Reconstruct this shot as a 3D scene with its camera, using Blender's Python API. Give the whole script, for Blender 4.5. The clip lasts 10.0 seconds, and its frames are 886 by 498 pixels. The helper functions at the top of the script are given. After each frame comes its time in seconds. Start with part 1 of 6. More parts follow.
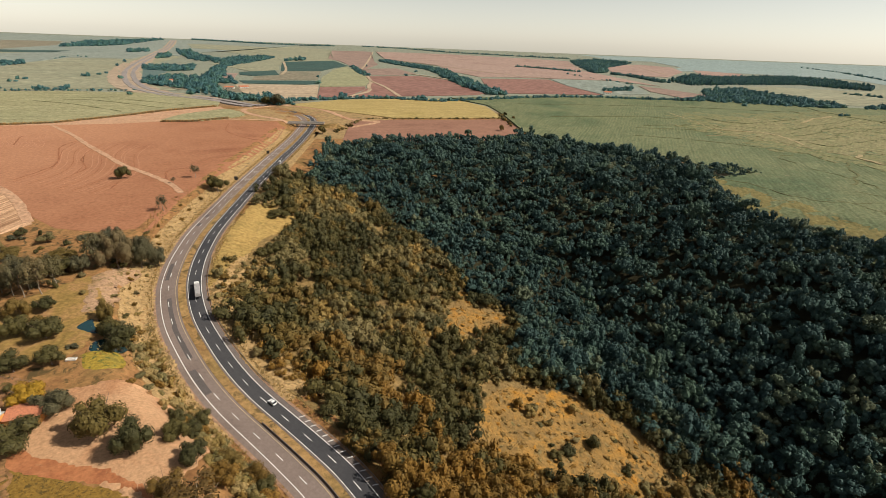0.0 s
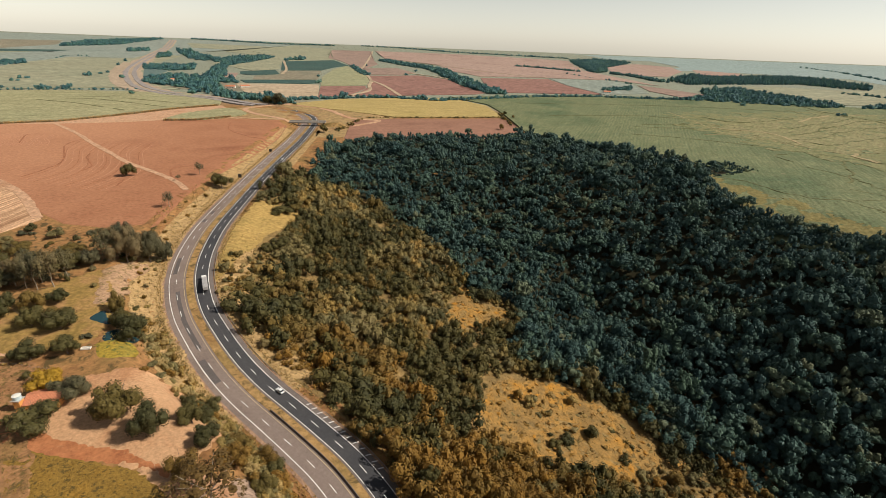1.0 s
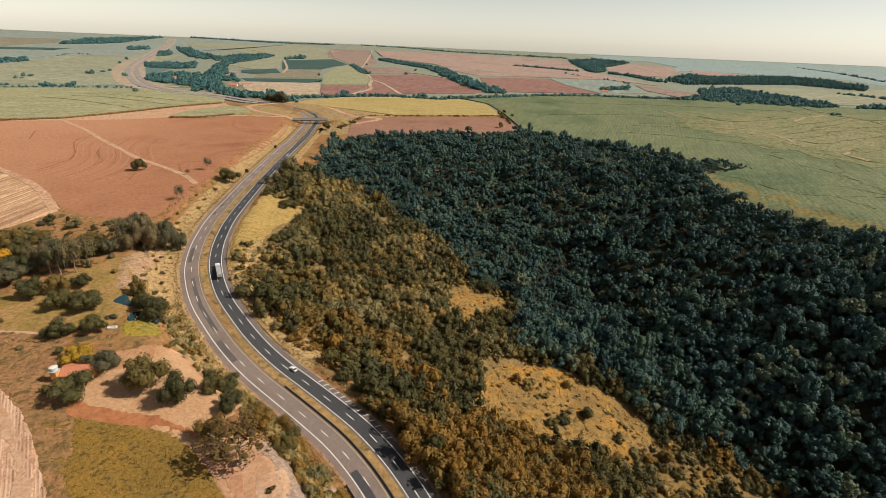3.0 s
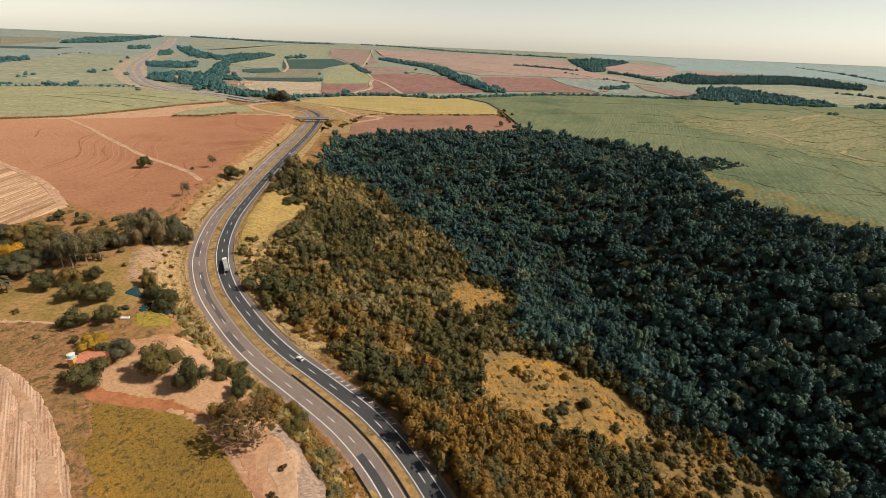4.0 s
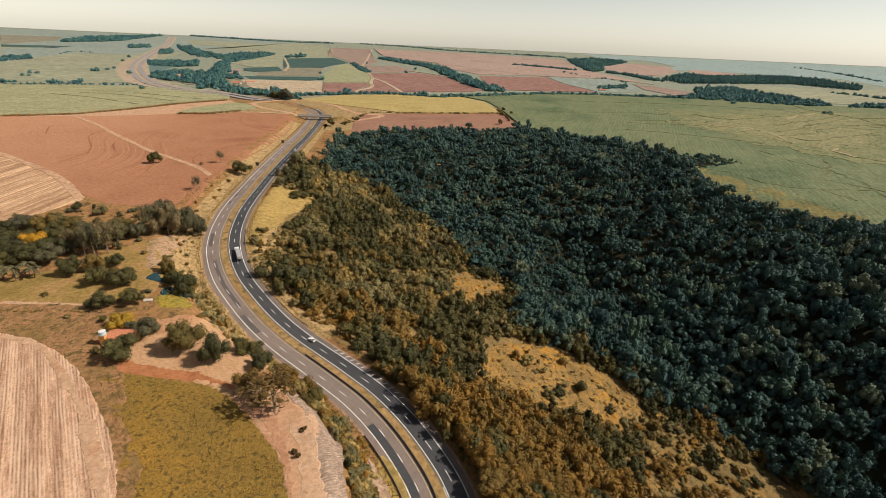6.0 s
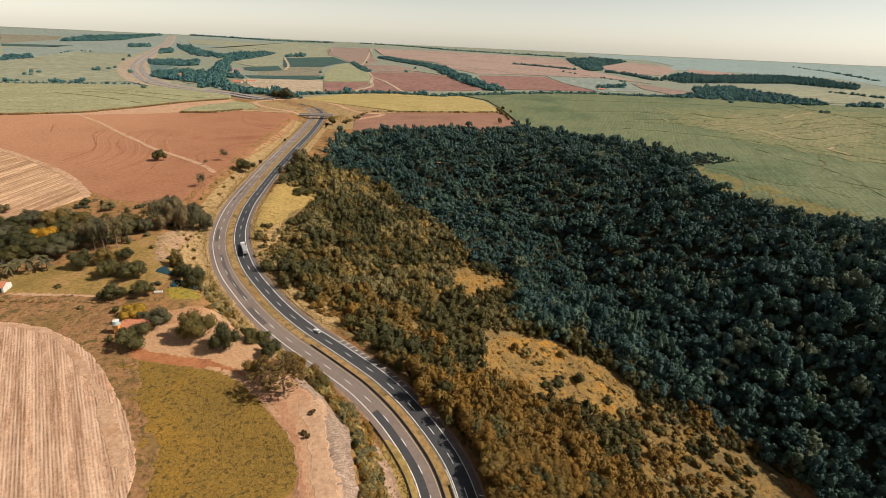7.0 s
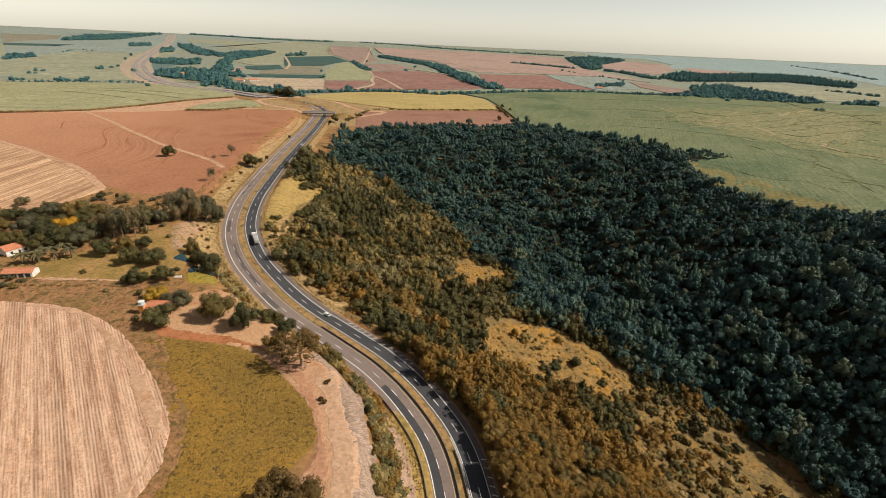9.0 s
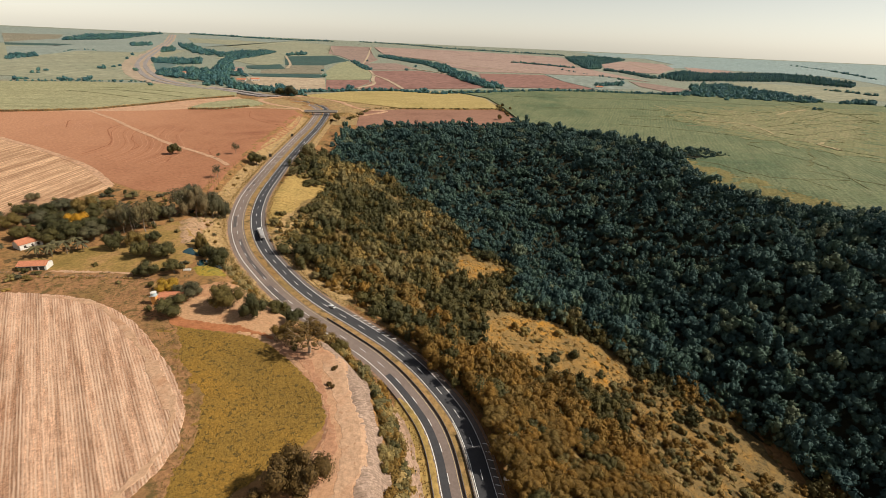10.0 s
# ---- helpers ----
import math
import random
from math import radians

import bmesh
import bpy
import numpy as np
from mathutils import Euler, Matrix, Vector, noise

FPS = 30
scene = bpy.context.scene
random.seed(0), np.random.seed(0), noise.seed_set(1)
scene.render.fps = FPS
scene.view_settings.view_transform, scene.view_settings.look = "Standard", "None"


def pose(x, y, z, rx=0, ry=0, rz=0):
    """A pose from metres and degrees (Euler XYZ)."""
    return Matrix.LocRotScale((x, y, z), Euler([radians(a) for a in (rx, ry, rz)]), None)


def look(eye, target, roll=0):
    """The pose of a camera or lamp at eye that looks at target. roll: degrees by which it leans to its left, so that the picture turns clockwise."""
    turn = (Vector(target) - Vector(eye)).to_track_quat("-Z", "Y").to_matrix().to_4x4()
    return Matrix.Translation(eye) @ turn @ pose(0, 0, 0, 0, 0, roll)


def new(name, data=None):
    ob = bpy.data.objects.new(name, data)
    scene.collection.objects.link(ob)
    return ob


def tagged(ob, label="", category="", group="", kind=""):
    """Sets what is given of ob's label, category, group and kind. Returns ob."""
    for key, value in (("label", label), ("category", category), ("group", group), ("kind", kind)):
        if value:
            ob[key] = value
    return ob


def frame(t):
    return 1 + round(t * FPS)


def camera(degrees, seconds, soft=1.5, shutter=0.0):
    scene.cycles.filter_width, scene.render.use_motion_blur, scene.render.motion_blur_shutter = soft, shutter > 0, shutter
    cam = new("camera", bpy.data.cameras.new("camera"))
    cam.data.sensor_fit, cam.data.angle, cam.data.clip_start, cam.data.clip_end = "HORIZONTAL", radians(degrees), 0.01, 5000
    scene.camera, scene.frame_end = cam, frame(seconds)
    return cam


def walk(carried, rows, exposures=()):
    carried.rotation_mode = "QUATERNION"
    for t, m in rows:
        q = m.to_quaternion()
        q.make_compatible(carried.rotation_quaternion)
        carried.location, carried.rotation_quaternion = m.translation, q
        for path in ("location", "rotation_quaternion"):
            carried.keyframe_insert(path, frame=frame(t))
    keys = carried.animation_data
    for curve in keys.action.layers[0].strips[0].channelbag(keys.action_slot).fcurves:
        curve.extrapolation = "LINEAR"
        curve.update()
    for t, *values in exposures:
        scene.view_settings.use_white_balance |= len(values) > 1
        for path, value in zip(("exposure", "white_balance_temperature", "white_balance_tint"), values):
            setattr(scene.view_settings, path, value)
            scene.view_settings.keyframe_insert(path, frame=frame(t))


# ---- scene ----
cam = camera(85.0, 10.0, soft=0.5)
METRES, EYE, TILT, LEAN, TURN = 76.0, 120.0, -23.45, -2.0, 0.0
ROWS = [
    (0.0, 0.0, 0.0, 0.0, 0.0, 0.0, -0.0),
    (0.5, -0.0086, -0.0417, -0.0185, -0.04, -0.02, 0.01),
    (1.0, -0.0165, -0.0844, -0.0369, -0.06, -0.04, -0.02),
    (1.5, -0.0243, -0.1277, -0.056, -0.11, -0.04, -0.06),
    (2.0, -0.0333, -0.171, -0.0751, -0.18, -0.08, -0.09),
    (2.5, -0.0415, -0.2144, -0.095, -0.22, -0.07, -0.12),
    (4.0, -0.0654, -0.3496, -0.1522, -0.27, -0.13, -0.18),
    (4.5, -0.0744, -0.3945, -0.1726, -0.37, -0.14, -0.19),
    (5.0, -0.0822, -0.4407, -0.1925, -0.39, -0.17, -0.19),
    (5.5, -0.0901, -0.4867, -0.212, -0.39, -0.18, -0.19),
    (7.0, -0.1138, -0.6245, -0.2708, -0.48, -0.25, -0.2),
    (7.5, -0.1208, -0.6712, -0.2913, -0.51, -0.27, -0.18),
    (8.0, -0.1273, -0.7182, -0.3117, -0.52, -0.3, -0.19),
    (8.5, -0.1346, -0.7651, -0.3322, -0.53, -0.32, -0.16),
    (9.0, -0.1422, -0.8119, -0.352, -0.55, -0.35, -0.15),
    (9.5, -0.1505, -0.8586, -0.3727, -0.54, -0.37, -0.16),
    (10.0, -0.1577, -0.9056, -0.3932, -0.55, -0.39, -0.15),
]
walk(cam, [(t, pose(0, 0, EYE, TILT, LEAN, TURN) @ pose(METRES * x, METRES * y, METRES * z, 90 + pitch, roll, yaw)) for t, x, y, z, yaw, pitch, roll in ROWS])


# ---- light ----
SUN_DIR = Vector((0.73, -0.07, 0.69)).normalized()
sun_data = bpy.data.lights.new("sun", "SUN")
sun_data.energy, sun_data.angle, sun_data.color = 4.4, radians(0.6), (1.0, 0.925, 0.815)
sun = new("sun", sun_data)
sun.matrix_world = look(SUN_DIR * 900, (0, 0, 0))
world = bpy.data.worlds.new("sky")
scene.world = world
world.use_nodes = True
wn = world.node_tree.nodes
sky = wn.new("ShaderNodeTexSky")
sky.sky_type, sky.sun_disc = "NISHITA", False
sky.sun_elevation = math.asin(SUN_DIR.z)
sky.sun_rotation = math.atan2(SUN_DIR.x, SUN_DIR.y)
sky.air_density, sky.dust_density, sky.ozone_density, sky.altitude = 1.0, 0.25, 0.3, 0
# a dusty dry-season sky: most of the blue is bleached to cream
grey = wn.new("ShaderNodeRGBToBW")
cream = wn.new("ShaderNodeMix")
cream.data_type, cream.blend_type = "RGBA", "MULTIPLY"
cream.inputs[0].default_value, cream.inputs[7].default_value = 1.0, (1.04, 1.0, 0.9, 1)
bleach = wn.new("ShaderNodeMix")
bleach.data_type = "RGBA"
bleach.inputs[0].default_value = 0.7
wl = world.node_tree.links
wl.new(sky.outputs[0], grey.inputs[0])
wl.new(grey.outputs[0], cream.inputs[6])
wl.new(sky.outputs[0], bleach.inputs[6])
wl.new(cream.outputs[2], bleach.inputs[7])
wl.new(bleach.outputs[2], wn["Background"].inputs[0])
wn["Background"].inputs[1].default_value = 0.092
scene.view_settings.exposure = 0.26

# ---- materials ----
def material(name):
    m = bpy.data.materials.new(name)
    m.use_nodes = True
    nt = m.node_tree
    return m, nt, nt.nodes["Principled BSDF"]


def ramp(nt, fac, stops):
    r = nt.nodes.new("ShaderNodeValToRGB")
    e = r.color_ramp.elements
    while len(e) < len(stops):
        e.new(0.5)
    for el, (p, c) in zip(e, stops):
        el.position, el.color = p, (*c, 1)
    nt.links.new(fac, r.inputs[0])
    return r.outputs[0]


def mixed(nt, fac, a, b, how="MIX"):
    x = nt.nodes.new("ShaderNodeMix")
    x.data_type, x.blend_type = "RGBA", how
    for sock, v in ((x.inputs[0], fac), (x.inputs[6], a), (x.inputs[7], b)):
        if isinstance(v, (int, float)):
            sock.default_value = v
        elif isinstance(v, tuple):
            sock.default_value = (*v, 1)
        else:
            nt.links.new(v, sock)
    return x.outputs[2]


def coords(nt, scale=(1, 1, 1), turn=0.0):
    tc = nt.nodes.new("ShaderNodeTexCoord")
    mp = nt.nodes.new("ShaderNodeMapping")
    mp.inputs["Scale"].default_value = scale
    mp.inputs["Rotation"].default_value = (0, 0, radians(turn))
    nt.links.new(tc.outputs["Object"], mp.inputs[0])
    return mp.outputs[0]


def noise_of(nt, vec, scale, detail=4.0, rough=0.6, warp=0.0):
    n = nt.nodes.new("ShaderNodeTexNoise")
    n.inputs["Scale"].default_value, n.inputs["Detail"].default_value = scale, detail
    n.inputs["Roughness"].default_value, n.inputs["Distortion"].default_value = rough, warp
    nt.links.new(vec, n.inputs["Vector"])
    return n.outputs[0]


def bumped(nt, bsdf, height, strength, distance):
    b = nt.nodes.new("ShaderNodeBump")
    b.inputs["Strength"].default_value, b.inputs["Distance"].default_value = strength, distance
    nt.links.new(height, b.inputs["Height"])
    nt.links.new(b.outputs[0], bsdf.inputs["Normal"])


def stretch(nt, sock, lo, hi):
    n = nt.nodes.new("ShaderNodeMapRange")
    n.inputs[1].default_value, n.inputs[2].default_value = lo, hi
    nt.links.new(sock, n.inputs[0])
    return n.outputs[0]


def soil(name, stops, grain=0.35, patch=0.02, speck=None, rows=None, rough=0.95, bump=0.5, depth=0.3, speck_lo=0.55, rough_grain=0.75, far=None, west=None):
    """Earth, stubble, grass or crop: colours over broad patches, a fine grain, specks of one colour, rows of another (turn, width, colour, amount)."""
    m, nt, bsdf = material(name)
    vec = coords(nt)
    broad = noise_of(nt, vec, patch, 5, 0.6, 0.4)
    col = ramp(nt, broad, [(0.3 + 0.4 * i / max(1, len(stops) - 1), c) for i, c in enumerate(stops)])
    fine = noise_of(nt, vec, grain, 5, 0.7)
    # land past 860 m north: pasture colour with horizon haze in it
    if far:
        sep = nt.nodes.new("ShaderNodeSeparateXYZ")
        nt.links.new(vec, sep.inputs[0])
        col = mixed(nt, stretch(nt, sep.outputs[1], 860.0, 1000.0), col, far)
    if west:      # paler, drier earth towards the west
        sep = nt.nodes.new("ShaderNodeSeparateXYZ")
        nt.links.new(vec, sep.inputs[0])
        drift = nt.nodes.new("ShaderNodeMath")
        drift.operation = "MULTIPLY_ADD"
        drift.inputs[1].default_value = 330.0
        nt.links.new(noise_of(nt, vec, 0.009, 5, 0.6, 0.6), drift.inputs[0])
        nt.links.new(sep.outputs[0], drift.inputs[2])
        col = mixed(nt, stretch(nt, drift.outputs[0], west[0] + 165, west[1] + 165), col, west[2])
    col = mixed(nt, rough_grain, col, ramp(nt, fine, [(0.3, (0.45, 0.45, 0.45)), (0.7, (1.5, 1.5, 1.5))]), "MULTIPLY")
    if speck:
        spots = noise_of(nt, vec, grain * 0.45, 4, 0.65, 0.6)
        col = mixed(nt, stretch(nt, spots, speck_lo, speck_lo + 0.08), col, speck)
    height = fine
    if rows:
        turn, width, shade, amount, *band = rows
        w = nt.nodes.new("ShaderNodeTexWave")
        w.inputs["Scale"].default_value = 0.314 / width
        w.inputs["Distortion"].default_value, w.inputs["Detail"].default_value = 0.9 if band else 2.6, 4
        w.inputs["Detail Scale"].default_value = 0.7
        nt.links.new(coords(nt, turn=turn), w.inputs["Vector"])
        long_way = nt.nodes.new("ShaderNodeMapping")
        long_way.inputs["Scale"].default_value = (1.0 / width, 0.06 / width, 1)
        nt.links.new(coords(nt, turn=turn), long_way.inputs[0])
        broken = noise_of(nt, long_way.outputs[0], 0.6, 3, 0.6)
        streak = noise_of(nt, long_way.outputs[0], 1.7, 4, 0.7)
        col = mixed(nt, min(1.0, amount), col, ramp(nt, streak, [(0.32, (0.6, 0.56, 0.52)), (0.68, (1.35, 1.38, 1.4))]), "MULTIPLY")
        if band:      # harvest bands, several rows wide
            wide = nt.nodes.new("ShaderNodeMapping")
            wide.inputs["Scale"].default_value = (1.0 / band[0], 0.02 / band[0], 1)
            nt.links.new(coords(nt, turn=turn), wide.inputs[0])
            col = mixed(nt, 0.9, col, ramp(nt, noise_of(nt, wide.outputs[0], 2.2, 3, 0.6), [(0.36, (0.60, 0.53, 0.48)), (0.60, (1.22, 1.22, 1.22))]), "MULTIPLY")
        mul = nt.nodes.new("ShaderNodeMath")
        mul.operation = "MULTIPLY"
        nt.links.new(w.outputs[1], mul.inputs[0])
        nt.links.new(stretch(nt, broken, 0.35, 0.65), mul.inputs[1])
        amt = nt.nodes.new("ShaderNodeMath")
        amt.operation = "MULTIPLY"
        amt.inputs[1].default_value = amount
        nt.links.new(mul.outputs[0], amt.inputs[0])
        col = mixed(nt, amt.outputs[0], col, shade)
    nt.links.new(col, bsdf.inputs["Base Color"])
    bsdf.inputs["Roughness"].default_value = rough
    bsdf.inputs["Specular IOR Level"].default_value = 0.15
    bumped(nt, bsdf, height, bump, depth)
    return m


def foliage(name, dark, light, dry=None, dry_lo=0.6):
    """Leaves: every clump its own shade between dark and light, some trees drier than others by their tint."""
    m, nt, bsdf = material(name)
    geo = nt.nodes.new("ShaderNodeNewGeometry")
    info = nt.nodes.new("ShaderNodeObjectInfo")
    att = nt.nodes.new("ShaderNodeAttribute")
    att.attribute_name = "tint"
    shade = nt.nodes.new("ShaderNodeMath")
    shade.operation = "MULTIPLY_ADD"
    shade.inputs[1].default_value, shade.inputs[2].default_value = 0.4, 0.28
    nt.links.new(geo.outputs["Random Per Island"], shade.inputs[0])
    col = mixed(nt, shade.outputs[0], dark, light)
    add = nt.nodes.new("ShaderNodeMath")
    add.operation = "ADD"
    nt.links.new(att.outputs["Fac"], add.inputs[0])
    nt.links.new(info.outputs["Random"], add.inputs[1])
    fr = nt.nodes.new("ShaderNodeMath")
    fr.operation = "FRACT"
    nt.links.new(add.outputs[0], fr.inputs[0])
    col = mixed(nt, 1.0, col, ramp(nt, fr.outputs[0], [(0.0, (0.65, 0.72, 0.8)), (0.5, (1, 1, 1)), (1.0, (1.35, 1.2, 0.9))]), "MULTIPLY")
    if dry:
        col = mixed(nt, stretch(nt, fr.outputs[0], dry_lo, min(1.0, dry_lo + 0.3)), col, dry)
    nt.links.new(col, bsdf.inputs["Base Color"])
    bsdf.inputs["Roughness"].default_value = 0.6
    bsdf.inputs["Specular IOR Level"].default_value = 0.12
    return m


def plain(name, c, rough=0.7, metal=0.0, vary=0.25, scale=1.5):
    m, nt, bsdf = material(name)
    n = noise_of(nt, coords(nt), scale, 6, 0.65)
    lo, hi = tuple(v * (1 - vary) for v in c), tuple(min(1, v * (1 + vary)) for v in c)
    nt.links.new(ramp(nt, n, [(0.3, lo), (0.7, hi)]), bsdf.inputs["Base Color"])
    bsdf.inputs["Roughness"].default_value, bsdf.inputs["Metallic"].default_value = rough, metal
    bumped(nt, bsdf, n, 0.2, 0.02)
    return m


M = {
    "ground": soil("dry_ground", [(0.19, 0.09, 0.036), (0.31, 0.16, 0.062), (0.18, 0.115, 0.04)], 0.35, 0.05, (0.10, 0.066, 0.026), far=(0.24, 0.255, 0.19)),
    "verge": soil("verge_grass", [(0.24, 0.135, 0.05), (0.33, 0.20, 0.08), (0.19, 0.13, 0.045)], 0.4, 0.05, (0.13, 0.088, 0.036)),
    "stubble": soil("stubble", [(0.42, 0.235, 0.14), (0.48, 0.285, 0.18), (0.38, 0.20, 0.115)], 1.3, 0.07, (0.34, 0.165, 0.09), (-37, 0.95, (0.68, 0.48, 0.335), 0.9, 8.0), bump=0.8, speck_lo=0.62),
    "stubble_far": soil("stubble_terraced", [(0.44, 0.265, 0.155), (0.54, 0.34, 0.20), (0.38, 0.215, 0.12)], 0.7, 0.03, None, (0, 3.5, (0.27, 0.14, 0.075), 0.75, 14.0)),
    "crop": soil("low_crop", [(0.20, 0.120, 0.028), (0.235, 0.138, 0.030), (0.31, 0.165, 0.029)], 1.5, 0.025, (0.10, 0.066, 0.020), bump=1.0, speck_lo=0.54),
    "red": soil("red_ploughed_soil", [(0.275, 0.114, 0.057), (0.335, 0.148, 0.076), (0.23, 0.088, 0.044)], 0.35, 0.012, (0.37, 0.172, 0.09), (-35, 4, (0.39, 0.185, 0.10), 0.06), speck_lo=0.6, rough_grain=0.45, west=(-230, -520, (0.425, 0.208, 0.113))),
    "red_strip": soil("brownish_red_soil", [(0.235, 0.118, 0.078), (0.28, 0.145, 0.096), (0.20, 0.098, 0.064)], 0.2, 0.012, None, (80, 7, (0.31, 0.17, 0.115), 0.3), rough_grain=0.4),
    # far soils, red_far to fallow_far: distance haze mixed into the colours
    "red_far": soil("hazed_red_soil", [(0.225, 0.115, 0.092), (0.262, 0.138, 0.108), (0.19, 0.094, 0.074)], 0.06, 0.006, None, (20, 18, (0.285, 0.162, 0.128), 0.3), depth=0.1),
    "pink": soil("hazed_pale_red_soil", [(0.295, 0.198, 0.16), (0.35, 0.24, 0.19), (0.26, 0.165, 0.13)], 0.05, 0.004, None, (70, 26, (0.35, 0.255, 0.205), 0.35), depth=0.1),
    "brown_far": soil("hazed_brown_soil", [(0.24, 0.165, 0.13), (0.28, 0.19, 0.15), (0.215, 0.15, 0.115)], 0.05, 0.005, None, (70, 20, (0.30, 0.22, 0.17), 0.3), depth=0.1),
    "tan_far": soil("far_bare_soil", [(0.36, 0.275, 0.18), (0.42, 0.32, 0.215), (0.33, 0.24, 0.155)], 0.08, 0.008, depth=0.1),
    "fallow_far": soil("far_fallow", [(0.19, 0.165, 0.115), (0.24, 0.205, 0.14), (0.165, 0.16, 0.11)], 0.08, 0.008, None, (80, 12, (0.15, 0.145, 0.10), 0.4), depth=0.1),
    "tan": soil("bare_tan_soil", [(0.42, 0.235, 0.135), (0.48, 0.29, 0.175), (0.38, 0.20, 0.11)], 0.35, 0.03),
    "track": soil("rutted_red_track", [(0.40, 0.215, 0.115), (0.46, 0.26, 0.148), (0.37, 0.17, 0.085)], 0.9, 0.09, (0.33, 0.155, 0.078), (10, 2.6, (0.50, 0.30, 0.18), 0.25), speck_lo=0.64, rough_grain=0.45),
    "yard": soil("trodden_yard_earth", [(0.42, 0.235, 0.12), (0.49, 0.285, 0.152), (0.38, 0.18, 0.085)], 0.9, 0.045, (0.33, 0.185, 0.08), speck_lo=0.64, rough_grain=0.5),
    "red_dirt": soil("red_dirt", [(0.33, 0.115, 0.046), (0.39, 0.155, 0.066), (0.28, 0.098, 0.042)], 0.8, 0.06, (0.42, 0.215, 0.105), speck_lo=0.62, rough_grain=0.5),
    "lawn": soil("thin_lawn", [(0.20, 0.135, 0.038), (0.28, 0.175, 0.055), (0.37, 0.20, 0.09)], 0.5, 0.06, None),
    "cane": soil("sugar_cane", [(0.088, 0.122, 0.060), (0.168, 0.180, 0.090), (0.109, 0.136, 0.066)], 0.3, 0.007, (0.21, 0.203, 0.112), (22, 5, (0.062, 0.084, 0.042), 0.5), bump=1.0, depth=0.9, speck_lo=0.6),
    "cane_left": soil("young_sugar_cane", [(0.265, 0.25, 0.135), (0.31, 0.285, 0.155), (0.285, 0.255, 0.135)], 0.2, 0.006, (0.22, 0.215, 0.11), (70, 10, (0.22, 0.21, 0.105), 0.5), bump=0.8, depth=0.6, speck_lo=0.6),
    "yellow": soil("ripe_yellow_crop", [(0.34, 0.255, 0.09), (0.40, 0.295, 0.115), (0.36, 0.27, 0.10)], 0.25, 0.01, None, (80, 8, (0.28, 0.215, 0.075), 0.5)),
    # pale_green, green_far, orchard and haze_green: blue of distant haze put into the crop colours
    "pale_green": soil("hazed_green_pasture", [(0.232, 0.235, 0.155), (0.28, 0.27, 0.178), (0.25, 0.235, 0.15)], 0.05, 0.004, None, (60, 40, (0.205, 0.205, 0.135), 0.4), depth=0.1),
    "green_far": soil("hazed_crop_far", [(0.20, 0.23, 0.195), (0.24, 0.265, 0.22), (0.22, 0.24, 0.195)], 0.05, 0.003, None, (15, 30, (0.185, 0.205, 0.175), 0.4), depth=0.1),
    "orchard": soil("hazed_dark_orchard", [(0.032, 0.072, 0.066), (0.045, 0.088, 0.076), (0.04, 0.07, 0.06)], 0.12, 0.006, None, (80, 12, (0.09, 0.115, 0.085), 0.5), bump=1.0, depth=1.0),
    "orchard_pale": soil("grey_green_orchard", [(0.10, 0.15, 0.135), (0.13, 0.175, 0.155)], 0.12, 0.01, None, (30, 10, (0.07, 0.12, 0.11), 0.6), bump=1.0, depth=1.0),
    "pale_crest": soil("pale_crest_pasture", [(0.25, 0.25, 0.14), (0.29, 0.28, 0.16), (0.27, 0.255, 0.14)], 0.08, 0.006, None, (60, 14, (0.215, 0.215, 0.12), 0.4), depth=0.1),
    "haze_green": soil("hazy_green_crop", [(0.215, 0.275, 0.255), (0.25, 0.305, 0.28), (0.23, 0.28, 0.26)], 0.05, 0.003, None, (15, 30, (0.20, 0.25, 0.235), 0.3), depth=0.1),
    "gold": soil("golden_dry_grass", [(0.18, 0.112, 0.042), (0.27, 0.158, 0.050), (0.43, 0.20, 0.030)], 0.6, 0.05, (0.15, 0.10, 0.038), bump=1.0, speck_lo=0.57),
    "pasture": soil("roadside_pasture", [(0.30, 0.195, 0.062), (0.36, 0.235, 0.078), (0.27, 0.185, 0.06)], 0.4, 0.04, None),
    "straw": soil("tall_straw_grass", [(0.30, 0.19, 0.080), (0.39, 0.255, 0.115), (0.25, 0.155, 0.062)], 0.6, 0.06, (0.17, 0.115, 0.05), bump=1.0),
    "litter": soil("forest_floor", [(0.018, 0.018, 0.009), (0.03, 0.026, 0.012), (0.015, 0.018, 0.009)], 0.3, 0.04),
    "asphalt_old": soil("worn_asphalt", [(0.18, 0.135, 0.112), (0.21, 0.16, 0.135), (0.16, 0.12, 0.10)], 0.8, 0.03, bump=0.1, depth=0.03, rough=0.85, rough_grain=0.3),
    "asphalt": soil("dark_asphalt", [(0.05, 0.05, 0.053), (0.062, 0.06, 0.062), (0.045, 0.045, 0.049)], 0.8, 0.03, bump=0.1, depth=0.03, rough=0.8, rough_grain=0.25),
    "shoulder": soil("shoulder_asphalt", [(0.13, 0.108, 0.095), (0.16, 0.13, 0.115), (0.115, 0.098, 0.088)], 0.8, 0.04, bump=0.1, depth=0.03, rough_grain=0.3),
    "white_line": plain("road_paint_white", (0.74, 0.72, 0.68), 0.6),
    "yellow_line": plain("road_paint_faded", (0.50, 0.38, 0.20), 0.6),
    "concrete": plain("concrete", (0.40, 0.36, 0.31), 0.85, 0, 0.3, 0.8),
    "rail": plain("galvanised_steel", (0.30, 0.28, 0.26), 0.5, 0.6),
    "bark": plain("bark", (0.16, 0.115, 0.08), 0.9, 0, 0.4, 3),
    "forest": foliage("forest_leaves", (0.019, 0.046, 0.039), (0.094, 0.150, 0.124), (0.14, 0.15, 0.088), 0.87),
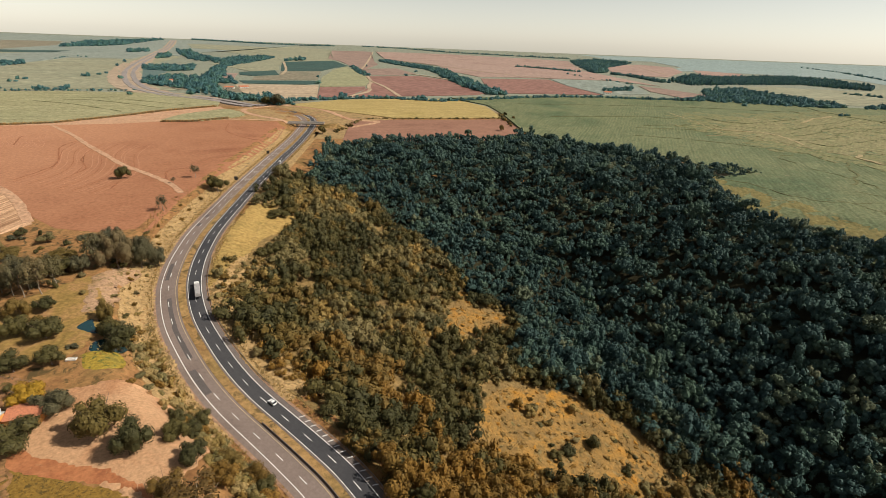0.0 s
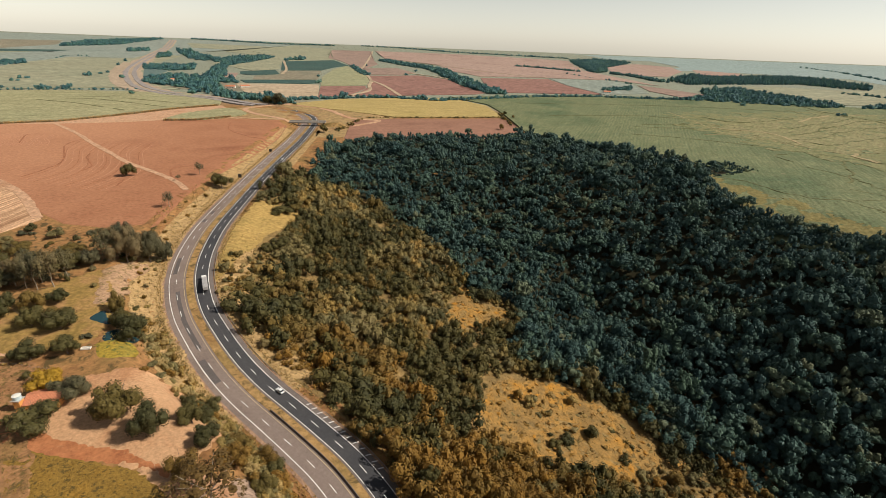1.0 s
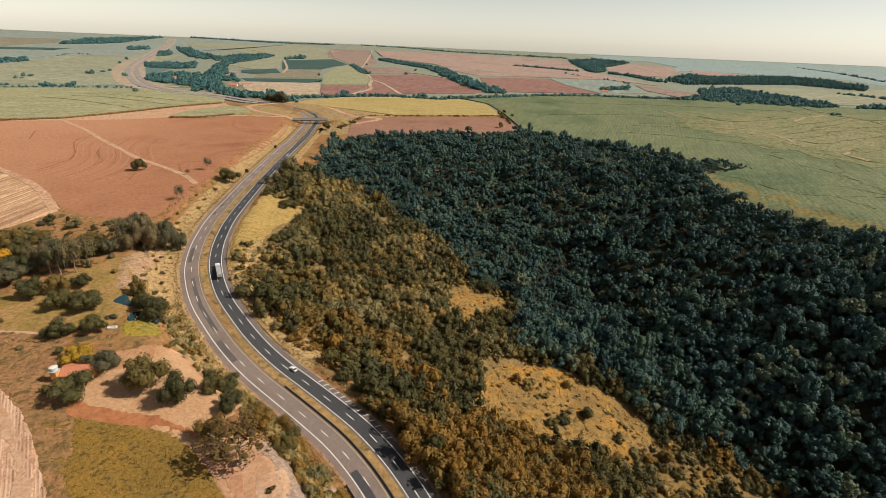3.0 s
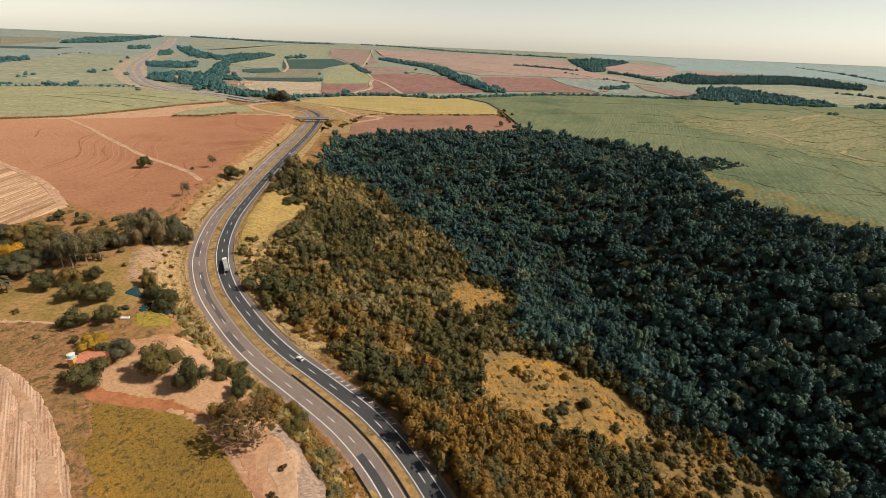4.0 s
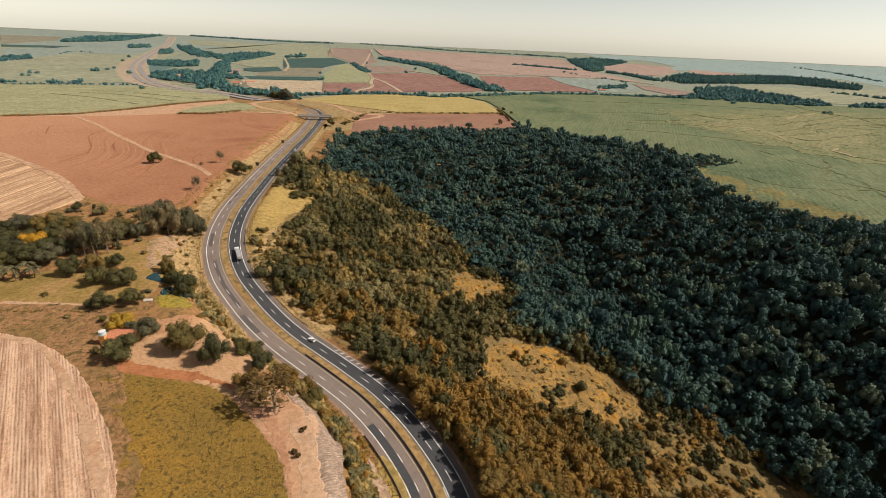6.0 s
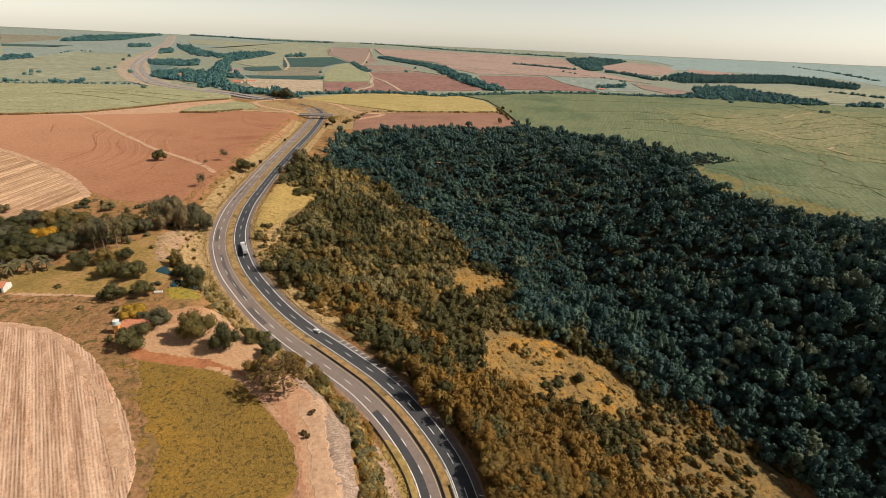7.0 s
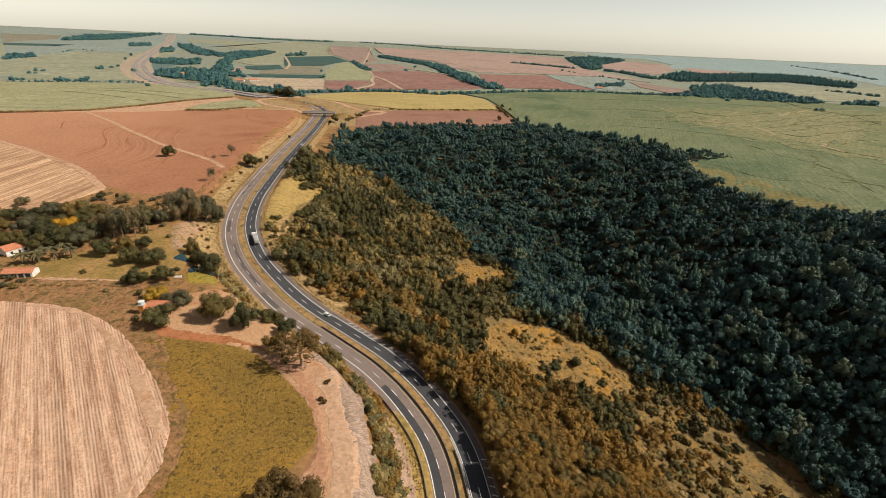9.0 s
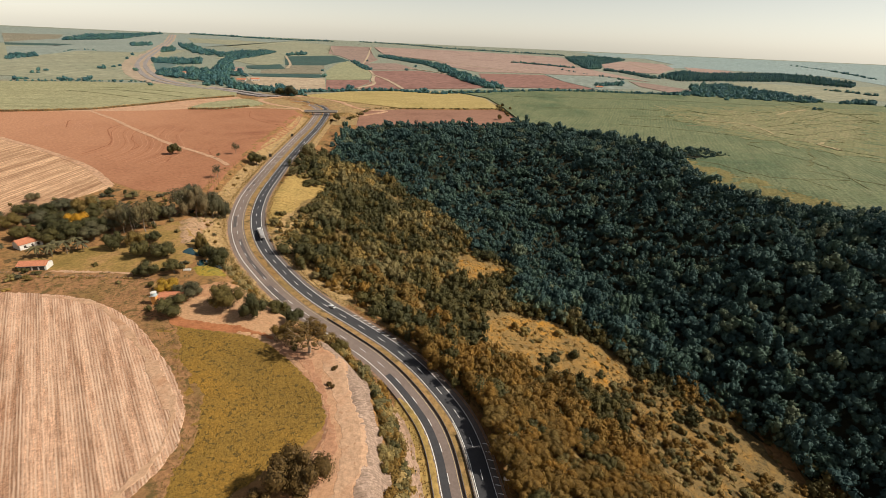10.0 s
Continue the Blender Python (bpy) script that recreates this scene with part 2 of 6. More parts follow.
    # distant foliage: the blue cast of aerial haze put into the leaf colours
    "hazed_leaves": foliage("hazed_tree_leaves", (0.046, 0.120, 0.120), (0.085, 0.172, 0.168)),
    "green_leaves": foliage("broad_leaves", (0.037, 0.036, 0.013), (0.122, 0.10, 0.034), (0.155, 0.10, 0.028), 0.68),
    "dry_leaves": foliage("dry_season_leaves", (0.105, 0.060, 0.015), (0.29, 0.160, 0.034), (0.11, 0.092, 0.034), 0.72),
    "olive_leaves": foliage("olive_dry_leaves", (0.095, 0.076, 0.030), (0.275, 0.212, 0.084), (0.30, 0.19, 0.055), 0.78),
    "brown_leaves": foliage("brown_leaves", (0.055, 0.034, 0.012), (0.17, 0.10, 0.03), (0.10, 0.08, 0.03), 0.7),
    "yellow_leaves": foliage("yellow_blossom", (0.24, 0.135, 0.017), (0.46, 0.265, 0.026)),
}

# ---- the lie of the land ----
def smooth(a, b, x):
    t = np.clip((x - a) / (b - a), 0, 1)
    return t * t * (3 - 2 * t)


def spline(points, n=8):
    p = np.array(points, float)
    p = np.vstack([2 * p[0] - p[1], p, 2 * p[-1] - p[-2]])
    out = []
    for i in range(1, len(p) - 2):
        a, b, c, d = p[i - 1:i + 3]
        for t in np.arange(n) / n:
            out.append(0.5 * (2 * b + (c - a) * t + (2 * a - 5 * b + 4 * c - d) * t * t + (3 * b - a - 3 * c + d) * t ** 3))
    out.append(p[-2])
    return np.array(out)


# highway centre line, metres east and north
ROAD_LINE = spline([(26, -420), (20, -200), (14, -60), (12, 0), (8, 30), (4.6, 49.5), (1.5, 66.5), (-3.2, 81), (-10.6, 94.4), (-21, 109.1), (-33.6, 123.1), (-46.3, 134.2),
                    (-63.4, 148), (-80.2, 161.2), (-94.8, 174.6), (-109.4, 190.5), (-123.5, 207.9), (-135.1, 227.4), (-144.1, 248.7), (-151.7, 275.1),
                    (-158.9, 314.1), (-165, 366), (-171, 426), (-178.4, 522), (-185, 621), (-196, 722), (-206, 775), (-224, 812), (-262, 850), (-320, 885)])
ROAD_DIR = np.gradient(ROAD_LINE, axis=0)
ROAD_DIR /= np.linalg.norm(ROAD_DIR, axis=1)[:, None]


def road_height(y):
    return np.interp(y, [-400, 20, 91, 153, 177, 234, 300, 400, 740, 900], [-44, -33, -28, -22.5, -18.5, -9, -6, -6, -6, 0])


def road_offset(x, y):
    """Distance to the right of the highway's centre line (left: minus), and the northing of the nearest point on it."""
    d, s = np.empty(len(x)), np.empty(len(x))
    for k in range(0, len(x), 20000):
        dx, dy = x[k:k + 20000, None] - ROAD_LINE[:, 0], y[k:k + 20000, None] - ROAD_LINE[:, 1]
        q = dx * dx + dy * dy
        j = q.argmin(1)
        r = np.arange(len(j))
        side = np.where(ROAD_DIR[j, 1] * dx[r, j] - ROAD_DIR[j, 0] * dy[r, j] > 0, 1, -1)
        d[k:k + 20000], s[k:k + 20000] = side * np.sqrt(q[r, j]), ROAD_LINE[j, 1]
    return d, s


def ground_height(x, y):
    """Plateau to the west, the wooded valley to the east of the highway, the plain beyond, rising slightly towards the horizon."""
    shape = np.shape(x)
    x, y = np.ravel(np.asarray(x, float)), np.ravel(np.asarray(y, float))
    d, s = road_offset(x, y)
    rz, ry = road_height(s), road_height(y)
    west = rz * (1 - smooth(16, 38, -d))
    edge = np.interp(y, ROAD_LINE[:, 1], ROAD_LINE[:, 0]) + 15
    north = [-400, 100, 160, 270, 335, 430, 520, 600]
    axis = np.interp(y, north, [330, 225, 205, 165, 140, 105, 70, 40])
    floor = np.interp(y, north, [-135, -118, -110, -92, -86, -60, -22, -6])
    w = np.clip((x - edge) / (axis - edge), 0, 1)
    fall = 0.5 * w + 0.5 * np.sin(w * np.pi / 2) ** 1.2
    east = np.where(x < axis, ry + (floor - ry) * fall, floor + (-8 - floor) * (0.5 * smooth(0, 250, x - axis) + 0.5 * (1 - (1 - np.clip((x - axis) / 250, 0, 1)) ** 2.2)))
    east = rz + (east - rz) * smooth(13, 30, d)
    z = np.where(d < 0, west, east)
    z = z * (1 - smooth(780, 1000, y))
    return (z + 30 * smooth(3300, 5000, y)).reshape(shape)


def on_ground(x, y):
    return float(ground_height(np.array([x]), np.array([y]))[0])


# ---- building helpers ----
def raw_mesh(name, verts, quads=(), tris=(), tint=None, flat=True):
    me = bpy.data.meshes.new(name)
    verts = np.asarray(verts, np.float32)
    quads, tris = np.asarray(quads, np.int32).reshape(-1, 4), np.asarray(tris, np.int32).reshape(-1, 3)
    me.vertices.add(len(verts))
    me.vertices.foreach_set("co", verts.ravel())
    me.loops.add(quads.size + tris.size)
    me.loops.foreach_set("vertex_index", np.concatenate([quads.ravel(), tris.ravel()]))
    me.polygons.add(len(quads) + len(tris))
    start = np.concatenate([np.arange(len(quads)) * 4, quads.size + np.arange(len(tris)) * 3]).astype(np.int32)
    me.polygons.foreach_set("loop_start", start)
    if tint is not None:
        me.attributes.new("tint", "FLOAT", "POINT").data.foreach_set("value", np.asarray(tint, np.float32))
    me.update(calc_edges=True)
    me.validate()
    me.polygons.foreach_set("use_smooth", np.full(len(me.polygons), not flat))
    return me


def mesh_of(name, bm):
    me = bpy.data.meshes.new(name)
    bm.normal_update()
    bm.to_mesh(me)
    bm.free()
    return me


def part(name, shape, mat, parent=None, label="", m=None):
    """One mesh object, from a bmesh or a mesh, under a thing or a part."""
    me = mesh_of(name, shape) if isinstance(shape, bmesh.types.BMesh) else shape
    if mat and not me.materials:
        me.materials.append(mat)
    ob = new(name, me)
    if parent:
        ob.parent = parent
    if m is not None:
        ob.matrix_basis = m
    return tagged(ob, label)


def box(bm, size, at, bevel=0.0):
    r = bmesh.ops.create_cube(bm, size=1, matrix=Matrix.Translation(at) @ Matrix.Diagonal((*size, 1)))
    if bevel:
        es = list({e for v in r["verts"] for e in v.link_edges})
        bmesh.ops.bevel(bm, geom=es, offset=bevel, segments=1, affect="EDGES")
    return bm


def tube(bm, a, b, r1, r2, n=7):
    a, b = Vector(a), Vector(b)
    m = Matrix.Translation((a + b) / 2) @ (b - a).to_track_quat("Z", "Y").to_matrix().to_4x4()
    bmesh.ops.create_cone(bm, cap_ends=True, segments=n, radius1=r1, radius2=r2, depth=(b - a).length, matrix=m)
    return bm


def inside(poly, x, y):
    poly = np.asarray(poly, float)
    hit = np.zeros(len(x), bool)
    for (x1, y1), (x2, y2) in zip(poly, np.roll(poly, -1, 0)):
        if y1 != y2:
            hit ^= ((y1 > y) != (y2 > y)) & (x < (x2 - x1) * (y - y1) / (y2 - y1) + x1)
    return hit


def rounded(poly, n=5):
    p = list(poly)
    return spline(p[-2:] + p + p[:2], n)[2 * n:-3 * n - 1 + n]


def parcel(name, poly, step, lift, mat, label, category="field", soft=True, ragged=0.0, rough=0.0, wall=0.0):
    """A piece of land draped over the ground, lift metres above it; rough: uneven top; its edge goes down into the ground."""
    rng = np.random.default_rng(len(name) + int(abs(poly[0][0])))
    ring = np.array(rounded(poly, 9 if step <= 6 else 5) if soft else poly, float)
    if ragged:
        closed = np.vstack([ring, ring[:1]])
        run = np.r_[0, np.cumsum(np.linalg.norm(np.diff(closed, axis=0), axis=1))]
        u = np.arange(0, run[-1] - 0.6, max(1.1, run[-1] / 420))
        ring = np.c_[np.interp(u, run, closed[:, 0]), np.interp(u, run, closed[:, 1])]
        for wave, share in ((19.0, 1.0), (6.0, 0.6), (2.5, 0.4)):
            knots = np.arange(0, run[-1] + wave, wave)
            ring = ring + share * ragged * np.c_[np.interp(u, knots, rng.normal(0, 1, len(knots))), np.interp(u, knots, rng.normal(0, 1, len(knots)))]
        ring = ring + rng.normal(0, 0.12 + 0.2 * ragged, ring.shape)
    lo, hi = ring.min(0), ring.max(0)
    gx, gy = np.meshgrid(np.arange(lo[0], hi[0], step), np.arange(lo[1], hi[1], step))
    pts = np.c_[gx.ravel(), gy.ravel()] + rng.uniform(-0.25, 0.25, (gx.size, 2)) * step
    pts = pts[inside(ring, pts[:, 0], pts[:, 1])]
    n = len(ring)
    from_ring = [Vector(p) for p in ring] + [Vector(p) for p in pts]
    vs, es, fs, *_ = mathutils_cdt(from_ring, [(i, (i + 1) % n) for i in range(n)], [], 1, 1e-4)
    v2 = np.array([tuple(v) for v in vs])
    z = ground_height(v2[:, 0], v2[:, 1])
    top = z + lift + rng.uniform(-rough, rough, len(z))
    used = {}
    for f in fs:
        for a, b in zip(f, f[1:] + f[:1]):
            used[(a, b)] = 1
    rim = [(a, b) for (a, b) in used if (b, a) not in used]
    thin = lift < 0.6      # a low edge runs out into the ground in a slope, a crop's edge stands upright
    out = np.zeros((len(v2), 2))
    for a, b in rim:
        e = v2[b] - v2[a]
        n_ = np.array((e[1], -e[0])) / max(1e-6, np.hypot(*e))
        out[a] += n_
        out[b] += n_
    out = out / np.maximum(np.linalg.norm(out, axis=1)[:, None], 1e-6) * (1.0 if thin else 0.0)
    low = {}
    verts = np.c_[v2, top].tolist()
    for a, b in rim:
        for i in (a, b):
            if i not in low:
                low[i] = len(verts)
                verts += [(v2[i, 0], v2[i, 1], top[i]), (v2[i, 0] + out[i, 0] * 1.6, v2[i, 1] + out[i, 1] * 1.6, z[i] - (0.12 if thin else 0.6))]
    me = bpy.data.meshes.new(name)
    me.from_pydata(verts, [], [tuple(f) for f in fs] + [(low[b], low[a], low[a] + 1, low[b] + 1) for a, b in rim])
    me.materials.append(mat)
    me.polygons.foreach_set("use_smooth", [True] * len(fs) + [thin] * len(rim))
    return tagged(new(name, me), label, category, kind="structure")


from mathutils.geometry import delaunay_2d_cdt as mathutils_cdt

# ---- ground: one sheet to the horizon ----
def axis_steps(fine_lo, fine_hi, step, lo, hi, grow=1.13):
    out = list(np.arange(fine_lo, fine_hi + step, step))
    s = step
    while out[-1] < hi:
        s = min(s * grow, 160)
        out.append(out[-1] + s)
    s = step
    while out[0] > lo:
        s = min(s * grow, 160)
        out.insert(0, out[0] - s)
    return np.array(out)


gx, gy = np.meshgrid(axis_steps(-230, 110, 2.0, -7000, 7000), axis_steps(-60, 560, 2.4, -1500, 5600))
gz = ground_height(gx, gy)
off, _ = road_offset(gx.ravel(), gy.ravel())
gz = gz - 0.5 * (1 - smooth(11.5, 13.5, np.abs(off))).reshape(gz.shape) * (gy < 880)
nr, nc = gx.shape
idx = np.arange(nr * nc).reshape(nr, nc)
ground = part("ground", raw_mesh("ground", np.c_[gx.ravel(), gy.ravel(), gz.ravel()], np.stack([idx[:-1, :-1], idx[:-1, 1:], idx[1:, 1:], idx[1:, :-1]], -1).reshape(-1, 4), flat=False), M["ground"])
tagged(ground, "rolling farmland with dry brown grass and earth", "ground", kind="structure")

# ---- fields ----
parcel("stubble_field", [(-330, 131), (-215, 127), (-199, 127), (-179, 124), (-159, 117), (-137, 102), (-119, 84), (-103, 66), (-94, 53), (-90, 41), (-89, 34), (-92, 19), (-105, -10), (-330, -10)], 6, 0.48, M["stubble"], "harvested field of pale straw stubble in rows", ragged=0.3)
parcel("crop_field", [(-130, 104), (-116, 102), (-98, 99), (-85, 96), (-76, 89), (-64, 79), (-54, 69), (-48, 60), (-46, 50), (-50, 42), (-57, 33), (-62, 26), (-67, 20), (-75, 5), (-92, 5), (-86, 30), (-87, 40), (-91, 51), (-99, 64), (-111, 79), (-123, 94)], 3, 0.3, M["crop"], "low olive green crop with yellowing patches", ragged=0.5, rough=0.15)
parcel("farmyard", [(-130, 108), (-128, 120), (-130, 134), (-117, 146), (-104, 148), (-90, 138), (-78, 122), (-72, 101), (-77, 93), (-88, 99), (-103, 102), (-119, 105)], 2, 0.26, M["yard"], "trodden bare sandy farmyard earth", "yard", ragged=2.0)
parcel("dirt_track", [(-84, 100), (-77, 94), (-66, 96), (-58, 93), (-51, 86), (-46, 77), (-43, 66), (-39, 56), (-36, 46), (-33, 36), (-32, 10), (-32, -10), (-46, -10), (-46, 20), (-46, 33), (-44, 44), (-46, 54), (-51, 64), (-57, 72), (-64, 80), (-72, 88)], 2.0, 0.38, M["track"], "pale sandy dirt track along the cutting", "track", ragged=0.4)


def worn_strip(name, line, width, lift, mat, label):
    """A ragged strip of ground along a line."""
    p = spline(line, 6)
    d = np.gradient(p, axis=0)
    side = np.c_[d[:, 1], -d[:, 0]] / np.linalg.norm(d, axis=1)[:, None] * width / 2
    return parcel(name, [tuple(v) for v in np.vstack([p - side, (p + side)[::-1]])], 2.0, lift, mat, label, "track", soft=False, ragged=0.8)


M["sand"] = soil("pale_bank_sand", [(0.43, 0.255, 0.148), (0.49, 0.305, 0.188), (0.40, 0.21, 0.115)], 0.8, 0.08, (0.36, 0.20, 0.115), speck_lo=0.6, rough_grain=0.5)
M["rut"] = soil("red_wheel_track", [(0.35, 0.165, 0.088), (0.42, 0.22, 0.125), (0.33, 0.15, 0.08)], 0.8, 0.12, (0.44, 0.255, 0.15), speck_lo=0.6, rough_grain=0.5)
worn_strip("sand_edge", [(-50, 83), (-46, 74), (-43.5, 64), (-40, 54), (-37, 44), (-35.5, 33), (-36, 10)], 5.5, 0.46, M["sand"], "pale sandy edge above the cutting")
worn_strip("wheel_track", [(-72, 92), (-62, 82), (-54.5, 72), (-49.5, 62), (-45, 52), (-42.5, 42), (-43, 25)], 3.2, 0.46, M["rut"], "reddish wheel track round the crop")
worn_strip("headland", [(-196, 124), (-178, 121.5), (-159, 114), (-139, 99.5), (-122, 82), (-106, 64), (-97, 52), (-93, 41), (-92.5, 32), (-96, 18)], 1.7, 0.56, M["sand"], "pale beaten headland round the stubble")
worn_strip("footpath", [(-207, 149.5), (-195, 150.5), (-183, 150.5), (-165, 150)], 1.6, 0.44, M["sand"], "pale footpath along the lawn")
M["rubble"] = soil("rubbly_grass", [(0.29, 0.18, 0.095), (0.38, 0.235, 0.14), (0.24, 0.15, 0.06)], 0.5, 0.09, (0.16, 0.115, 0.045), speck_lo=0.55)
parcel("rough_ground", [(-178, 226), (-172, 243), (-167, 236), (-158, 210), (-157, 190), (-168, 204)], 3, 0.26, M["rubble"], "bare pinkish rubbly ground below the large trees", "ground", ragged=1.5, rough=0.1)
parcel("red_dirt_strip", [(-137, 110), (-129, 106), (-112, 103.5), (-92, 101), (-78, 95), (-80, 98.5), (-92, 103.5), (-104, 105.5), (-119, 108.5), (-130, 112)], 2, 0.36, M["red_dirt"], "strip of bare red dirt beside the crop", "track", ragged=0.6)
parcel("lawn", [(-212, 144), (-229, 159), (-223, 170), (-200, 188), (-185, 218), (-178, 223), (-152, 186), (-146, 163), (-166, 152), (-192, 146)], 5, 0.15, M["lawn"], "thin sunlit lawn round the farm pond", "lawn", ragged=1.0)
parcel("terraced_stubble_field", [(-330, 180), (-285, 213), (-284, 240), (-274, 264), (-265, 296), (-320, 347), (-390, 395), (-476, 448), (-700, 560), (-700, 200)], 12, 0.25, M["stubble_far"], "harvested field of pale straw in terraced rows", soft=False)
parcel("red_field", [(-605, 607), (-506, 653), (-428, 707), (-321, 726), (-241, 730), (-221, 700), (-208, 614), (-203, 507), (-203, 440), (-203, 395), (-200, 359), (-192, 312), (-188, 290), (-217, 287), (-245, 291), (-280, 314), (-320, 347), (-398, 407), (-480, 453), (-700, 560)], 10, 0.2, M["red"], "ploughed red earth field", soft=False)
parcel("tan_field", [(-620, 607), (-499, 641), (-430, 670), (-390, 699), (-381, 744), (-352, 821), (-381, 864), (-434, 799), (-473, 716), (-520, 655)], 12, 0.35, M["tan"], "bare harvested tan strip", soft=False)
parcel("young_cane_field", [(-1500, 800), (-831, 953), (-748, 984), (-596, 1005), (-511, 1013), (-402, 914), (-385, 863), (-434, 799), (-473, 716), (-510, 657), (-560, 627), (-1500, 300)], 20, 1.8, M["cane_left"], "pale green young sugar cane field", soft=False, rough=0.3)
parcel("yellow_field", [(-279, 917), (-206, 1016), (-97, 1068), (24, 1105), (90, 995), (110, 876), (20, 851), (-75, 828), (-135, 853), (-220, 886)], 14, 0.9, M["yellow"], "ripe yellow crop field", soft=False, rough=0.15)
parcel("red_strip_field", [(-141, 784), (-74, 817), (20, 838), (109, 863), (125, 802), (123, 700), (81, 660), (1, 660), (-61, 640), (-127, 640)], 12, 0.3, M["red_strip"], "ploughed red earth strip above the wood", soft=False)
parcel("cane_field", [(24, 1115), (160, 1191), (313, 1270), (536, 1290), (744, 1269), (937, 1235), (1075, 1201), (1900, 1050), (1500, 100), (480, 190), (364, 287), (330, 304), (300, 340), (269, 376), (265, 422), (264, 486), (330, 528), (300, 590), (240, 640), (175, 690), (130, 745), (114, 904), (92, 1013)], 12, 1.8, M["cane"], "large green sugar cane field in rows", soft=False, rough=0.35)
parcel("roadside_pasture", [(-123, 236), (-128, 250), (-132, 263), (-137, 283), (-143.5, 315), (-146, 350), (-141, 372), (-112, 366), (-113, 345), (-122, 318), (-124, 290), (-126, 262)], 3, 0.34, M["pasture"], "small golden green pasture beside the highway", "meadow", ragged=0.8)
parcel("golden_clearing", [(20, 190), (36, 222), (64, 236), (94, 232), (115, 221), (128, 203), (123, 188), (96, 174), (63, 169), (37, 170), (22, 178)], 4, 0.3, M["gold"], "clearing of golden dry grass in the wood", "meadow", ragged=1.5, rough=0.3)
parcel("small_clearing", [(6, 276), (23, 340), (30, 312), (56, 312), (54, 288), (11, 268)], 4, 0.3, M["gold"], "small gap of golden dry grass in the wood", "meadow", ragged=1.5, rough=0.3)
def far_field(name, mat_key, label, poly, step=60, lift=1.2):
    return parcel(name, poly, step, lift, M[mat_key], label, soft=False)


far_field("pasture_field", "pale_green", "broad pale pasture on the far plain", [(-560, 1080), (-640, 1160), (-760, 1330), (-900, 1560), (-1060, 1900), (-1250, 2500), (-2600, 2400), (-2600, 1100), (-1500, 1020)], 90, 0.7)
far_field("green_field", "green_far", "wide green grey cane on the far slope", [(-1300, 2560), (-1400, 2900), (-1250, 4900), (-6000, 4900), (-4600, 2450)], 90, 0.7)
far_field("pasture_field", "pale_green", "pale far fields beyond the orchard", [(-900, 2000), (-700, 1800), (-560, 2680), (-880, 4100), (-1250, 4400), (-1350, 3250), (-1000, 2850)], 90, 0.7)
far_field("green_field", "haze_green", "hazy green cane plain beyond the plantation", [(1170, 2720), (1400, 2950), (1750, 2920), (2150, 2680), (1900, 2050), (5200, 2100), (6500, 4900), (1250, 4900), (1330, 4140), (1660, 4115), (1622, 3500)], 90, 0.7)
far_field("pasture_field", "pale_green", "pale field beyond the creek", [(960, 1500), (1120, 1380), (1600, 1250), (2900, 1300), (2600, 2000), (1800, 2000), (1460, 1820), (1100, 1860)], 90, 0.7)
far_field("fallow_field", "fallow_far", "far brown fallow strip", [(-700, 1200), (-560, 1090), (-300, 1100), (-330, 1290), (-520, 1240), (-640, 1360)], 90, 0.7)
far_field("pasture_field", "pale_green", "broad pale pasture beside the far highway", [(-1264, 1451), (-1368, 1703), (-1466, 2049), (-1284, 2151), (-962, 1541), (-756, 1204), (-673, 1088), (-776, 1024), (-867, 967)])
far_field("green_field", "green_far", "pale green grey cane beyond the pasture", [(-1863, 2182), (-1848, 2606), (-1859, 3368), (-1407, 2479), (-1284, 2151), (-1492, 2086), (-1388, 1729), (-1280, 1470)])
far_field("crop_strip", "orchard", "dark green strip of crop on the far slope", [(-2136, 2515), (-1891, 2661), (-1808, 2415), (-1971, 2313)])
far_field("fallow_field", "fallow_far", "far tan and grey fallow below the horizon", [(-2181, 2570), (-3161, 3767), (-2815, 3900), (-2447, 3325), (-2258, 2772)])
far_field("orchard", "orchard_pale", "far grey green orchard by the highway bend", [(-983, 1697), (-931, 1742), (-830, 1550), (-811, 1478), (-741, 1310), (-736, 1253)])
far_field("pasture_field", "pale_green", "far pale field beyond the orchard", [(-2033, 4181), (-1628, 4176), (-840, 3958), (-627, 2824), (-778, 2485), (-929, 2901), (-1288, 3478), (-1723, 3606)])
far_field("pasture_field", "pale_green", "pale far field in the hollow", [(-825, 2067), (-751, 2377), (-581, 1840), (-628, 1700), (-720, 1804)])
far_field("orchard", "orchard", "far dark green orchard block", [(-724, 2341), (-551, 2631), (-400, 2207), (-428, 2044), (-433, 1844), (-555, 1771)])
far_field("fallow_field", "fallow_far", "far brown green fallow field", [(-548, 1742), (-427, 1814), (-357, 1460), (-516, 1390), (-552, 1507), (-500, 1581)])
far_field("orchard", "orchard", "far dark green crop strip", [(-651, 1651), (-579, 1787), (-508, 1602), (-564, 1526), (-610, 1549)])
far_field("orchard", "orchard", "far dark green orchard strip", [(-538, 1356), (-356, 1428), (-325, 1354), (-350, 1314), (-499, 1290)])
far_field("tan_field", "tan_far", "pale bare field below the orchard", [(-507, 1250), (-348, 1297), (-313, 1297), (-250, 1011), (-339, 987), (-424, 1081)])
far_field("pink_field", "pink", "small far field of bare pink earth", [(-678, 1572), (-632, 1589), (-580, 1430), (-614, 1420)])
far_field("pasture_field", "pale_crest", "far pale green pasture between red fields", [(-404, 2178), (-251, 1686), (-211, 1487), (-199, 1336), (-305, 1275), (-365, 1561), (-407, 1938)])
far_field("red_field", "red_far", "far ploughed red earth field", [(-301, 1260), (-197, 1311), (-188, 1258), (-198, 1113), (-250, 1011)])
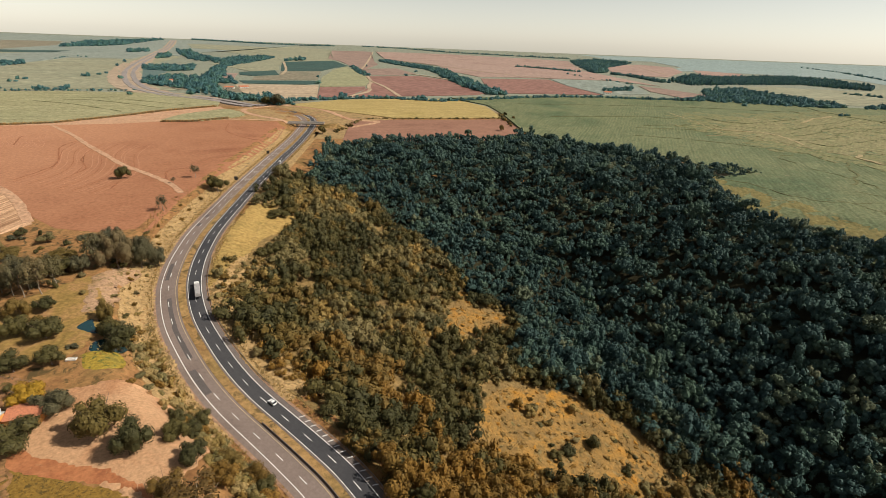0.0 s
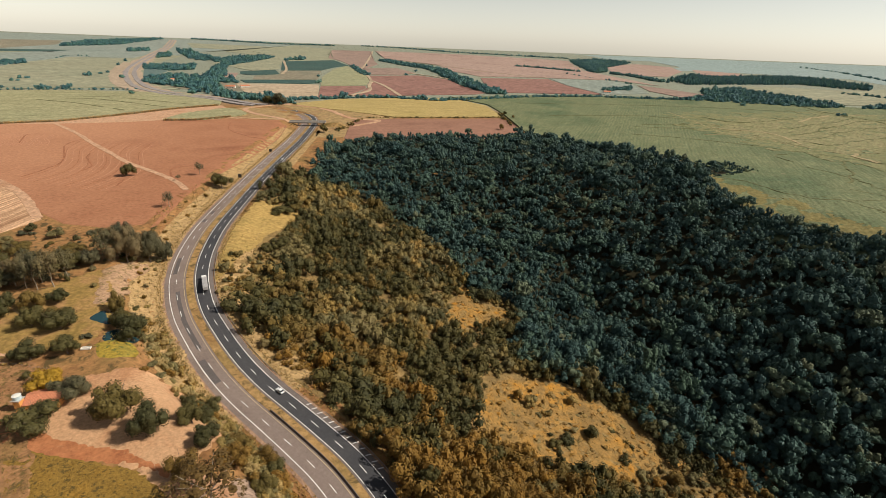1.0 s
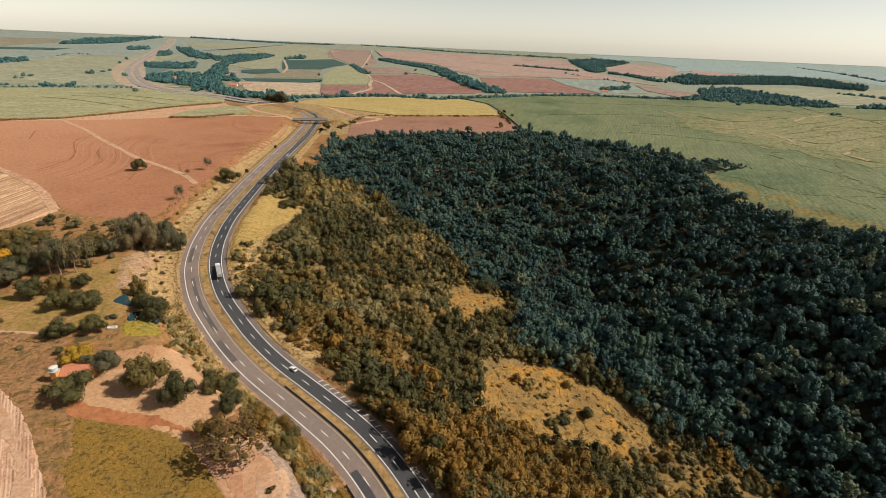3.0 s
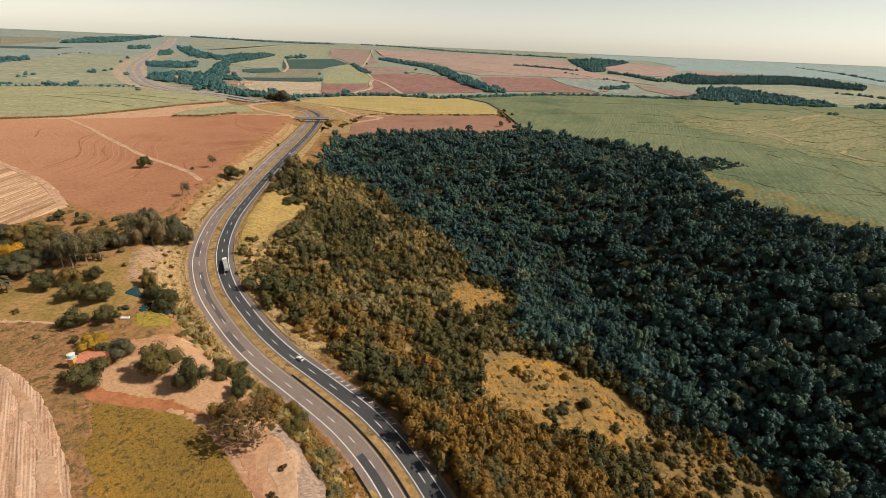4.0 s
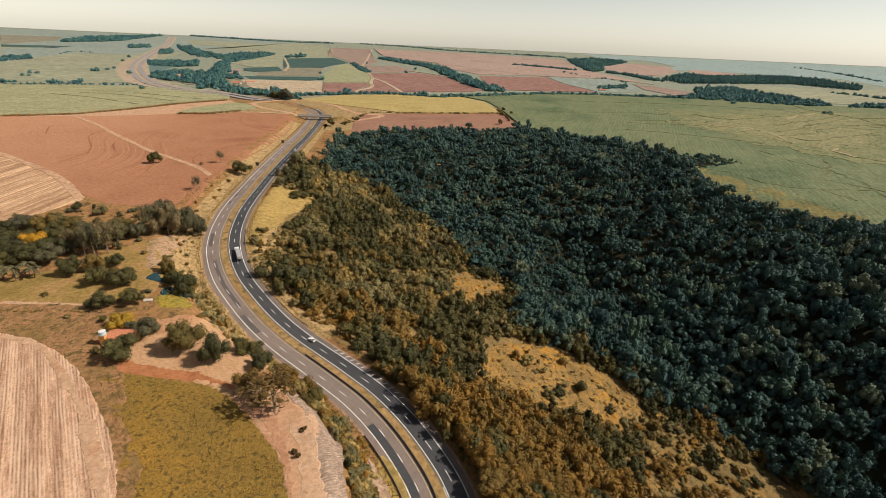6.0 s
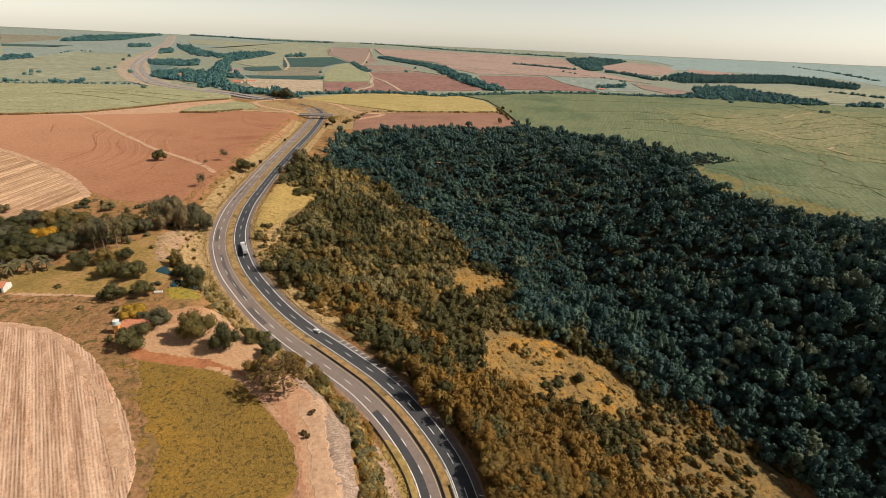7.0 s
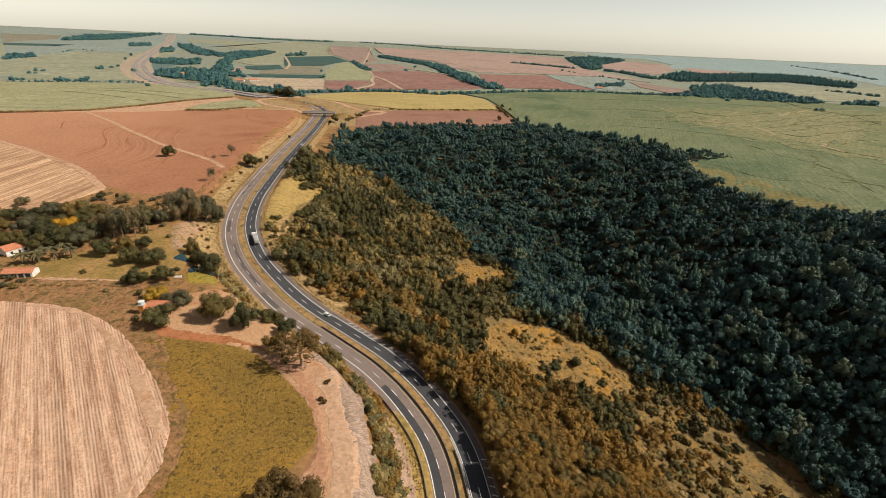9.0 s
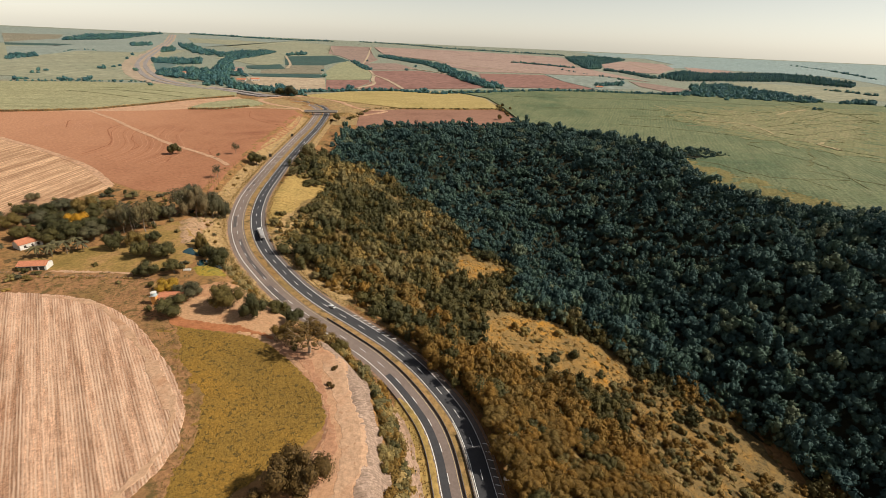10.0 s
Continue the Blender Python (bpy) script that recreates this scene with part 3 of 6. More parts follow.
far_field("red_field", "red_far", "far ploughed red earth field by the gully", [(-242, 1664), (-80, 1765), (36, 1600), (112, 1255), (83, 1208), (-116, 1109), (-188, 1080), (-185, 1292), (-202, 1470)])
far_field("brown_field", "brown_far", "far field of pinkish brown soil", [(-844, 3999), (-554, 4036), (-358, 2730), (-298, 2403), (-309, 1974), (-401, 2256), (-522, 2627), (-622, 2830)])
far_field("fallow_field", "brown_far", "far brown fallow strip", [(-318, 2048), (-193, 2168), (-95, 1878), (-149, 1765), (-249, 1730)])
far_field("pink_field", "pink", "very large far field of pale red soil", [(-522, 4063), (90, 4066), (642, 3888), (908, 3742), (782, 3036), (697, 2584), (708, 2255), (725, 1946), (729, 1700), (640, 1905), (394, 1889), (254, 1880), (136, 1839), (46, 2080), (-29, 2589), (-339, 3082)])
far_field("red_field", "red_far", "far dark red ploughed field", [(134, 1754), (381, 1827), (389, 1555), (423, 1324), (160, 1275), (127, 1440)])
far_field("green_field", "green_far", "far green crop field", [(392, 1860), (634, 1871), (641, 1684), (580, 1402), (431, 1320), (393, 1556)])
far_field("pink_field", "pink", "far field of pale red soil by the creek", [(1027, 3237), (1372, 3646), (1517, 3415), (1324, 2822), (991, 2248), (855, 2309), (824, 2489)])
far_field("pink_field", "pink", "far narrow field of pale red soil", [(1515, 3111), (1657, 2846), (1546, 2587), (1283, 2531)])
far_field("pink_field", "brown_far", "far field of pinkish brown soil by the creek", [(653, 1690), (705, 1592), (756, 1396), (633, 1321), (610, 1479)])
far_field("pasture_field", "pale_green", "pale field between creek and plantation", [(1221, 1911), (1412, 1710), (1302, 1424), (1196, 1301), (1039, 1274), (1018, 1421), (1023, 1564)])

# ---- highway ----
seg = np.r_[0, np.cumsum(np.linalg.norm(np.diff(ROAD_LINE, axis=0), axis=1))]
ROAD_LENGTH = float(seg[-1])


def along(s, offset=0.0):
    """The point s metres along the highway from its southern end, offset to its right."""
    x, y = np.interp(s, seg, ROAD_LINE[:, 0]), np.interp(s, seg, ROAD_LINE[:, 1])
    tx, ty = np.interp(s, seg, ROAD_DIR[:, 0]), np.interp(s, seg, ROAD_DIR[:, 1])
    n = np.hypot(tx, ty)
    return x + ty / n * offset, y - tx / n * offset, road_height(y)


def s_at(y):
    return float(np.interp(y, ROAD_LINE[:, 1], seg))


def ribbon(name, lo, hi, s0, s1, lift, thick, mat, parent=None, label="", step=3.0):
    """A strip that follows the highway between two offsets, with its thickness."""
    n = max(2, int((s1 - s0) / step) + 1)
    s = np.linspace(s0, s1, n)
    rows = []
    for o, dz in ((lo, lift - thick), (lo, lift), (hi, lift), (hi, lift - thick)):
        x, y, z = along(s, o)
        rows.append(np.c_[x, y, z + dz])
    v = np.stack(rows, 1).reshape(-1, 3)
    k = np.arange(n - 1)[:, None] * 4
    q = np.concatenate([np.c_[k + a, k + a + 1, k + a + 5, k + a + 4] for a in range(3)])
    caps = [[0, 3, 2, 1], [4 * n - 4, 4 * n - 3, 4 * n - 2, 4 * n - 1]]
    return part(name, raw_mesh(name, v, np.vstack([q[:, ::-1], caps])), mat, parent, label)


END = ROAD_LENGTH
road_west = tagged(ribbon("road_west", -12.4, -1.9, 0, END, 0.05, 0.5, M["asphalt_old"]), "worn greyish brown carriageway of a dual highway", "road", kind="structure")
road_east = tagged(ribbon("road_east", 1.9, 12.0, 0, END, 0.05, 0.5, M["asphalt"]), "darker resurfaced carriageway of a dual highway", "road", kind="structure")
ribbon("shoulder", 9.75, 11.9, 0, END, 0.056, 0.02, M["shoulder"], road_east, "paler paved shoulder")
ribbon("shoulder", 2.0, 2.75, 0, END, 0.056, 0.02, M["shoulder"], road_east, "paler paved shoulder")
ribbon("asphalt_patch", -9.7, -6.7, s_at(30), s_at(113), 0.058, 0.02, M["asphalt"], road_west, "dark fresh asphalt lane")
M["mend"] = soil("mended_asphalt", [(0.095, 0.082, 0.076), (0.115, 0.098, 0.09)], 0.8, 0.05, bump=0.1, depth=0.03, rough_grain=0.3)
for lo, hi, y0, y1 in ((-8.9, -6.9, 243, 262), (-9.6, -7.2, 318, 324), (-7.0, -5.0, 206, 226), (-7.4, -5.2, 186, 206), (-9.7, -6.8, 168, 180), (-9.6, -7.0, 336, 342)):
    ribbon("asphalt_patch", lo, hi, s_at(y0), s_at(y1), 0.060, 0.02, M["mend"], road_west, "dark mended asphalt")
for o, w, road, mt in ((-10.05, 0.3, road_west, "white_line"), (-2.9, 0.2, road_west, "yellow_line"), (2.95, 0.24, road_east, "white_line"), (9.6, 0.28, road_east, "white_line")):
    ribbon("edge_line", o - w / 2, o + w / 2, 0, END, 0.066, 0.02, M[mt], road)
for o, road in ((-6.5, road_west), (6.2, road_east)):
    for s in np.arange(s_at(10), s_at(720), 14.6):
        ribbon("lane_dash", o - 0.13, o + 0.13, s, s + 4.6, 0.066, 0.02, M["white_line"], road, step=2)
M["worn_paint"] = plain("worn_road_paint", (0.44, 0.38, 0.33), 0.7)
for s in np.arange(s_at(385), s_at(650), 27):
    for gap in (0.0, 2.2):
        ribbon("rumble_bar", -9.8, -3.2, s + gap, s + gap + 0.7, 0.064, 0.02, M["worn_paint"], road_west)
median = tagged(ribbon("median", -1.9, 1.9, 0, END, 0.14, 0.6, M["verge"]), "narrow median strip of dry grass", "median", kind="structure")

# ---- trees ----
def crown(rng, radius, height, lobes, leaves, leaf, base=0.0, spread=1.0, core=0.8, tri=False, toss=0.26, lobe=(0.22, 0.50), far_out=0.85, eight=False):
    """A crown of leaf clumps over several uneven lobes with gaps between them. Vertices, quads, triangles."""
    c = rng.normal(0, 1, (lobes, 3))
    c /= np.linalg.norm(c, axis=1)[:, None]
    c *= rng.uniform(0.25, 1.0, (lobes, 1)) ** 0.7 * far_out if tri else rng.uniform(0.25, far_out, (lobes, 1))
    c[:, 2] = np.abs(c[:, 2]) * 0.9
    c[0] = (0, 0, 0.35)
    r = rng.uniform(*lobe, lobes) * (1.25 if lobes < 7 else 1.0)
    pick = rng.choice(lobes, leaves * 2, p=r ** 2 / (r ** 2).sum())
    d = rng.normal(0, 1, (leaves * 2, 3))
    d[:, 2] += 0.35
    d /= np.linalg.norm(d, axis=1)[:, None]
    p = c[pick] + d * (r[pick] * rng.uniform(0.82, 1.12, leaves * 2))[:, None]
    deep = (np.linalg.norm(p[:, None] - c[None], axis=2) < 0.8 * r[None]).any(1)
    keep = np.flatnonzero(~deep)[:leaves]
    p, d = p[keep], d[keep]
    n = d + rng.normal(0, toss, d.shape)
    n /= np.linalg.norm(n, axis=1)[:, None]
    u = np.cross(n, rng.normal(0, 1, n.shape))
    u /= np.linalg.norm(u, axis=1)[:, None]
    v = np.cross(n, u)
    scale = np.array([radius * spread, radius * spread, height])
    p = p * scale
    s = leaf * rng.uniform(0.6, 1.5, (len(p), 1))
    quad = np.stack([p - u * s - v * s * 0.4, p + u * s * 0.3 - v * s * 0.8, p + u * s + v * s * 0.5, p - u * s * 0.4 + v * s * 0.9], 1)
    if tri:
        quad = np.stack([p - u * s - v * s * 0.7, p + u * s * 1.1 - v * s * 0.3, p + v * s * 1.1], 1)
    verts = quad.reshape(-1, 3)
    quads = np.zeros((0, 4), int) if tri else np.arange(len(verts)).reshape(-1, 4)
    g = (1 + 5 ** 0.5) / 2
    ico = np.array([(-1, g, 0), (1, g, 0), (-1, -g, 0), (1, -g, 0), (0, -1, g), (0, 1, g), (0, -1, -g), (0, 1, -g), (g, 0, -1), (g, 0, 1), (-g, 0, -1), (-g, 0, 1)]) / (1 + g * g) ** 0.5
    faces = np.array([(0, 11, 5), (0, 5, 1), (0, 1, 7), (0, 7, 10), (0, 10, 11), (1, 5, 9), (5, 11, 4), (11, 10, 2), (10, 7, 6), (7, 1, 8), (3, 9, 4), (3, 4, 2), (3, 2, 6), (3, 6, 8), (3, 8, 9), (4, 9, 5), (2, 4, 11), (6, 2, 10), (8, 6, 7), (9, 8, 1)])
    if eight or lobes > 32:      # many small lobes: eight-sided cores
        ico = np.array([(1, 0, 0), (-1, 0, 0), (0, 1, 0), (0, -1, 0), (0, 0, 1), (0, 0, -1)], float)
        faces = np.array([(0, 2, 4), (2, 1, 4), (1, 3, 4), (3, 0, 4), (2, 0, 5), (1, 2, 5), (3, 1, 5), (0, 3, 5)])
    core_v = (c[:, None] + ico[None] * (r * core)[:, None, None] * rng.uniform(0.85, 1.1, (lobes, len(ico), 1))) * scale
    tris = (faces[None] + (len(verts) + len(ico) * np.arange(lobes))[:, None, None]).reshape(-1, 3)
    if tri:
        tris = np.vstack([np.arange(len(verts)).reshape(-1, 3), tris])
    verts = np.vstack([verts, core_v.reshape(-1, 3)])
    verts[:, 2] += base
    return verts, quads, tris


def grove(name, spots, scales, kinds, mat, label, category, seed=0):
    """Many trees in one mesh, for woods that nobody could count."""
    rng = np.random.default_rng(seed)
    vs, qs, ts, tint, n = [], [], [], [], 0
    zs = ground_height(spots[:, 0], spots[:, 1])
    for (x, y), z, s in zip(spots, zs, scales):
        v, q, t = kinds[rng.integers(len(kinds))]
        a = rng.uniform(0, 6.283)
        ca, sa = math.cos(a) * s, math.sin(a) * s
        w = np.empty_like(v)
        w[:, 0], w[:, 1], w[:, 2] = v[:, 0] * ca - v[:, 1] * sa + x, v[:, 0] * sa + v[:, 1] * ca + y, v[:, 2] * s * rng.uniform(0.8, 1.3) + z
        vs.append(w), qs.append(q + n), ts.append(t + n), tint.append(np.full(len(v), rng.uniform()))
        n += len(v)
    me = raw_mesh(name, np.vstack(vs), np.vstack(qs), np.vstack(ts), np.concatenate(tint))
    return tagged(part(name, me, mat), label, category, kind="stuff")


def scatter(rng, poly, gap):
    """Jittered spots about gap metres apart inside a polygon."""
    lo, hi = np.min(poly, 0), np.max(poly, 0)
    ax, ay = np.meshgrid(np.arange(lo[0], hi[0], gap), np.arange(lo[1], hi[1], gap))
    p = np.c_[ax.ravel(), ay.ravel()] + rng.uniform(-0.5, 0.5, (ax.size, 2)) * gap * (2.2 if gap < 3 else 1.15)
    return p[inside(poly, p[:, 0], p[:, 1])]


rng = np.random.default_rng(7)
FOREST = [(-133, 552), (-126, 448), (-72, 442), (-37, 404), (4, 377), (26, 330), (60, 322), (60, 285), (45, 255), (66, 243), (100, 238), (122, 226), (138, 206), (165, 196), (192, 172), (212, 146), (225, 115), (240, 60),
          (470, 60), (480, 215), (376, 310), (352, 326), (332, 343), (315, 362), (290, 395), (279, 430), (280, 490), (330, 520), (371, 540), (352, 566), (300, 570), (250, 616), (182, 662), (121, 708), (60, 662), (0, 655), (-60, 635), (-120, 610)]
# floor coloured near black so the gaps between crowns read as shade
parcel("forest_floor", FOREST, 8, 0.3, M["litter"], "leaf litter under the forest, coloured near black for canopy shade", "forest floor", soft=False)
spots = scatter(rng, FOREST, 6.3)
kinds = [crown(rng, rng.uniform(4.4, 6.4), rng.uniform(4.6, 7.6), int(rng.integers(9, 14)), 330, 0.38, base=rng.uniform(2, 5.5), tri=True, toss=0.16, eight=True, core=0.86, spread=rng.uniform(0.85, 1.15), lobe=(0.20, 0.38), far_out=1.0) for _ in range(18)]
grove("forest", spots, (0.46 + 0.95 * rng.beta(1.1, 2.2, len(spots))) * np.where(spots[:, 1] < 300, 1.3, 1.0) * np.where((spots[:, 0] > 296) & (spots[:, 1] > 480), 0.6, 1.0) * (1.08 + 0.25 * np.sin(spots[:, 0] * 0.083 + 2 * np.sin(spots[:, 1] * 0.04)) * np.sin(spots[:, 1] * 0.071)), kinds, M["forest"], "dense dark green forest filling the valley", "forest", 3)
edge = spline([(480, 212), (420, 262), (372, 304), (350, 321), (331, 338), (313, 357), (289, 391), (277, 430), (278, 486), (262, 560), (246, 612), (180, 657), (122, 703)], 40)
edge = edge[np.r_[True, rng.random(len(edge) - 1) < 0.62]]
edge = np.vstack([edge + rng.normal(0, 2.0, edge.shape) - (d, d * 0.8) for d in (2.0, 8.0)])
grove("forest_edge", edge, rng.uniform(0.62, 1.05, len(edge)), kinds, M["forest"], "close row of dark trees at the edge of the cane", "forest", 4)
tops = scatter(rng, FOREST, 21)
tops = tops[(rng.random(len(tops)) < 0.6) & (tops[:, 0] < 290)]
high = [crown(rng, 7.2, 5.6, int(rng.integers(22, 32)), 620, 0.42, base=9, tri=True, toss=0.16, eight=True, core=0.9, lobe=(0.14, 0.30)) for _ in range(8)]
grove("tall_forest_trees", tops, rng.uniform(0.75, 1.4, len(tops)) * np.where(tops[:, 1] > 540, 0.75, 1.0), high, M["forest"], "broad tall trees standing above the valley forest", "forest", 5)


# ---- single trees ----
def trunk_mesh(rng, name, height, girth, limbs, reach, fork):
    """A tapered trunk, slightly bent, with limbs that reach up into the crown."""
    bm = bmesh.new()
    p, r = Vector((0, 0, -0.5)), girth
    for i in range(3):
        q = Vector((rng.normal(0, 0.2), rng.normal(0, 0.2), height * fork * (i + 1) / 3))
        tube(bm, p, q, r, r * 0.82)
        p, r = q, r * 0.82
    for i in range(limbs):
        a = i * 6.283 / limbs + rng.uniform(-0.4, 0.4)
        mid = p + Vector((math.cos(a) * reach * 0.5, math.sin(a) * reach * 0.5, height * (1 - fork) * 0.35))
        end = p + Vector((math.cos(a) * reach, math.sin(a) * reach, height * (1 - fork) * rng.uniform(0.5, 0.85)))
        tube(bm, p, mid, r * 0.6, r * 0.4, 6)
        tube(bm, mid, end, r * 0.4, r * 0.12, 5)
    return mesh_of(name, bm)


def palm_crown(rng):
    v, q = [], []
    for k in range(16):
        a, lift = k * 2.4, rng.uniform(-0.1, 0.9)
        for j in range(6):
            for side in (-1, 1):
                r0, r1 = 0.6 * j, 0.6 * (j + 1.1)
                z0, z1 = lift * r0 - 0.22 * r0 * r0, lift * r1 - 0.22 * r1 * r1
                w = 0.75 * (1 - j / 8)
                c, s_ = math.cos(a), math.sin(a)
                n = len(v)
                v += [(c * r0, s_ * r0, z0), (c * r1, s_ * r1, z1), (c * r1 - s_ * w * side, s_ * r1 + c * w * side, z1 - 0.45), (c * r0 - s_ * w * side, s_ * r0 + c * w * side, z0 - 0.4)]
                q.append((n, n + 1, n + 2, n + 3))
    v = np.array(v)
    v[:, 2] += 6.6
    return v, np.array(q), np.zeros((0, 3), int)


rng = np.random.default_rng(21)
# every kind: nominal width and height, and some variants of trunk and crown
KINDS = {}
for kind, count, width, height, lobes, leaves, leaf, base, fork, girth in (
        ("canopy", 5, 13, 10, 18, 1700, 0.22, 4.0, 0.45, 0.3), ("broad", 6, 12, 9, 18, 2600, 0.19, 1.5, 0.36, 0.38), ("gum", 3, 10, 19, 16, 1300, 0.22, 6.0, 0.5, 0.26), ("full", 2, 13, 10, 20, 5200, 0.15, 2.0, 0.4, 0.34), ("bush", 4, 6, 4, 9, 700, 0.16, 0.4, 0.2, 0.14), ("shrub", 4, 6, 4, 8, 300, 0.23, 0.4, 0.2, 0.14), ("thin", 3, 12, 14, 24, 1700, 0.16, 5.0, 0.42, 0.34)):
    variants = []
    for i in range(count):
        v, q, t = crown(rng, width * 0.5 / 0.98, (height - base) / 1.15, lobes, leaves, leaf, base=base + (height - base) * 0.18, core=0.4 if kind in ("gum", "thin") else 0.8, toss=0.2, lobe=(0.14, 0.30) if kind == "thin" else (0.18, 0.40) if lobes > 14 else (0.22, 0.50))
        variants.append((trunk_mesh(rng, kind + "_trunk", height, girth, 6, width * 0.3, fork), (v, q, t)))
    KINDS[kind] = (width, height, variants)
KINDS["palm"] = (7, 8, [(trunk_mesh(rng, "palm_trunk", 6.8, 0.22, 0, 0, 1.0), palm_crown(rng))])
CROWN_MESHES = {}


def tree(kind, leaves, x, y, width, height, label, name="tree", group="", sink=0.0):
    w, h, variants = KINDS[kind]
    i = int(rng.integers(len(variants)))
    trunk, (v, q, t) = variants[i]
    if (kind, leaves, i) not in CROWN_MESHES:
        me = raw_mesh(kind + "_crown", v, q, t)
        me.materials.append(M[leaves])
        CROWN_MESHES[kind, leaves, i] = me
    top = new(name)
    top.matrix_basis = pose(x, y, on_ground(x, y) + 0.1 - sink, 0, 0, rng.uniform(0, 360)) @ Matrix.Diagonal((width / w, width / w * rng.uniform(0.88, 1.12), height / h, 1))
    part("trunk", trunk, M["pale_bark"] if kind in ("gum", "thin") else M["bark"], top)
    part("crown", CROWN_MESHES[kind, leaves, i], None, top)
    return tagged(top, label, "tree" if name != "bush" else "bush", group)


def thicket(name, items, label):
    """Many low shrubs that nobody could count, one mesh for each kind of leaf. items: (leaves, x, y, width, height)."""
    for key in sorted({i[0] for i in items}):
        vs, qs, ts, tint, n = [], [], [], [], 0
        for _, x, y, w, h in (i for i in items if i[0] == key):
            v, q, t = KINDS["shrub"][2][int(rng.integers(4))][1]
            a = rng.uniform(0, 6.283)
            ca, sa = math.cos(a) * w / 6, math.sin(a) * w / 6
            vs.append(np.c_[v[:, 0] * ca - v[:, 1] * sa + x, v[:, 0] * sa + v[:, 1] * ca + y, v[:, 2] * h / 4 + on_ground(x, y)])
            qs.append(q + n), ts.append(t + n), tint.append(np.full(len(v), rng.uniform()))
            n += len(v)
        tagged(part(name, raw_mesh(name, np.vstack(vs), np.vstack(qs), np.vstack(ts), np.concatenate(tint)), M[key]), label, "bushes", kind="stuff")


M["pale_bark"] = plain("pale_bark", (0.26, 0.205, 0.15), 0.85, 0, 0.35, 2)
M["grey_leaves"] = foliage("grey_green_leaves", (0.050, 0.048, 0.025), (0.14, 0.12, 0.062), (0.16, 0.12, 0.06), 0.75)

for x, y, w, h in [(-105, 119, 14.6, 11), (-91, 112, 11.2, 9), (-128, 112, 14.7, 7), (-157, 148, 12.2, 6), (-146, 153, 11.2, 6), (-193, 181, 12, 8), (-184, 186, 11, 8), (-174, 171, 12.5, 8), (-161, 170, 13.2, 8), (-177, 191, 8.7, 6), (-131, 169, 13.5, 10), (-140, 176, 9, 8), (-147, 187, 8.6, 9), (-166, 176, 9, 6)]:
    tree("broad", "green_leaves", x, y, w * 1.08, h * 1.3, "dark green mango tree with a dense round crown on the farm", group="farm trees")
for x, y, w, h in [(-139, 132, 13, 8), (-233, 209, 14.2, 12)]:
    tree("broad", "yellow_leaves", x, y, w, h, "tree in full golden yellow blossom", "flowering_tree")
tree("broad", "grey_leaves", -127, 128, 13.5, 9, "grey green tree beside the small orange house")
for x, y, w, h in [(-213, 192, 18, 10), (-227, 192, 20, 11), (-234, 184, 16, 10), (-258, 210, 17, 9), (-272, 204, 17, 10), (-250, 166, 14, 8), (-266, 180, 13, 8), (-268, 228, 18, 9), (-261, 237, 18, 9), (-242, 228, 17, 14), (-236, 243, 15, 8), (-281, 229, 15, 8), (-213, 207, 17, 10), (-219, 230, 18, 9), (-206, 240, 19, 8), (-240, 200, 18, 11), (-198, 226, 15, 8), (-290, 215, 15, 8), (-247, 216, 17, 10), (-231, 221, 15, 11), (-252, 190, 14, 9), (-205, 219, 15, 10), (-217, 201, 16, 11), (-278, 188, 14, 9), (-194, 234, 14, 9)]:
    tree("broad", "green_leaves" if (x + y) % 3 else "grey_leaves", x, y, w, h, "dense dark tree in the belt behind the farm", group="tree belt behind the farm")
for x, y, w, h in [(-202, 204, 10.4, 20), (-196, 203, 10.4, 20), (-190, 206, 12.3, 21), (-188, 213, 10.8, 19), (-209, 206, 10.5, 17), (-199, 210, 11, 19), (-206, 212, 11, 18)]:
    tree("gum", "grey_leaves", x, y, w, h, "tall eucalyptus with pale bare trunk and thin crown", "eucalyptus", "eucalyptus stand")
for x, y, w, h in [(-183, 238, 17, 21), (-174, 240, 20, 23), (-168, 250, 17, 20), (-178, 247, 17, 22), (-188, 231, 12, 11), (-162, 256, 10.5, 12), (-187, 244, 14, 18)]:
    tree("broad" if h < 14 else "thin" if x % 2 else "full", "grey_leaves", x, y, w, h, "large grey green tree above the highway bend", group="large trees above the bend")
tree("broad", "green_leaves", -187, 397, 20, 15, "very dense round dark tree at the field corner")
tree("broad", "green_leaves", -273, 407, 13, 13, "lone dark tree with forked trunk in the red field", group="lone field trees")
tree("thin", "grey_leaves", -215, 418, 10, 13, "lone sparse grey tree in the red field", group="lone field trees")
tree("thin", "grey_leaves", -224, 398, 5, 6, "small lone tree in the red field", group="lone field trees")
tree("gum", "grey_leaves", -197, 330, 9, 13, "slender tree on the bank at the red field")
tree("thin", "brown_leaves", -60, 87, 24, 15, "tall thin tree with bare pale trunk beside the dirt track")
for x, y, w, h in [(-73, 97, 10.5, 8), (-66, 118, 12, 9), (-72, 110, 10, 8), (-82, 120, 9.4, 7), (-61, 104, 11, 8), (-50, 96, 9, 7), (-56, 118, 12, 8), (-92, 136, 8, 6), (-84, 130, 9, 7)]:
    tree("broad", "dry_leaves" if x % 2 else "green_leaves", x, y, w, h, "brownish olive tree between the yard and the highway", group="trees between yard and highway")
for x, y, w, h in [(-45.5, 20, 19, 17), (-55, 12, 13, 11), (-66, 8, 12, 8), (-78, 8, 12, 5)]:
    tree("full", "brown_leaves", x, y, w, h, "broad dark brown tree at the end of the crop field", group="trees at the crop field")
items = []
for k in range(330):
    x, y, z = along(s_at(8 + 132 * k / 330), -rng.uniform(23, 31.5))
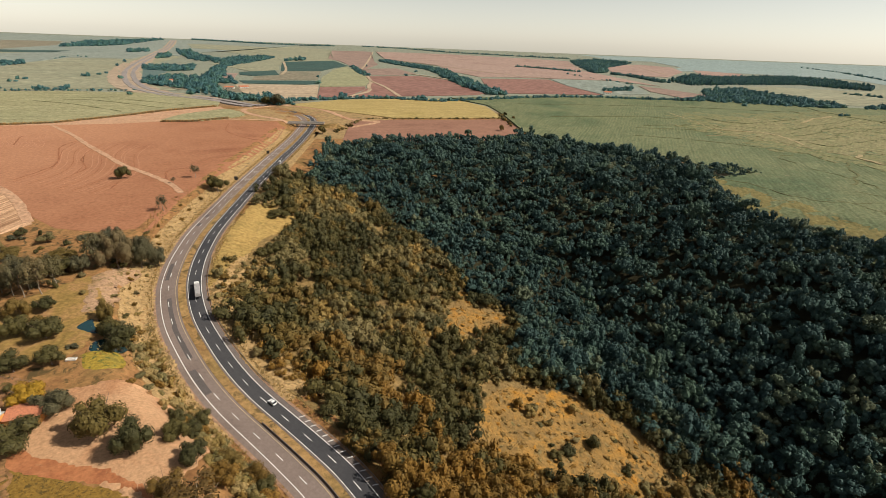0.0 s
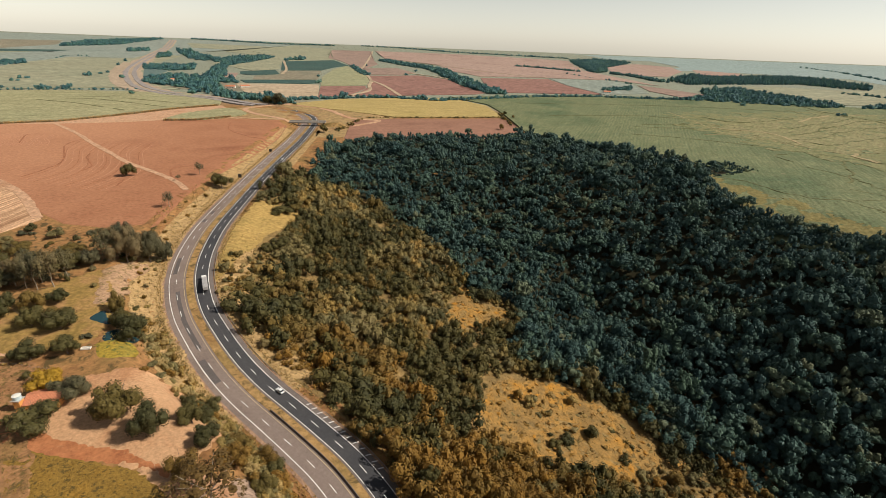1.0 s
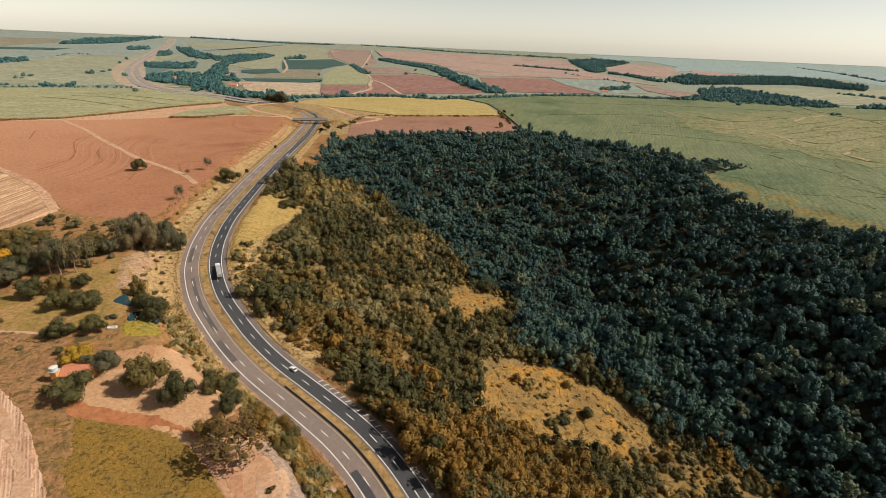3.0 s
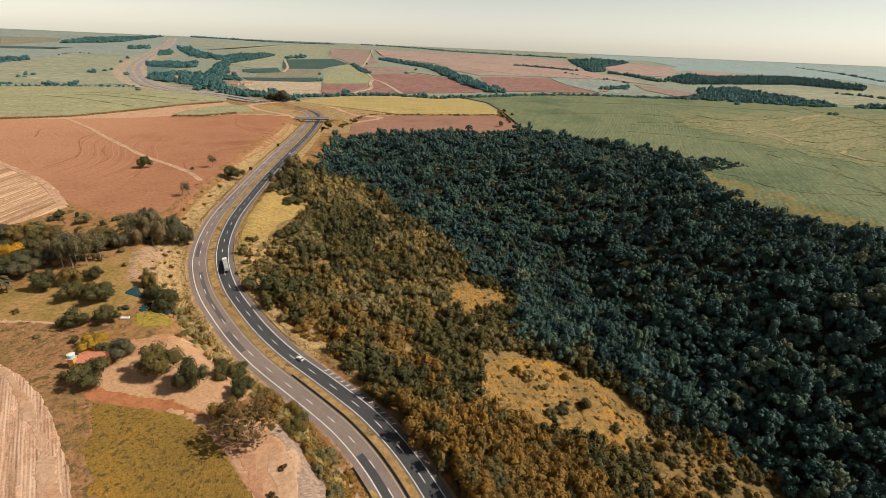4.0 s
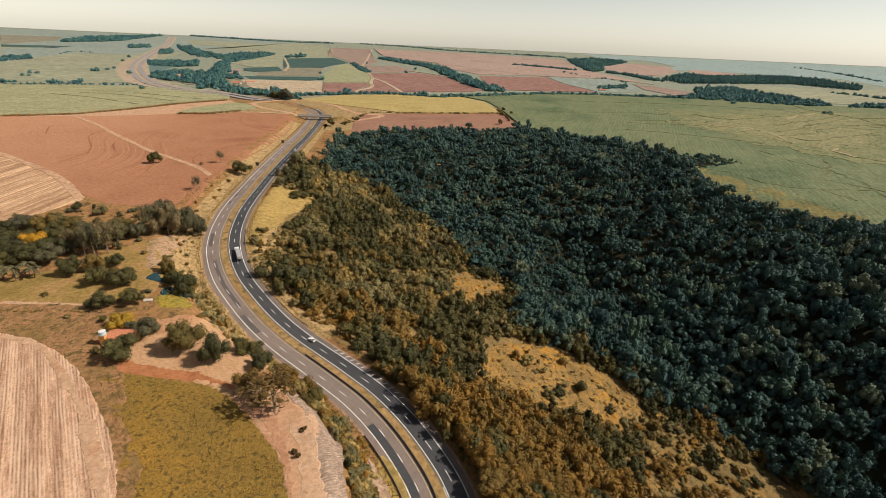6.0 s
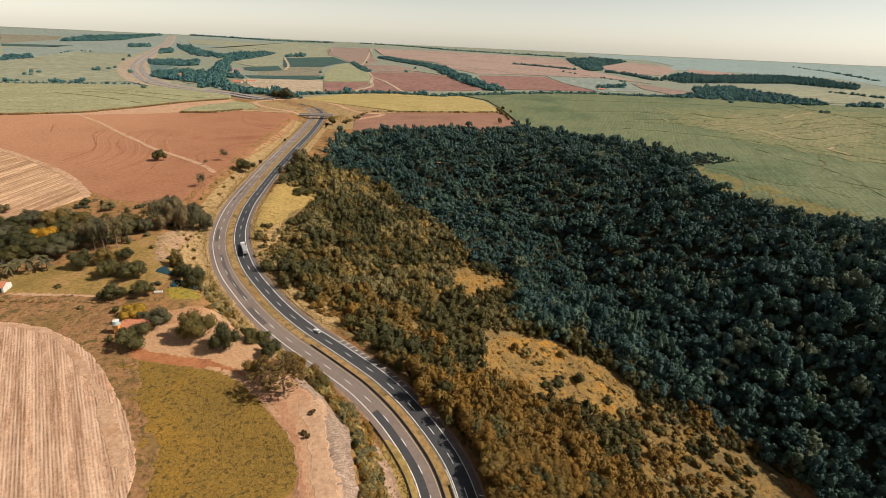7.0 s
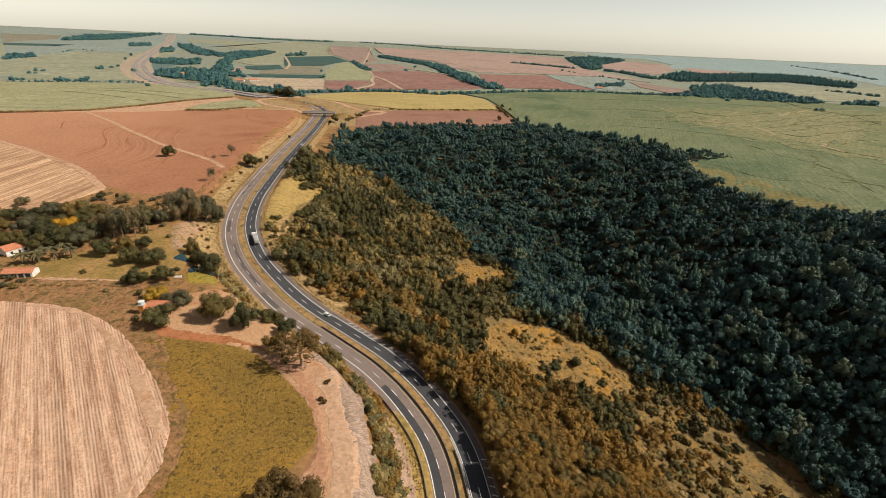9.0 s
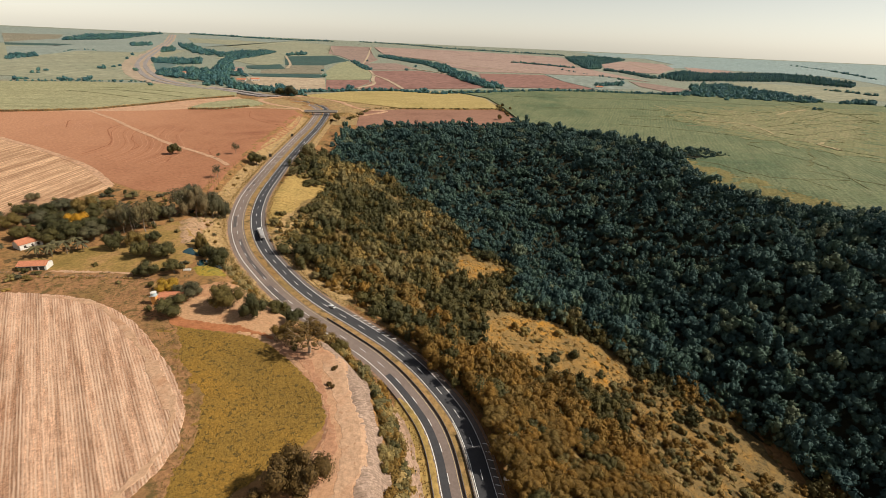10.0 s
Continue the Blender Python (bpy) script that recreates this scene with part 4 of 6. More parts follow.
    items.append((("dry_leaves", "olive_leaves", "olive_leaves", "dry_leaves", "olive_leaves", "straw_leaves", "green_leaves")[k % 7], float(x), float(y), rng.uniform(3, 8), rng.uniform(2, 5)))
for k in range(170):
    x, y, z = along(s_at(rng.uniform(112, 200)), -rng.uniform(17, 27))
    items.append((("olive_leaves", "straw_leaves", "straw_leaves", "dry_leaves", "olive_leaves")[k % 5], float(x), float(y), rng.uniform(2.5, 7), rng.uniform(1.5, 4.5)))
M["straw_leaves"] = foliage("straw_shrub_leaves", (0.24, 0.165, 0.06), (0.43, 0.30, 0.12), (0.22, 0.18, 0.07), 0.65)
for k in range(150):      # straw slope between the pasture and the trees
    u = rng.uniform(0, 1)
    x = np.interp(u, [0, 0.3, 0.7, 1], [-112, -110, -106, -106]) + rng.normal(0, 4)
    items.append((("straw_leaves", "straw_leaves", "olive_leaves", "straw_leaves", "dry_leaves", "green_leaves")[k % 6], float(x), float(225 + 118 * u), rng.uniform(2.5, 6.5), rng.uniform(1.2, 3.5)))
thicket("roadside_shrubs", items, "dense olive and straw coloured shrubs above the highway")
for x, y in [(-47.5, 77), (-48, 67.5), (-46.2, 66)]:
    tree("bush", "brown_leaves", x, y, rng.uniform(2, 3), rng.uniform(1.6, 2.6), "small reddish brown bush on the sandy bank", "bush", "small bushes by the track")
for x, y in [(-66, 88), (-111, 120), (-139, 115), (-95, 141)]:
    tree("bush", "green_leaves", x, y, rng.uniform(2.5, 4), rng.uniform(2, 3), "small low bush on bare earth", "bush", "small bushes by the yard")
for k in range(16):
    s_ = s_at(rng.uniform(140, 380))
    x, y, z = along(s_, -rng.uniform(17, 34))
    tree("bush", "dry_leaves", x, y, rng.uniform(2.0, 5.0), rng.uniform(1.2, 3.2), "low dry shrub on the highway verge", "bush", "verge shrubs")
for x, y, h in [(-219, 167, 8), (-214, 171, 9), (-213, 178, 8), (-222, 173, 7), (-208, 175, 7), (-226, 166, 7)]:
    tree("palm", "grey_leaves", x, y, 8, h, "grey green palm beside the farm lawn", "palm", "palms by the lawn")
for x, y, w, h in [(-124, 359, 20, 7), (-118, 372, 14, 6), (-142, 390, 14, 7), (-134, 408, 20, 9), (-124, 437, 20, 9), (-140, 425, 16, 9), (-128, 392, 14, 8), (-108, 300, 14, 8), (-104, 316, 13, 8), (-112, 288, 12, 7), (-162, 676, 15, 12), (-134, 740, 9, 5)]:
    tree("broad", "green_leaves", x, y, w, h, "dense dark green tree beside the highway", group="trees by the pasture")

# ---- scrub wood east of the highway ----
CLEARINGS = ([(17, 190), (34, 225), (64, 239), (95, 235), (118, 223), (131, 203), (125, 185), (96, 171), (63, 166), (35, 167), (19, 176)],
             [(4, 276), (22, 344), (32, 316), (58, 315), (56, 285), (10, 265)],
             [(-126, 222), (-137, 262), (-146, 315), (-147, 350), (-143, 372), (-110, 369), (-108, 340), (-112, 313), (-102, 292), (-100, 268), (-104, 240), (-112, 222)])
area = [(30, -20), (250, -20), (240, 60), (225, 120), (212, 150), (195, 178), (170, 205), (142, 215), (128, 236), (104, 250), (70, 256), (45, 262), (60, 285), (60, 322), (26, 330), (4, 377), (-37, 404), (-72, 442), (-126, 448), (-130, 470), (-165, 470), (-165, 300), (-120, 180), (-40, 130), (10, 60)]
sites = np.vstack([scatter(rng, area, 6.6), scatter(rng, [(120, 92), (230, 92), (212, 150), (195, 178), (142, 215), (128, 236), (45, 262), (60, 285), (60, 322), (26, 330), (4, 377), (-37, 404), (-72, 442), (-126, 448), (-165, 470), (-165, 300), (-120, 180), (-40, 130), (0, 92)], 8.5)])
d_, _ = road_offset(sites[:, 0], sites[:, 1])
keep = d_ > np.where(sites[:, 1] < 146, 14.0, 19.0)
for c in CLEARINGS:
    keep &= ~inside(c, sites[:, 0], sites[:, 1])
open_ = inside([(98, 176), (122, 192), (143, 196), (172, 178), (201, 160), (221, 132), (236, 60), (225, 0), (106, 20), (100, 90), (97, 126), (94, 152)], sites[:, 0], sites[:, 1])
keep &= ~(open_ & (rng.uniform(0, 1, len(sites)) < 0.93))
verge_gap = (d_ < 34) & (sites[:, 1] > 165) & (rng.uniform(0, 1, len(sites)) < 0.55)
keep &= ~verge_gap
glade = np.sin(sites[:, 0] * 0.11 + 1.7 * np.sin(sites[:, 1] * 0.05)) * np.sin(sites[:, 1] * 0.083 + 0.8) + 0.35 * rng.normal(0, 1, len(sites))
keep &= ~((glade > 0.8) & (sites[:, 1] > 150))
sites = sites[keep]
near = (sites[:, 1] < 92) & (sites[:, 0] < 120)
single, massed = sites[near], sites[~near]
for x, y in single:
    browned = rng.uniform() < (0.93 if x < 95 else 0.5)
    low = rng.uniform() < (0.05 if x < 88 else 0.35)
    tree("bush" if low else "canopy", "dry_leaves" if browned else "green_leaves", x, y, rng.uniform(6, 9) if low else rng.uniform(11.5, 15.5), rng.uniform(4, 6) if low else (rng.uniform(10.5, 13.5) if x < 88 else rng.uniform(8, 11)),
         "rust brown tree of the dry scrub wood" if browned else "olive green tree of the dry scrub wood", name="scrub_tree", group="scrub wood by the highway")
for k, y in enumerate(np.arange(14, 124, 7.5)):
    x, y, _ = along(s_at(y), 18.5 + 2.5 * (k % 2) + rng.uniform(-0.8, 0.8))
    tree("canopy", "green_leaves" if k % 5 == 2 else "dry_leaves", float(x), float(y), rng.uniform(9, 12), rng.uniform(10, 13.5), "tall rust brown tree at the edge of the highway", name="scrub_tree", group="scrub wood by the highway")
kinds = [crown(rng, rng.uniform(4.6, 6.2), rng.uniform(4.4, 6.4), int(rng.integers(8, 13)), 520, 0.32, base=1.6, tri=True, eight=True, core=0.82, toss=0.16, lobe=(0.22, 0.42), far_out=1.0) for _ in range(9)]
zone = np.sin(massed[:, 0] * 0.058 + 1 + 1.3 * np.sin(massed[:, 1] * 0.031)) * np.sin(massed[:, 1] * 0.049 + 0.6) + 0.5 * np.sin(massed[:, 0] * 0.13 + massed[:, 1] * 0.09)
brown = zone + rng.normal(0, 0.28, len(massed)) > np.where(massed[:, 1] < 150, -0.55, 0.12)
south = massed[:, 1] < 215
grove("dry_scrub", massed[brown & south], 0.5 + 1.5 * rng.beta(1.3, 2.6, (brown & south).sum()), kinds, M["dry_leaves"], "rust brown dry season scrub wood", "scrub", 5)
grove("olive_scrub", massed[brown & ~south], 0.5 + 1.5 * rng.beta(1.3, 2.6, (brown & ~south).sum()), kinds, M["olive_leaves"], "yellowish olive dry season scrub wood", "scrub", 8)
grove("green_scrub", massed[~brown], 0.5 + 1.5 * rng.beta(1.3, 2.6, (~brown).sum()), kinds, M["green_leaves"], "olive green scrub wood", "scrub", 6)

u = np.linspace(s_at(20), s_at(470), 40)
edge = along(u, 17.0)
M["brush"] = soil("dry_brush_floor", [(0.10, 0.068, 0.028), (0.24, 0.155, 0.06), (0.13, 0.088, 0.034)], 0.5, 0.05, (0.28, 0.185, 0.075), bump=1.0)
parcel("scrub_floor", list(zip(edge[0], edge[1]))[::-1] + [(15, -5), (250, -5), (240, 60), (225, 120), (212, 150), (195, 178), (170, 205), (142, 215), (128, 236), (104, 250), (70, 256), (45, 262), (60, 285), (60, 322), (26, 330), (4, 377), (-37, 404), (-72, 442), (-126, 448)], 6, 0.12, M["brush"], "dark dry brush and leaf litter under the scrub", "scrub floor", soft=False)

# ---- far tree lines and woods ----
def tree_line(name, line, gap, width, size, label, mat="hazed_leaves"):
    p = spline(line, 12)
    s = np.r_[0, np.cumsum(np.linalg.norm(np.diff(p, axis=0), axis=1))]
    u = np.repeat(np.arange(0, s[-1], gap), max(1, int(width / gap)))
    q = np.c_[np.interp(u, s, p[:, 0]), np.interp(u, s, p[:, 1])] + rng.uniform(-0.5, 0.5, (len(u), 2)) * np.array([width, width])
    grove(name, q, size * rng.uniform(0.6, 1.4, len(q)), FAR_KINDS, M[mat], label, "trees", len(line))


def wood_block(name, poly, gap, size, label, mat="hazed_leaves"):
    q = scatter(rng, poly, gap)
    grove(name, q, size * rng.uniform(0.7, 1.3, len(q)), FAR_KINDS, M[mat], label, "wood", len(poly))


FAR_KINDS = [crown(rng, rng.uniform(6, 8), rng.uniform(5, 9), 5, 76, 1.1, base=1.5, tri=True, eight=True, core=0.9, lobe=(0.3, 0.55)) for _ in range(7)]
TALL_KINDS = [crown(rng, 4.5, 11, 4, 60, 1.1, base=2.5, tri=True, eight=True, core=0.9, lobe=(0.3, 0.5)) for _ in range(5)]
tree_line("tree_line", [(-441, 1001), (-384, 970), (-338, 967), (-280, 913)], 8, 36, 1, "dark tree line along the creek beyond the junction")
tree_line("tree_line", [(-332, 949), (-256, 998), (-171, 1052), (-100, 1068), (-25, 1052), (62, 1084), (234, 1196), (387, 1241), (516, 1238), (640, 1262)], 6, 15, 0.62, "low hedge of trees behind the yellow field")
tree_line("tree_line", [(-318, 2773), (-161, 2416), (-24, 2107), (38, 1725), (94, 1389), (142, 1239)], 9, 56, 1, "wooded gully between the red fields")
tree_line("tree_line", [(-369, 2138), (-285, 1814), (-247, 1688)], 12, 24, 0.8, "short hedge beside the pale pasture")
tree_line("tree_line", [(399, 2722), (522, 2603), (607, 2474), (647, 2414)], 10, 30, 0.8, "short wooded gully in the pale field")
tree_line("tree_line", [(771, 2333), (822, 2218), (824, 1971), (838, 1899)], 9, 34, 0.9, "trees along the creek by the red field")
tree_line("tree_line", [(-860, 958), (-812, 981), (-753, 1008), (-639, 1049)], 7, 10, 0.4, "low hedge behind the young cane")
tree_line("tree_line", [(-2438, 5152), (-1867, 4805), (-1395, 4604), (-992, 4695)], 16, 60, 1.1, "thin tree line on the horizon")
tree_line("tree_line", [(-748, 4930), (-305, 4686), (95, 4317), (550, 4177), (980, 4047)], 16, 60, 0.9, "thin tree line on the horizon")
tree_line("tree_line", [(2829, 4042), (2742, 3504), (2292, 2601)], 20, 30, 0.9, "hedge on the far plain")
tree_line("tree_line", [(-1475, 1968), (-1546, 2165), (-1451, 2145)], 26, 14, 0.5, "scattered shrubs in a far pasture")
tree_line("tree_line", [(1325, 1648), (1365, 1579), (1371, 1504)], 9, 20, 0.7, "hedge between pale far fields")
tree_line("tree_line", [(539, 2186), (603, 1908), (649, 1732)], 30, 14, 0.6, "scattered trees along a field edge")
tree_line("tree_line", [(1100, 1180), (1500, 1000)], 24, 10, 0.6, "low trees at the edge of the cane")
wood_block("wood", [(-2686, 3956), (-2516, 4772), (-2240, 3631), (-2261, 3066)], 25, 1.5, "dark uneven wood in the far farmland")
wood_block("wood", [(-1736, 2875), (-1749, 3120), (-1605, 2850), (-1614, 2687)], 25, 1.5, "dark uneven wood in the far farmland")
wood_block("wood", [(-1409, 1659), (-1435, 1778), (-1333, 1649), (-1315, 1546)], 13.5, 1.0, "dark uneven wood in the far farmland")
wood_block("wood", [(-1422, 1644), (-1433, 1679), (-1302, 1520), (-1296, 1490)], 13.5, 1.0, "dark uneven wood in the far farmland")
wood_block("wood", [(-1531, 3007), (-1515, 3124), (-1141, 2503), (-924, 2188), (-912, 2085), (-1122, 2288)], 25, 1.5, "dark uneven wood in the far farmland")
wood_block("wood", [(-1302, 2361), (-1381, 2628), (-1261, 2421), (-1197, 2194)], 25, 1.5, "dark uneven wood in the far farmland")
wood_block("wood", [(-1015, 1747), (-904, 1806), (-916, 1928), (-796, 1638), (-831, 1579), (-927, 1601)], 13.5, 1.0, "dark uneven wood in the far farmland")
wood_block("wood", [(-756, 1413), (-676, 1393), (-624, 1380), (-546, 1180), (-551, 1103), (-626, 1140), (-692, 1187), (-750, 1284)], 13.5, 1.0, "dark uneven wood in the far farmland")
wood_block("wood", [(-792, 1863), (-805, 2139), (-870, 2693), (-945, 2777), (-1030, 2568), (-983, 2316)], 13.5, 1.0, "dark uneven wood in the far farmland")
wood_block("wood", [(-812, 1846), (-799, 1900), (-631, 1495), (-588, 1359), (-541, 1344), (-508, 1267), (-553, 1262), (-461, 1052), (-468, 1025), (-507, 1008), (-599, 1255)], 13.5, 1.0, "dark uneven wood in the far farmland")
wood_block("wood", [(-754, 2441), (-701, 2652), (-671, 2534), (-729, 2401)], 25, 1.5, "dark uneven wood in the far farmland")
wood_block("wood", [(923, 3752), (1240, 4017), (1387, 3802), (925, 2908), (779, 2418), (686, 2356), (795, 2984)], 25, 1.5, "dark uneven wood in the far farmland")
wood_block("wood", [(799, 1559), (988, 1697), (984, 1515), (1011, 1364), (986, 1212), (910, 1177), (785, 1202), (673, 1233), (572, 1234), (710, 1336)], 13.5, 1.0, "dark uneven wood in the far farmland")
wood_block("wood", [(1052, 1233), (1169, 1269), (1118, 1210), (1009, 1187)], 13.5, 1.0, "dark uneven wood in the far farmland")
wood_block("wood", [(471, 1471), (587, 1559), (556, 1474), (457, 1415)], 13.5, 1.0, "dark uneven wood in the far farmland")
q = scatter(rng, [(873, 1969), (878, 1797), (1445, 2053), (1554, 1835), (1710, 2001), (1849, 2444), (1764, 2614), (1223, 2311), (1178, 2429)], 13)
grove("plantation", q, rng.uniform(0.85, 1.15, len(q)), TALL_KINDS, M["hazed_leaves"], "dense even eucalyptus plantation", "wood", 9)
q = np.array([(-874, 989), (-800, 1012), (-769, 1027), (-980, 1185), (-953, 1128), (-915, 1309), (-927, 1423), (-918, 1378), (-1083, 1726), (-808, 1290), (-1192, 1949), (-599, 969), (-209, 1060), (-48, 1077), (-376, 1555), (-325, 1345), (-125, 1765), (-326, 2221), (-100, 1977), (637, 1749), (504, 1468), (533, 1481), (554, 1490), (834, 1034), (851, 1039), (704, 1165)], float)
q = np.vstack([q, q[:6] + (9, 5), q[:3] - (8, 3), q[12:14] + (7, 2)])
grove("field_trees", q, rng.uniform(0.7, 1.15, len(q)), FAR_KINDS, M["hazed_leaves"], "lone dark trees scattered over the far fields", "trees", 31)

# ---- dry grass tufts ----
def tufts(name, spots, tall, mat, label):
    """Tussocks of bent blades, one mesh."""
    n, k = len(spots), 6
    z = ground_height(spots[:, 0], spots[:, 1])
    base = np.c_[spots, z + 0.15][:, None, :].repeat(k, 1)
    a = rng.uniform(0, 6.283, (n, k))
    h = tall * rng.uniform(0.5, 1.3, (n, k))
    lean = rng.uniform(0.3, 0.9, (n, k)) * h
    w = 0.22 * tall
    tip = base + np.stack([np.cos(a) * lean, np.sin(a) * lean, h], -1)
    side = np.stack([-np.sin(a) * w, np.cos(a) * w, np.zeros_like(a)], -1)
    v = np.stack([base - side, base + side, tip + side * 0.5, tip - side * 0.5], 2).reshape(-1, 3)
    me = raw_mesh(name, v, np.arange(len(v)).reshape(-1, 4), tint=rng.uniform(0, 1, (n, 1)).repeat(k * 4, 1).ravel())
    return tagged(part(name, me, mat), label, "grass", kind="stuff")


M["straw_blades"] = foliage("straw_grass_blades", (0.24, 0.145, 0.045), (0.42, 0.27, 0.09), (0.20, 0.15, 0.055), 0.7)
M["crop_blades"] = foliage("crop_leaves", (0.19, 0.115, 0.027), (0.30, 0.18, 0.038), (0.35, 0.20, 0.033), 0.75)
g = scatter(rng, [(-140, 170), (-200, 420), (-150, 420), (-140, 300), (60, 330), (240, 60), (220, 30), (20, 40)], 2.2)
d_, _ = road_offset(g[:, 0], g[:, 1])
g = g[(d_ > 13.5) & (rng.uniform(0, 1, len(g)) < 0.55)]
tufts("dry_grass", g, 0.65, M["straw_blades"], "tall golden dry grass on the slope east of the highway")
g = scatter(rng, [(-60, 60), (-140, 160), (-150, 190), (-205, 330), (-205, 420), (-165, 420), (-150, 250), (-90, 160), (-10, 70), (-10, 20), (-35, 20)], 2.2)
d_, _ = road_offset(g[:, 0], g[:, 1])
g = g[(d_ < -13.8) & ((d_ > -21) | (g[:, 1] > 160)) & (rng.uniform(0, 1, len(g)) < 0.6)]
tufts("dry_grass", g, 0.75, M["straw_blades"], "dry grass on the verge west of the highway")
g = scatter(rng, [(-130, 103), (-98, 98), (-76, 88), (-56, 69), (-49, 58), (-48, 50), (-60, 28), (-75, 8), (-90, 8), (-85, 30), (-88, 45), (-99, 66), (-122, 93)], 1.0)
tufts("crop_plants", g, 0.36, M["crop_blades"], "rows of low leafy crop plants")


# ---- tracks and field lines ----
def lane(name, line, width, lift, mat, label, category="track", wander=0.0):
    p = spline(line, 10)
    if wander:
        p = p + np.cumsum(rng.normal(0, wander, p.shape), axis=0) * np.sin(np.linspace(0, math.pi, len(p)))[:, None]
    d = np.gradient(p, axis=0)
    d /= np.linalg.norm(d, axis=1)[:, None]
    side = np.c_[d[:, 1], -d[:, 0]] * (width / 2) * rng.uniform(0.8, 1.2, (len(p), 1))
    rows = []
    for q, dz in ((p - side * 1.05, -0.3), (p - side, lift), (p + side, lift), (p + side * 1.05, -0.3)):
        rows.append(np.c_[q, ground_height(q[:, 0], q[:, 1]) + dz])
    v = np.stack(rows, 1).reshape(-1, 3)
    k = np.arange(len(p) - 1)[:, None] * 4
    q = np.concatenate([np.c_[k + a + 4, k + a + 5, k + a + 1, k + a] for a in range(3)])
    return tagged(part(name, raw_mesh(name, v, q), mat), label, category, kind="structure")


M["worn_cane"] = soil("worn_cane_gap", [(0.30, 0.24, 0.125), (0.35, 0.275, 0.15)], 0.4, 0.08)
# dark line colour that carries the shadow in gaps between cane rows
M["furrow"] = soil("row_gap_shadow", [(0.11, 0.112, 0.050), (0.145, 0.138, 0.060)], 0.3, 0.05)
lane("field_track", [(-505, 640), (-440, 585), (-391, 537), (-340, 490), (-300, 453), (-254, 419), (-225, 395), (-205, 372)], 5, 0.36, M["tan"], "pale dirt track across the red field")
lane("field_track", [(-480, 452), (-390, 398), (-320, 349), (-268, 298)], 6, 0.40, M["tan"], "pale track between stubble and red field")
lane("field_track", [(-560, 622), (-505, 650), (-430, 705), (-330, 733), (-240, 738), (-214, 722)], 7, 0.4, M["tan"], "pale track along the red field")
lane("farm_road", [(-172, 727), (-150, 728), (-128, 745), (-100, 790), (-145, 800), (-200, 870), (-250, 900), (-290, 905)], 9, 0.45, M["tan"], "dirt road from the overpass along the fields")
lane("farm_road", [(-222, 728), (-250, 752), (-300, 790), (-330, 840), (-300, 900), (-250, 930)], 9, 0.45, M["tan"], "dirt road from the overpass to the west")
for pts in ([(-685, 844), (-607, 822), (-488, 763)], [(-656, 874), (-590, 872), (-450, 812)], [(-652, 905), (-592, 909), (-425, 852)]):
    lane("cane_row_gap", pts, 3.2, 1.95, M["furrow"], "dark terrace line in the young cane")
for pts in ([(451, 990), (481, 834), (526, 753), (564, 696), (572, 612)], [(571, 960), (664, 933), (813, 1015), (966, 1074)], [(426, 781), (501, 786), (526, 702), (575, 679), (670, 726)], [(521, 610), (497, 572), (472, 537), (438, 496)], [(350, 850), (480, 870), (640, 850), (800, 860)], [(300, 760), (420, 720), (520, 640), (600, 560)], [(200, 900), (420, 940), (700, 900), (1000, 920)], [(330, 830), (600, 820), (900, 760), (1200, 760)], [(420, 470), (480, 400), (470, 340)], [(160, 1050), (500, 1090), (900, 1060)]):
    lane("cane_row_gap", pts, 2.6, 2.1, M["worn_cane"] if pts[0][0] in (451, 571, 426) else M["furrow"], "terrace line worn through the sugar cane", wander=2.5)
M["thin_cane"] = soil("thin_cane", [(0.135, 0.148, 0.066), (0.20, 0.19, 0.088), (0.15, 0.155, 0.07)], 0.25, 0.02, (0.11, 0.118, 0.052), (40, 7, (0.22, 0.20, 0.10), 0.45), bump=1.0, depth=0.9, speck_lo=0.6)
M["bare_cane"] = soil("worn_thin_cane", [(0.16, 0.162, 0.075), (0.235, 0.21, 0.105), (0.18, 0.17, 0.08)], 0.25, 0.02, (0.12, 0.12, 0.055), (40, 7, (0.27, 0.23, 0.12), 0.5), bump=1.0, depth=0.9, speck_lo=0.58)
parcel("thin_cane", [(440, 960), (430, 816), (470, 750), (490, 670), (522, 630), (530, 590), (545, 560), (590, 490), (800, 640), (960, 760), (1080, 1000), (860, 1090), (618, 1010)], 7, 1.95, M["thin_cane"], "thinner yellowish sugar cane", soft=False, ragged=14, rough=0.4)
parcel("thin_cane", [(500, 910), (480, 830), (510, 763), (526, 694), (560, 660), (600, 660), (680, 720), (760, 790), (800, 880), (900, 960), (796, 1000), (618, 940)], 7, 2.15, M["bare_cane"], "thin worn tan patch in the sugar cane", soft=False, ragged=14, rough=0.5)
M["yellow_cane"] = soil("yellowing_cane", [(0.14, 0.135, 0.056), (0.215, 0.175, 0.066), (0.16, 0.145, 0.058)], 0.3, 0.02, (0.25, 0.195, 0.075), (22, 5, (0.11, 0.105, 0.042), 0.5), bump=1.0, depth=0.9, speck_lo=0.6)
parcel("thin_cane", [(288, 515), (308, 475), (330, 424), (350, 376), (370, 348), (346, 317), (328, 343), (306, 366), (284, 388), (289, 426), (275, 467)], 7, 1.95, M["yellow_cane"], "yellowing sugar cane along the edge of the wood", soft=False, ragged=5, rough=0.4)
for pts in ([(470, 844), (516, 803), (541, 719)], [(676, 924), (804, 1023)], [(579, 661), (560, 601)]):
    lane("cane_row_gap", pts, 5, 2.7, M["worn_cane"], "bare tan gap worn through the sugar cane", wander=4)
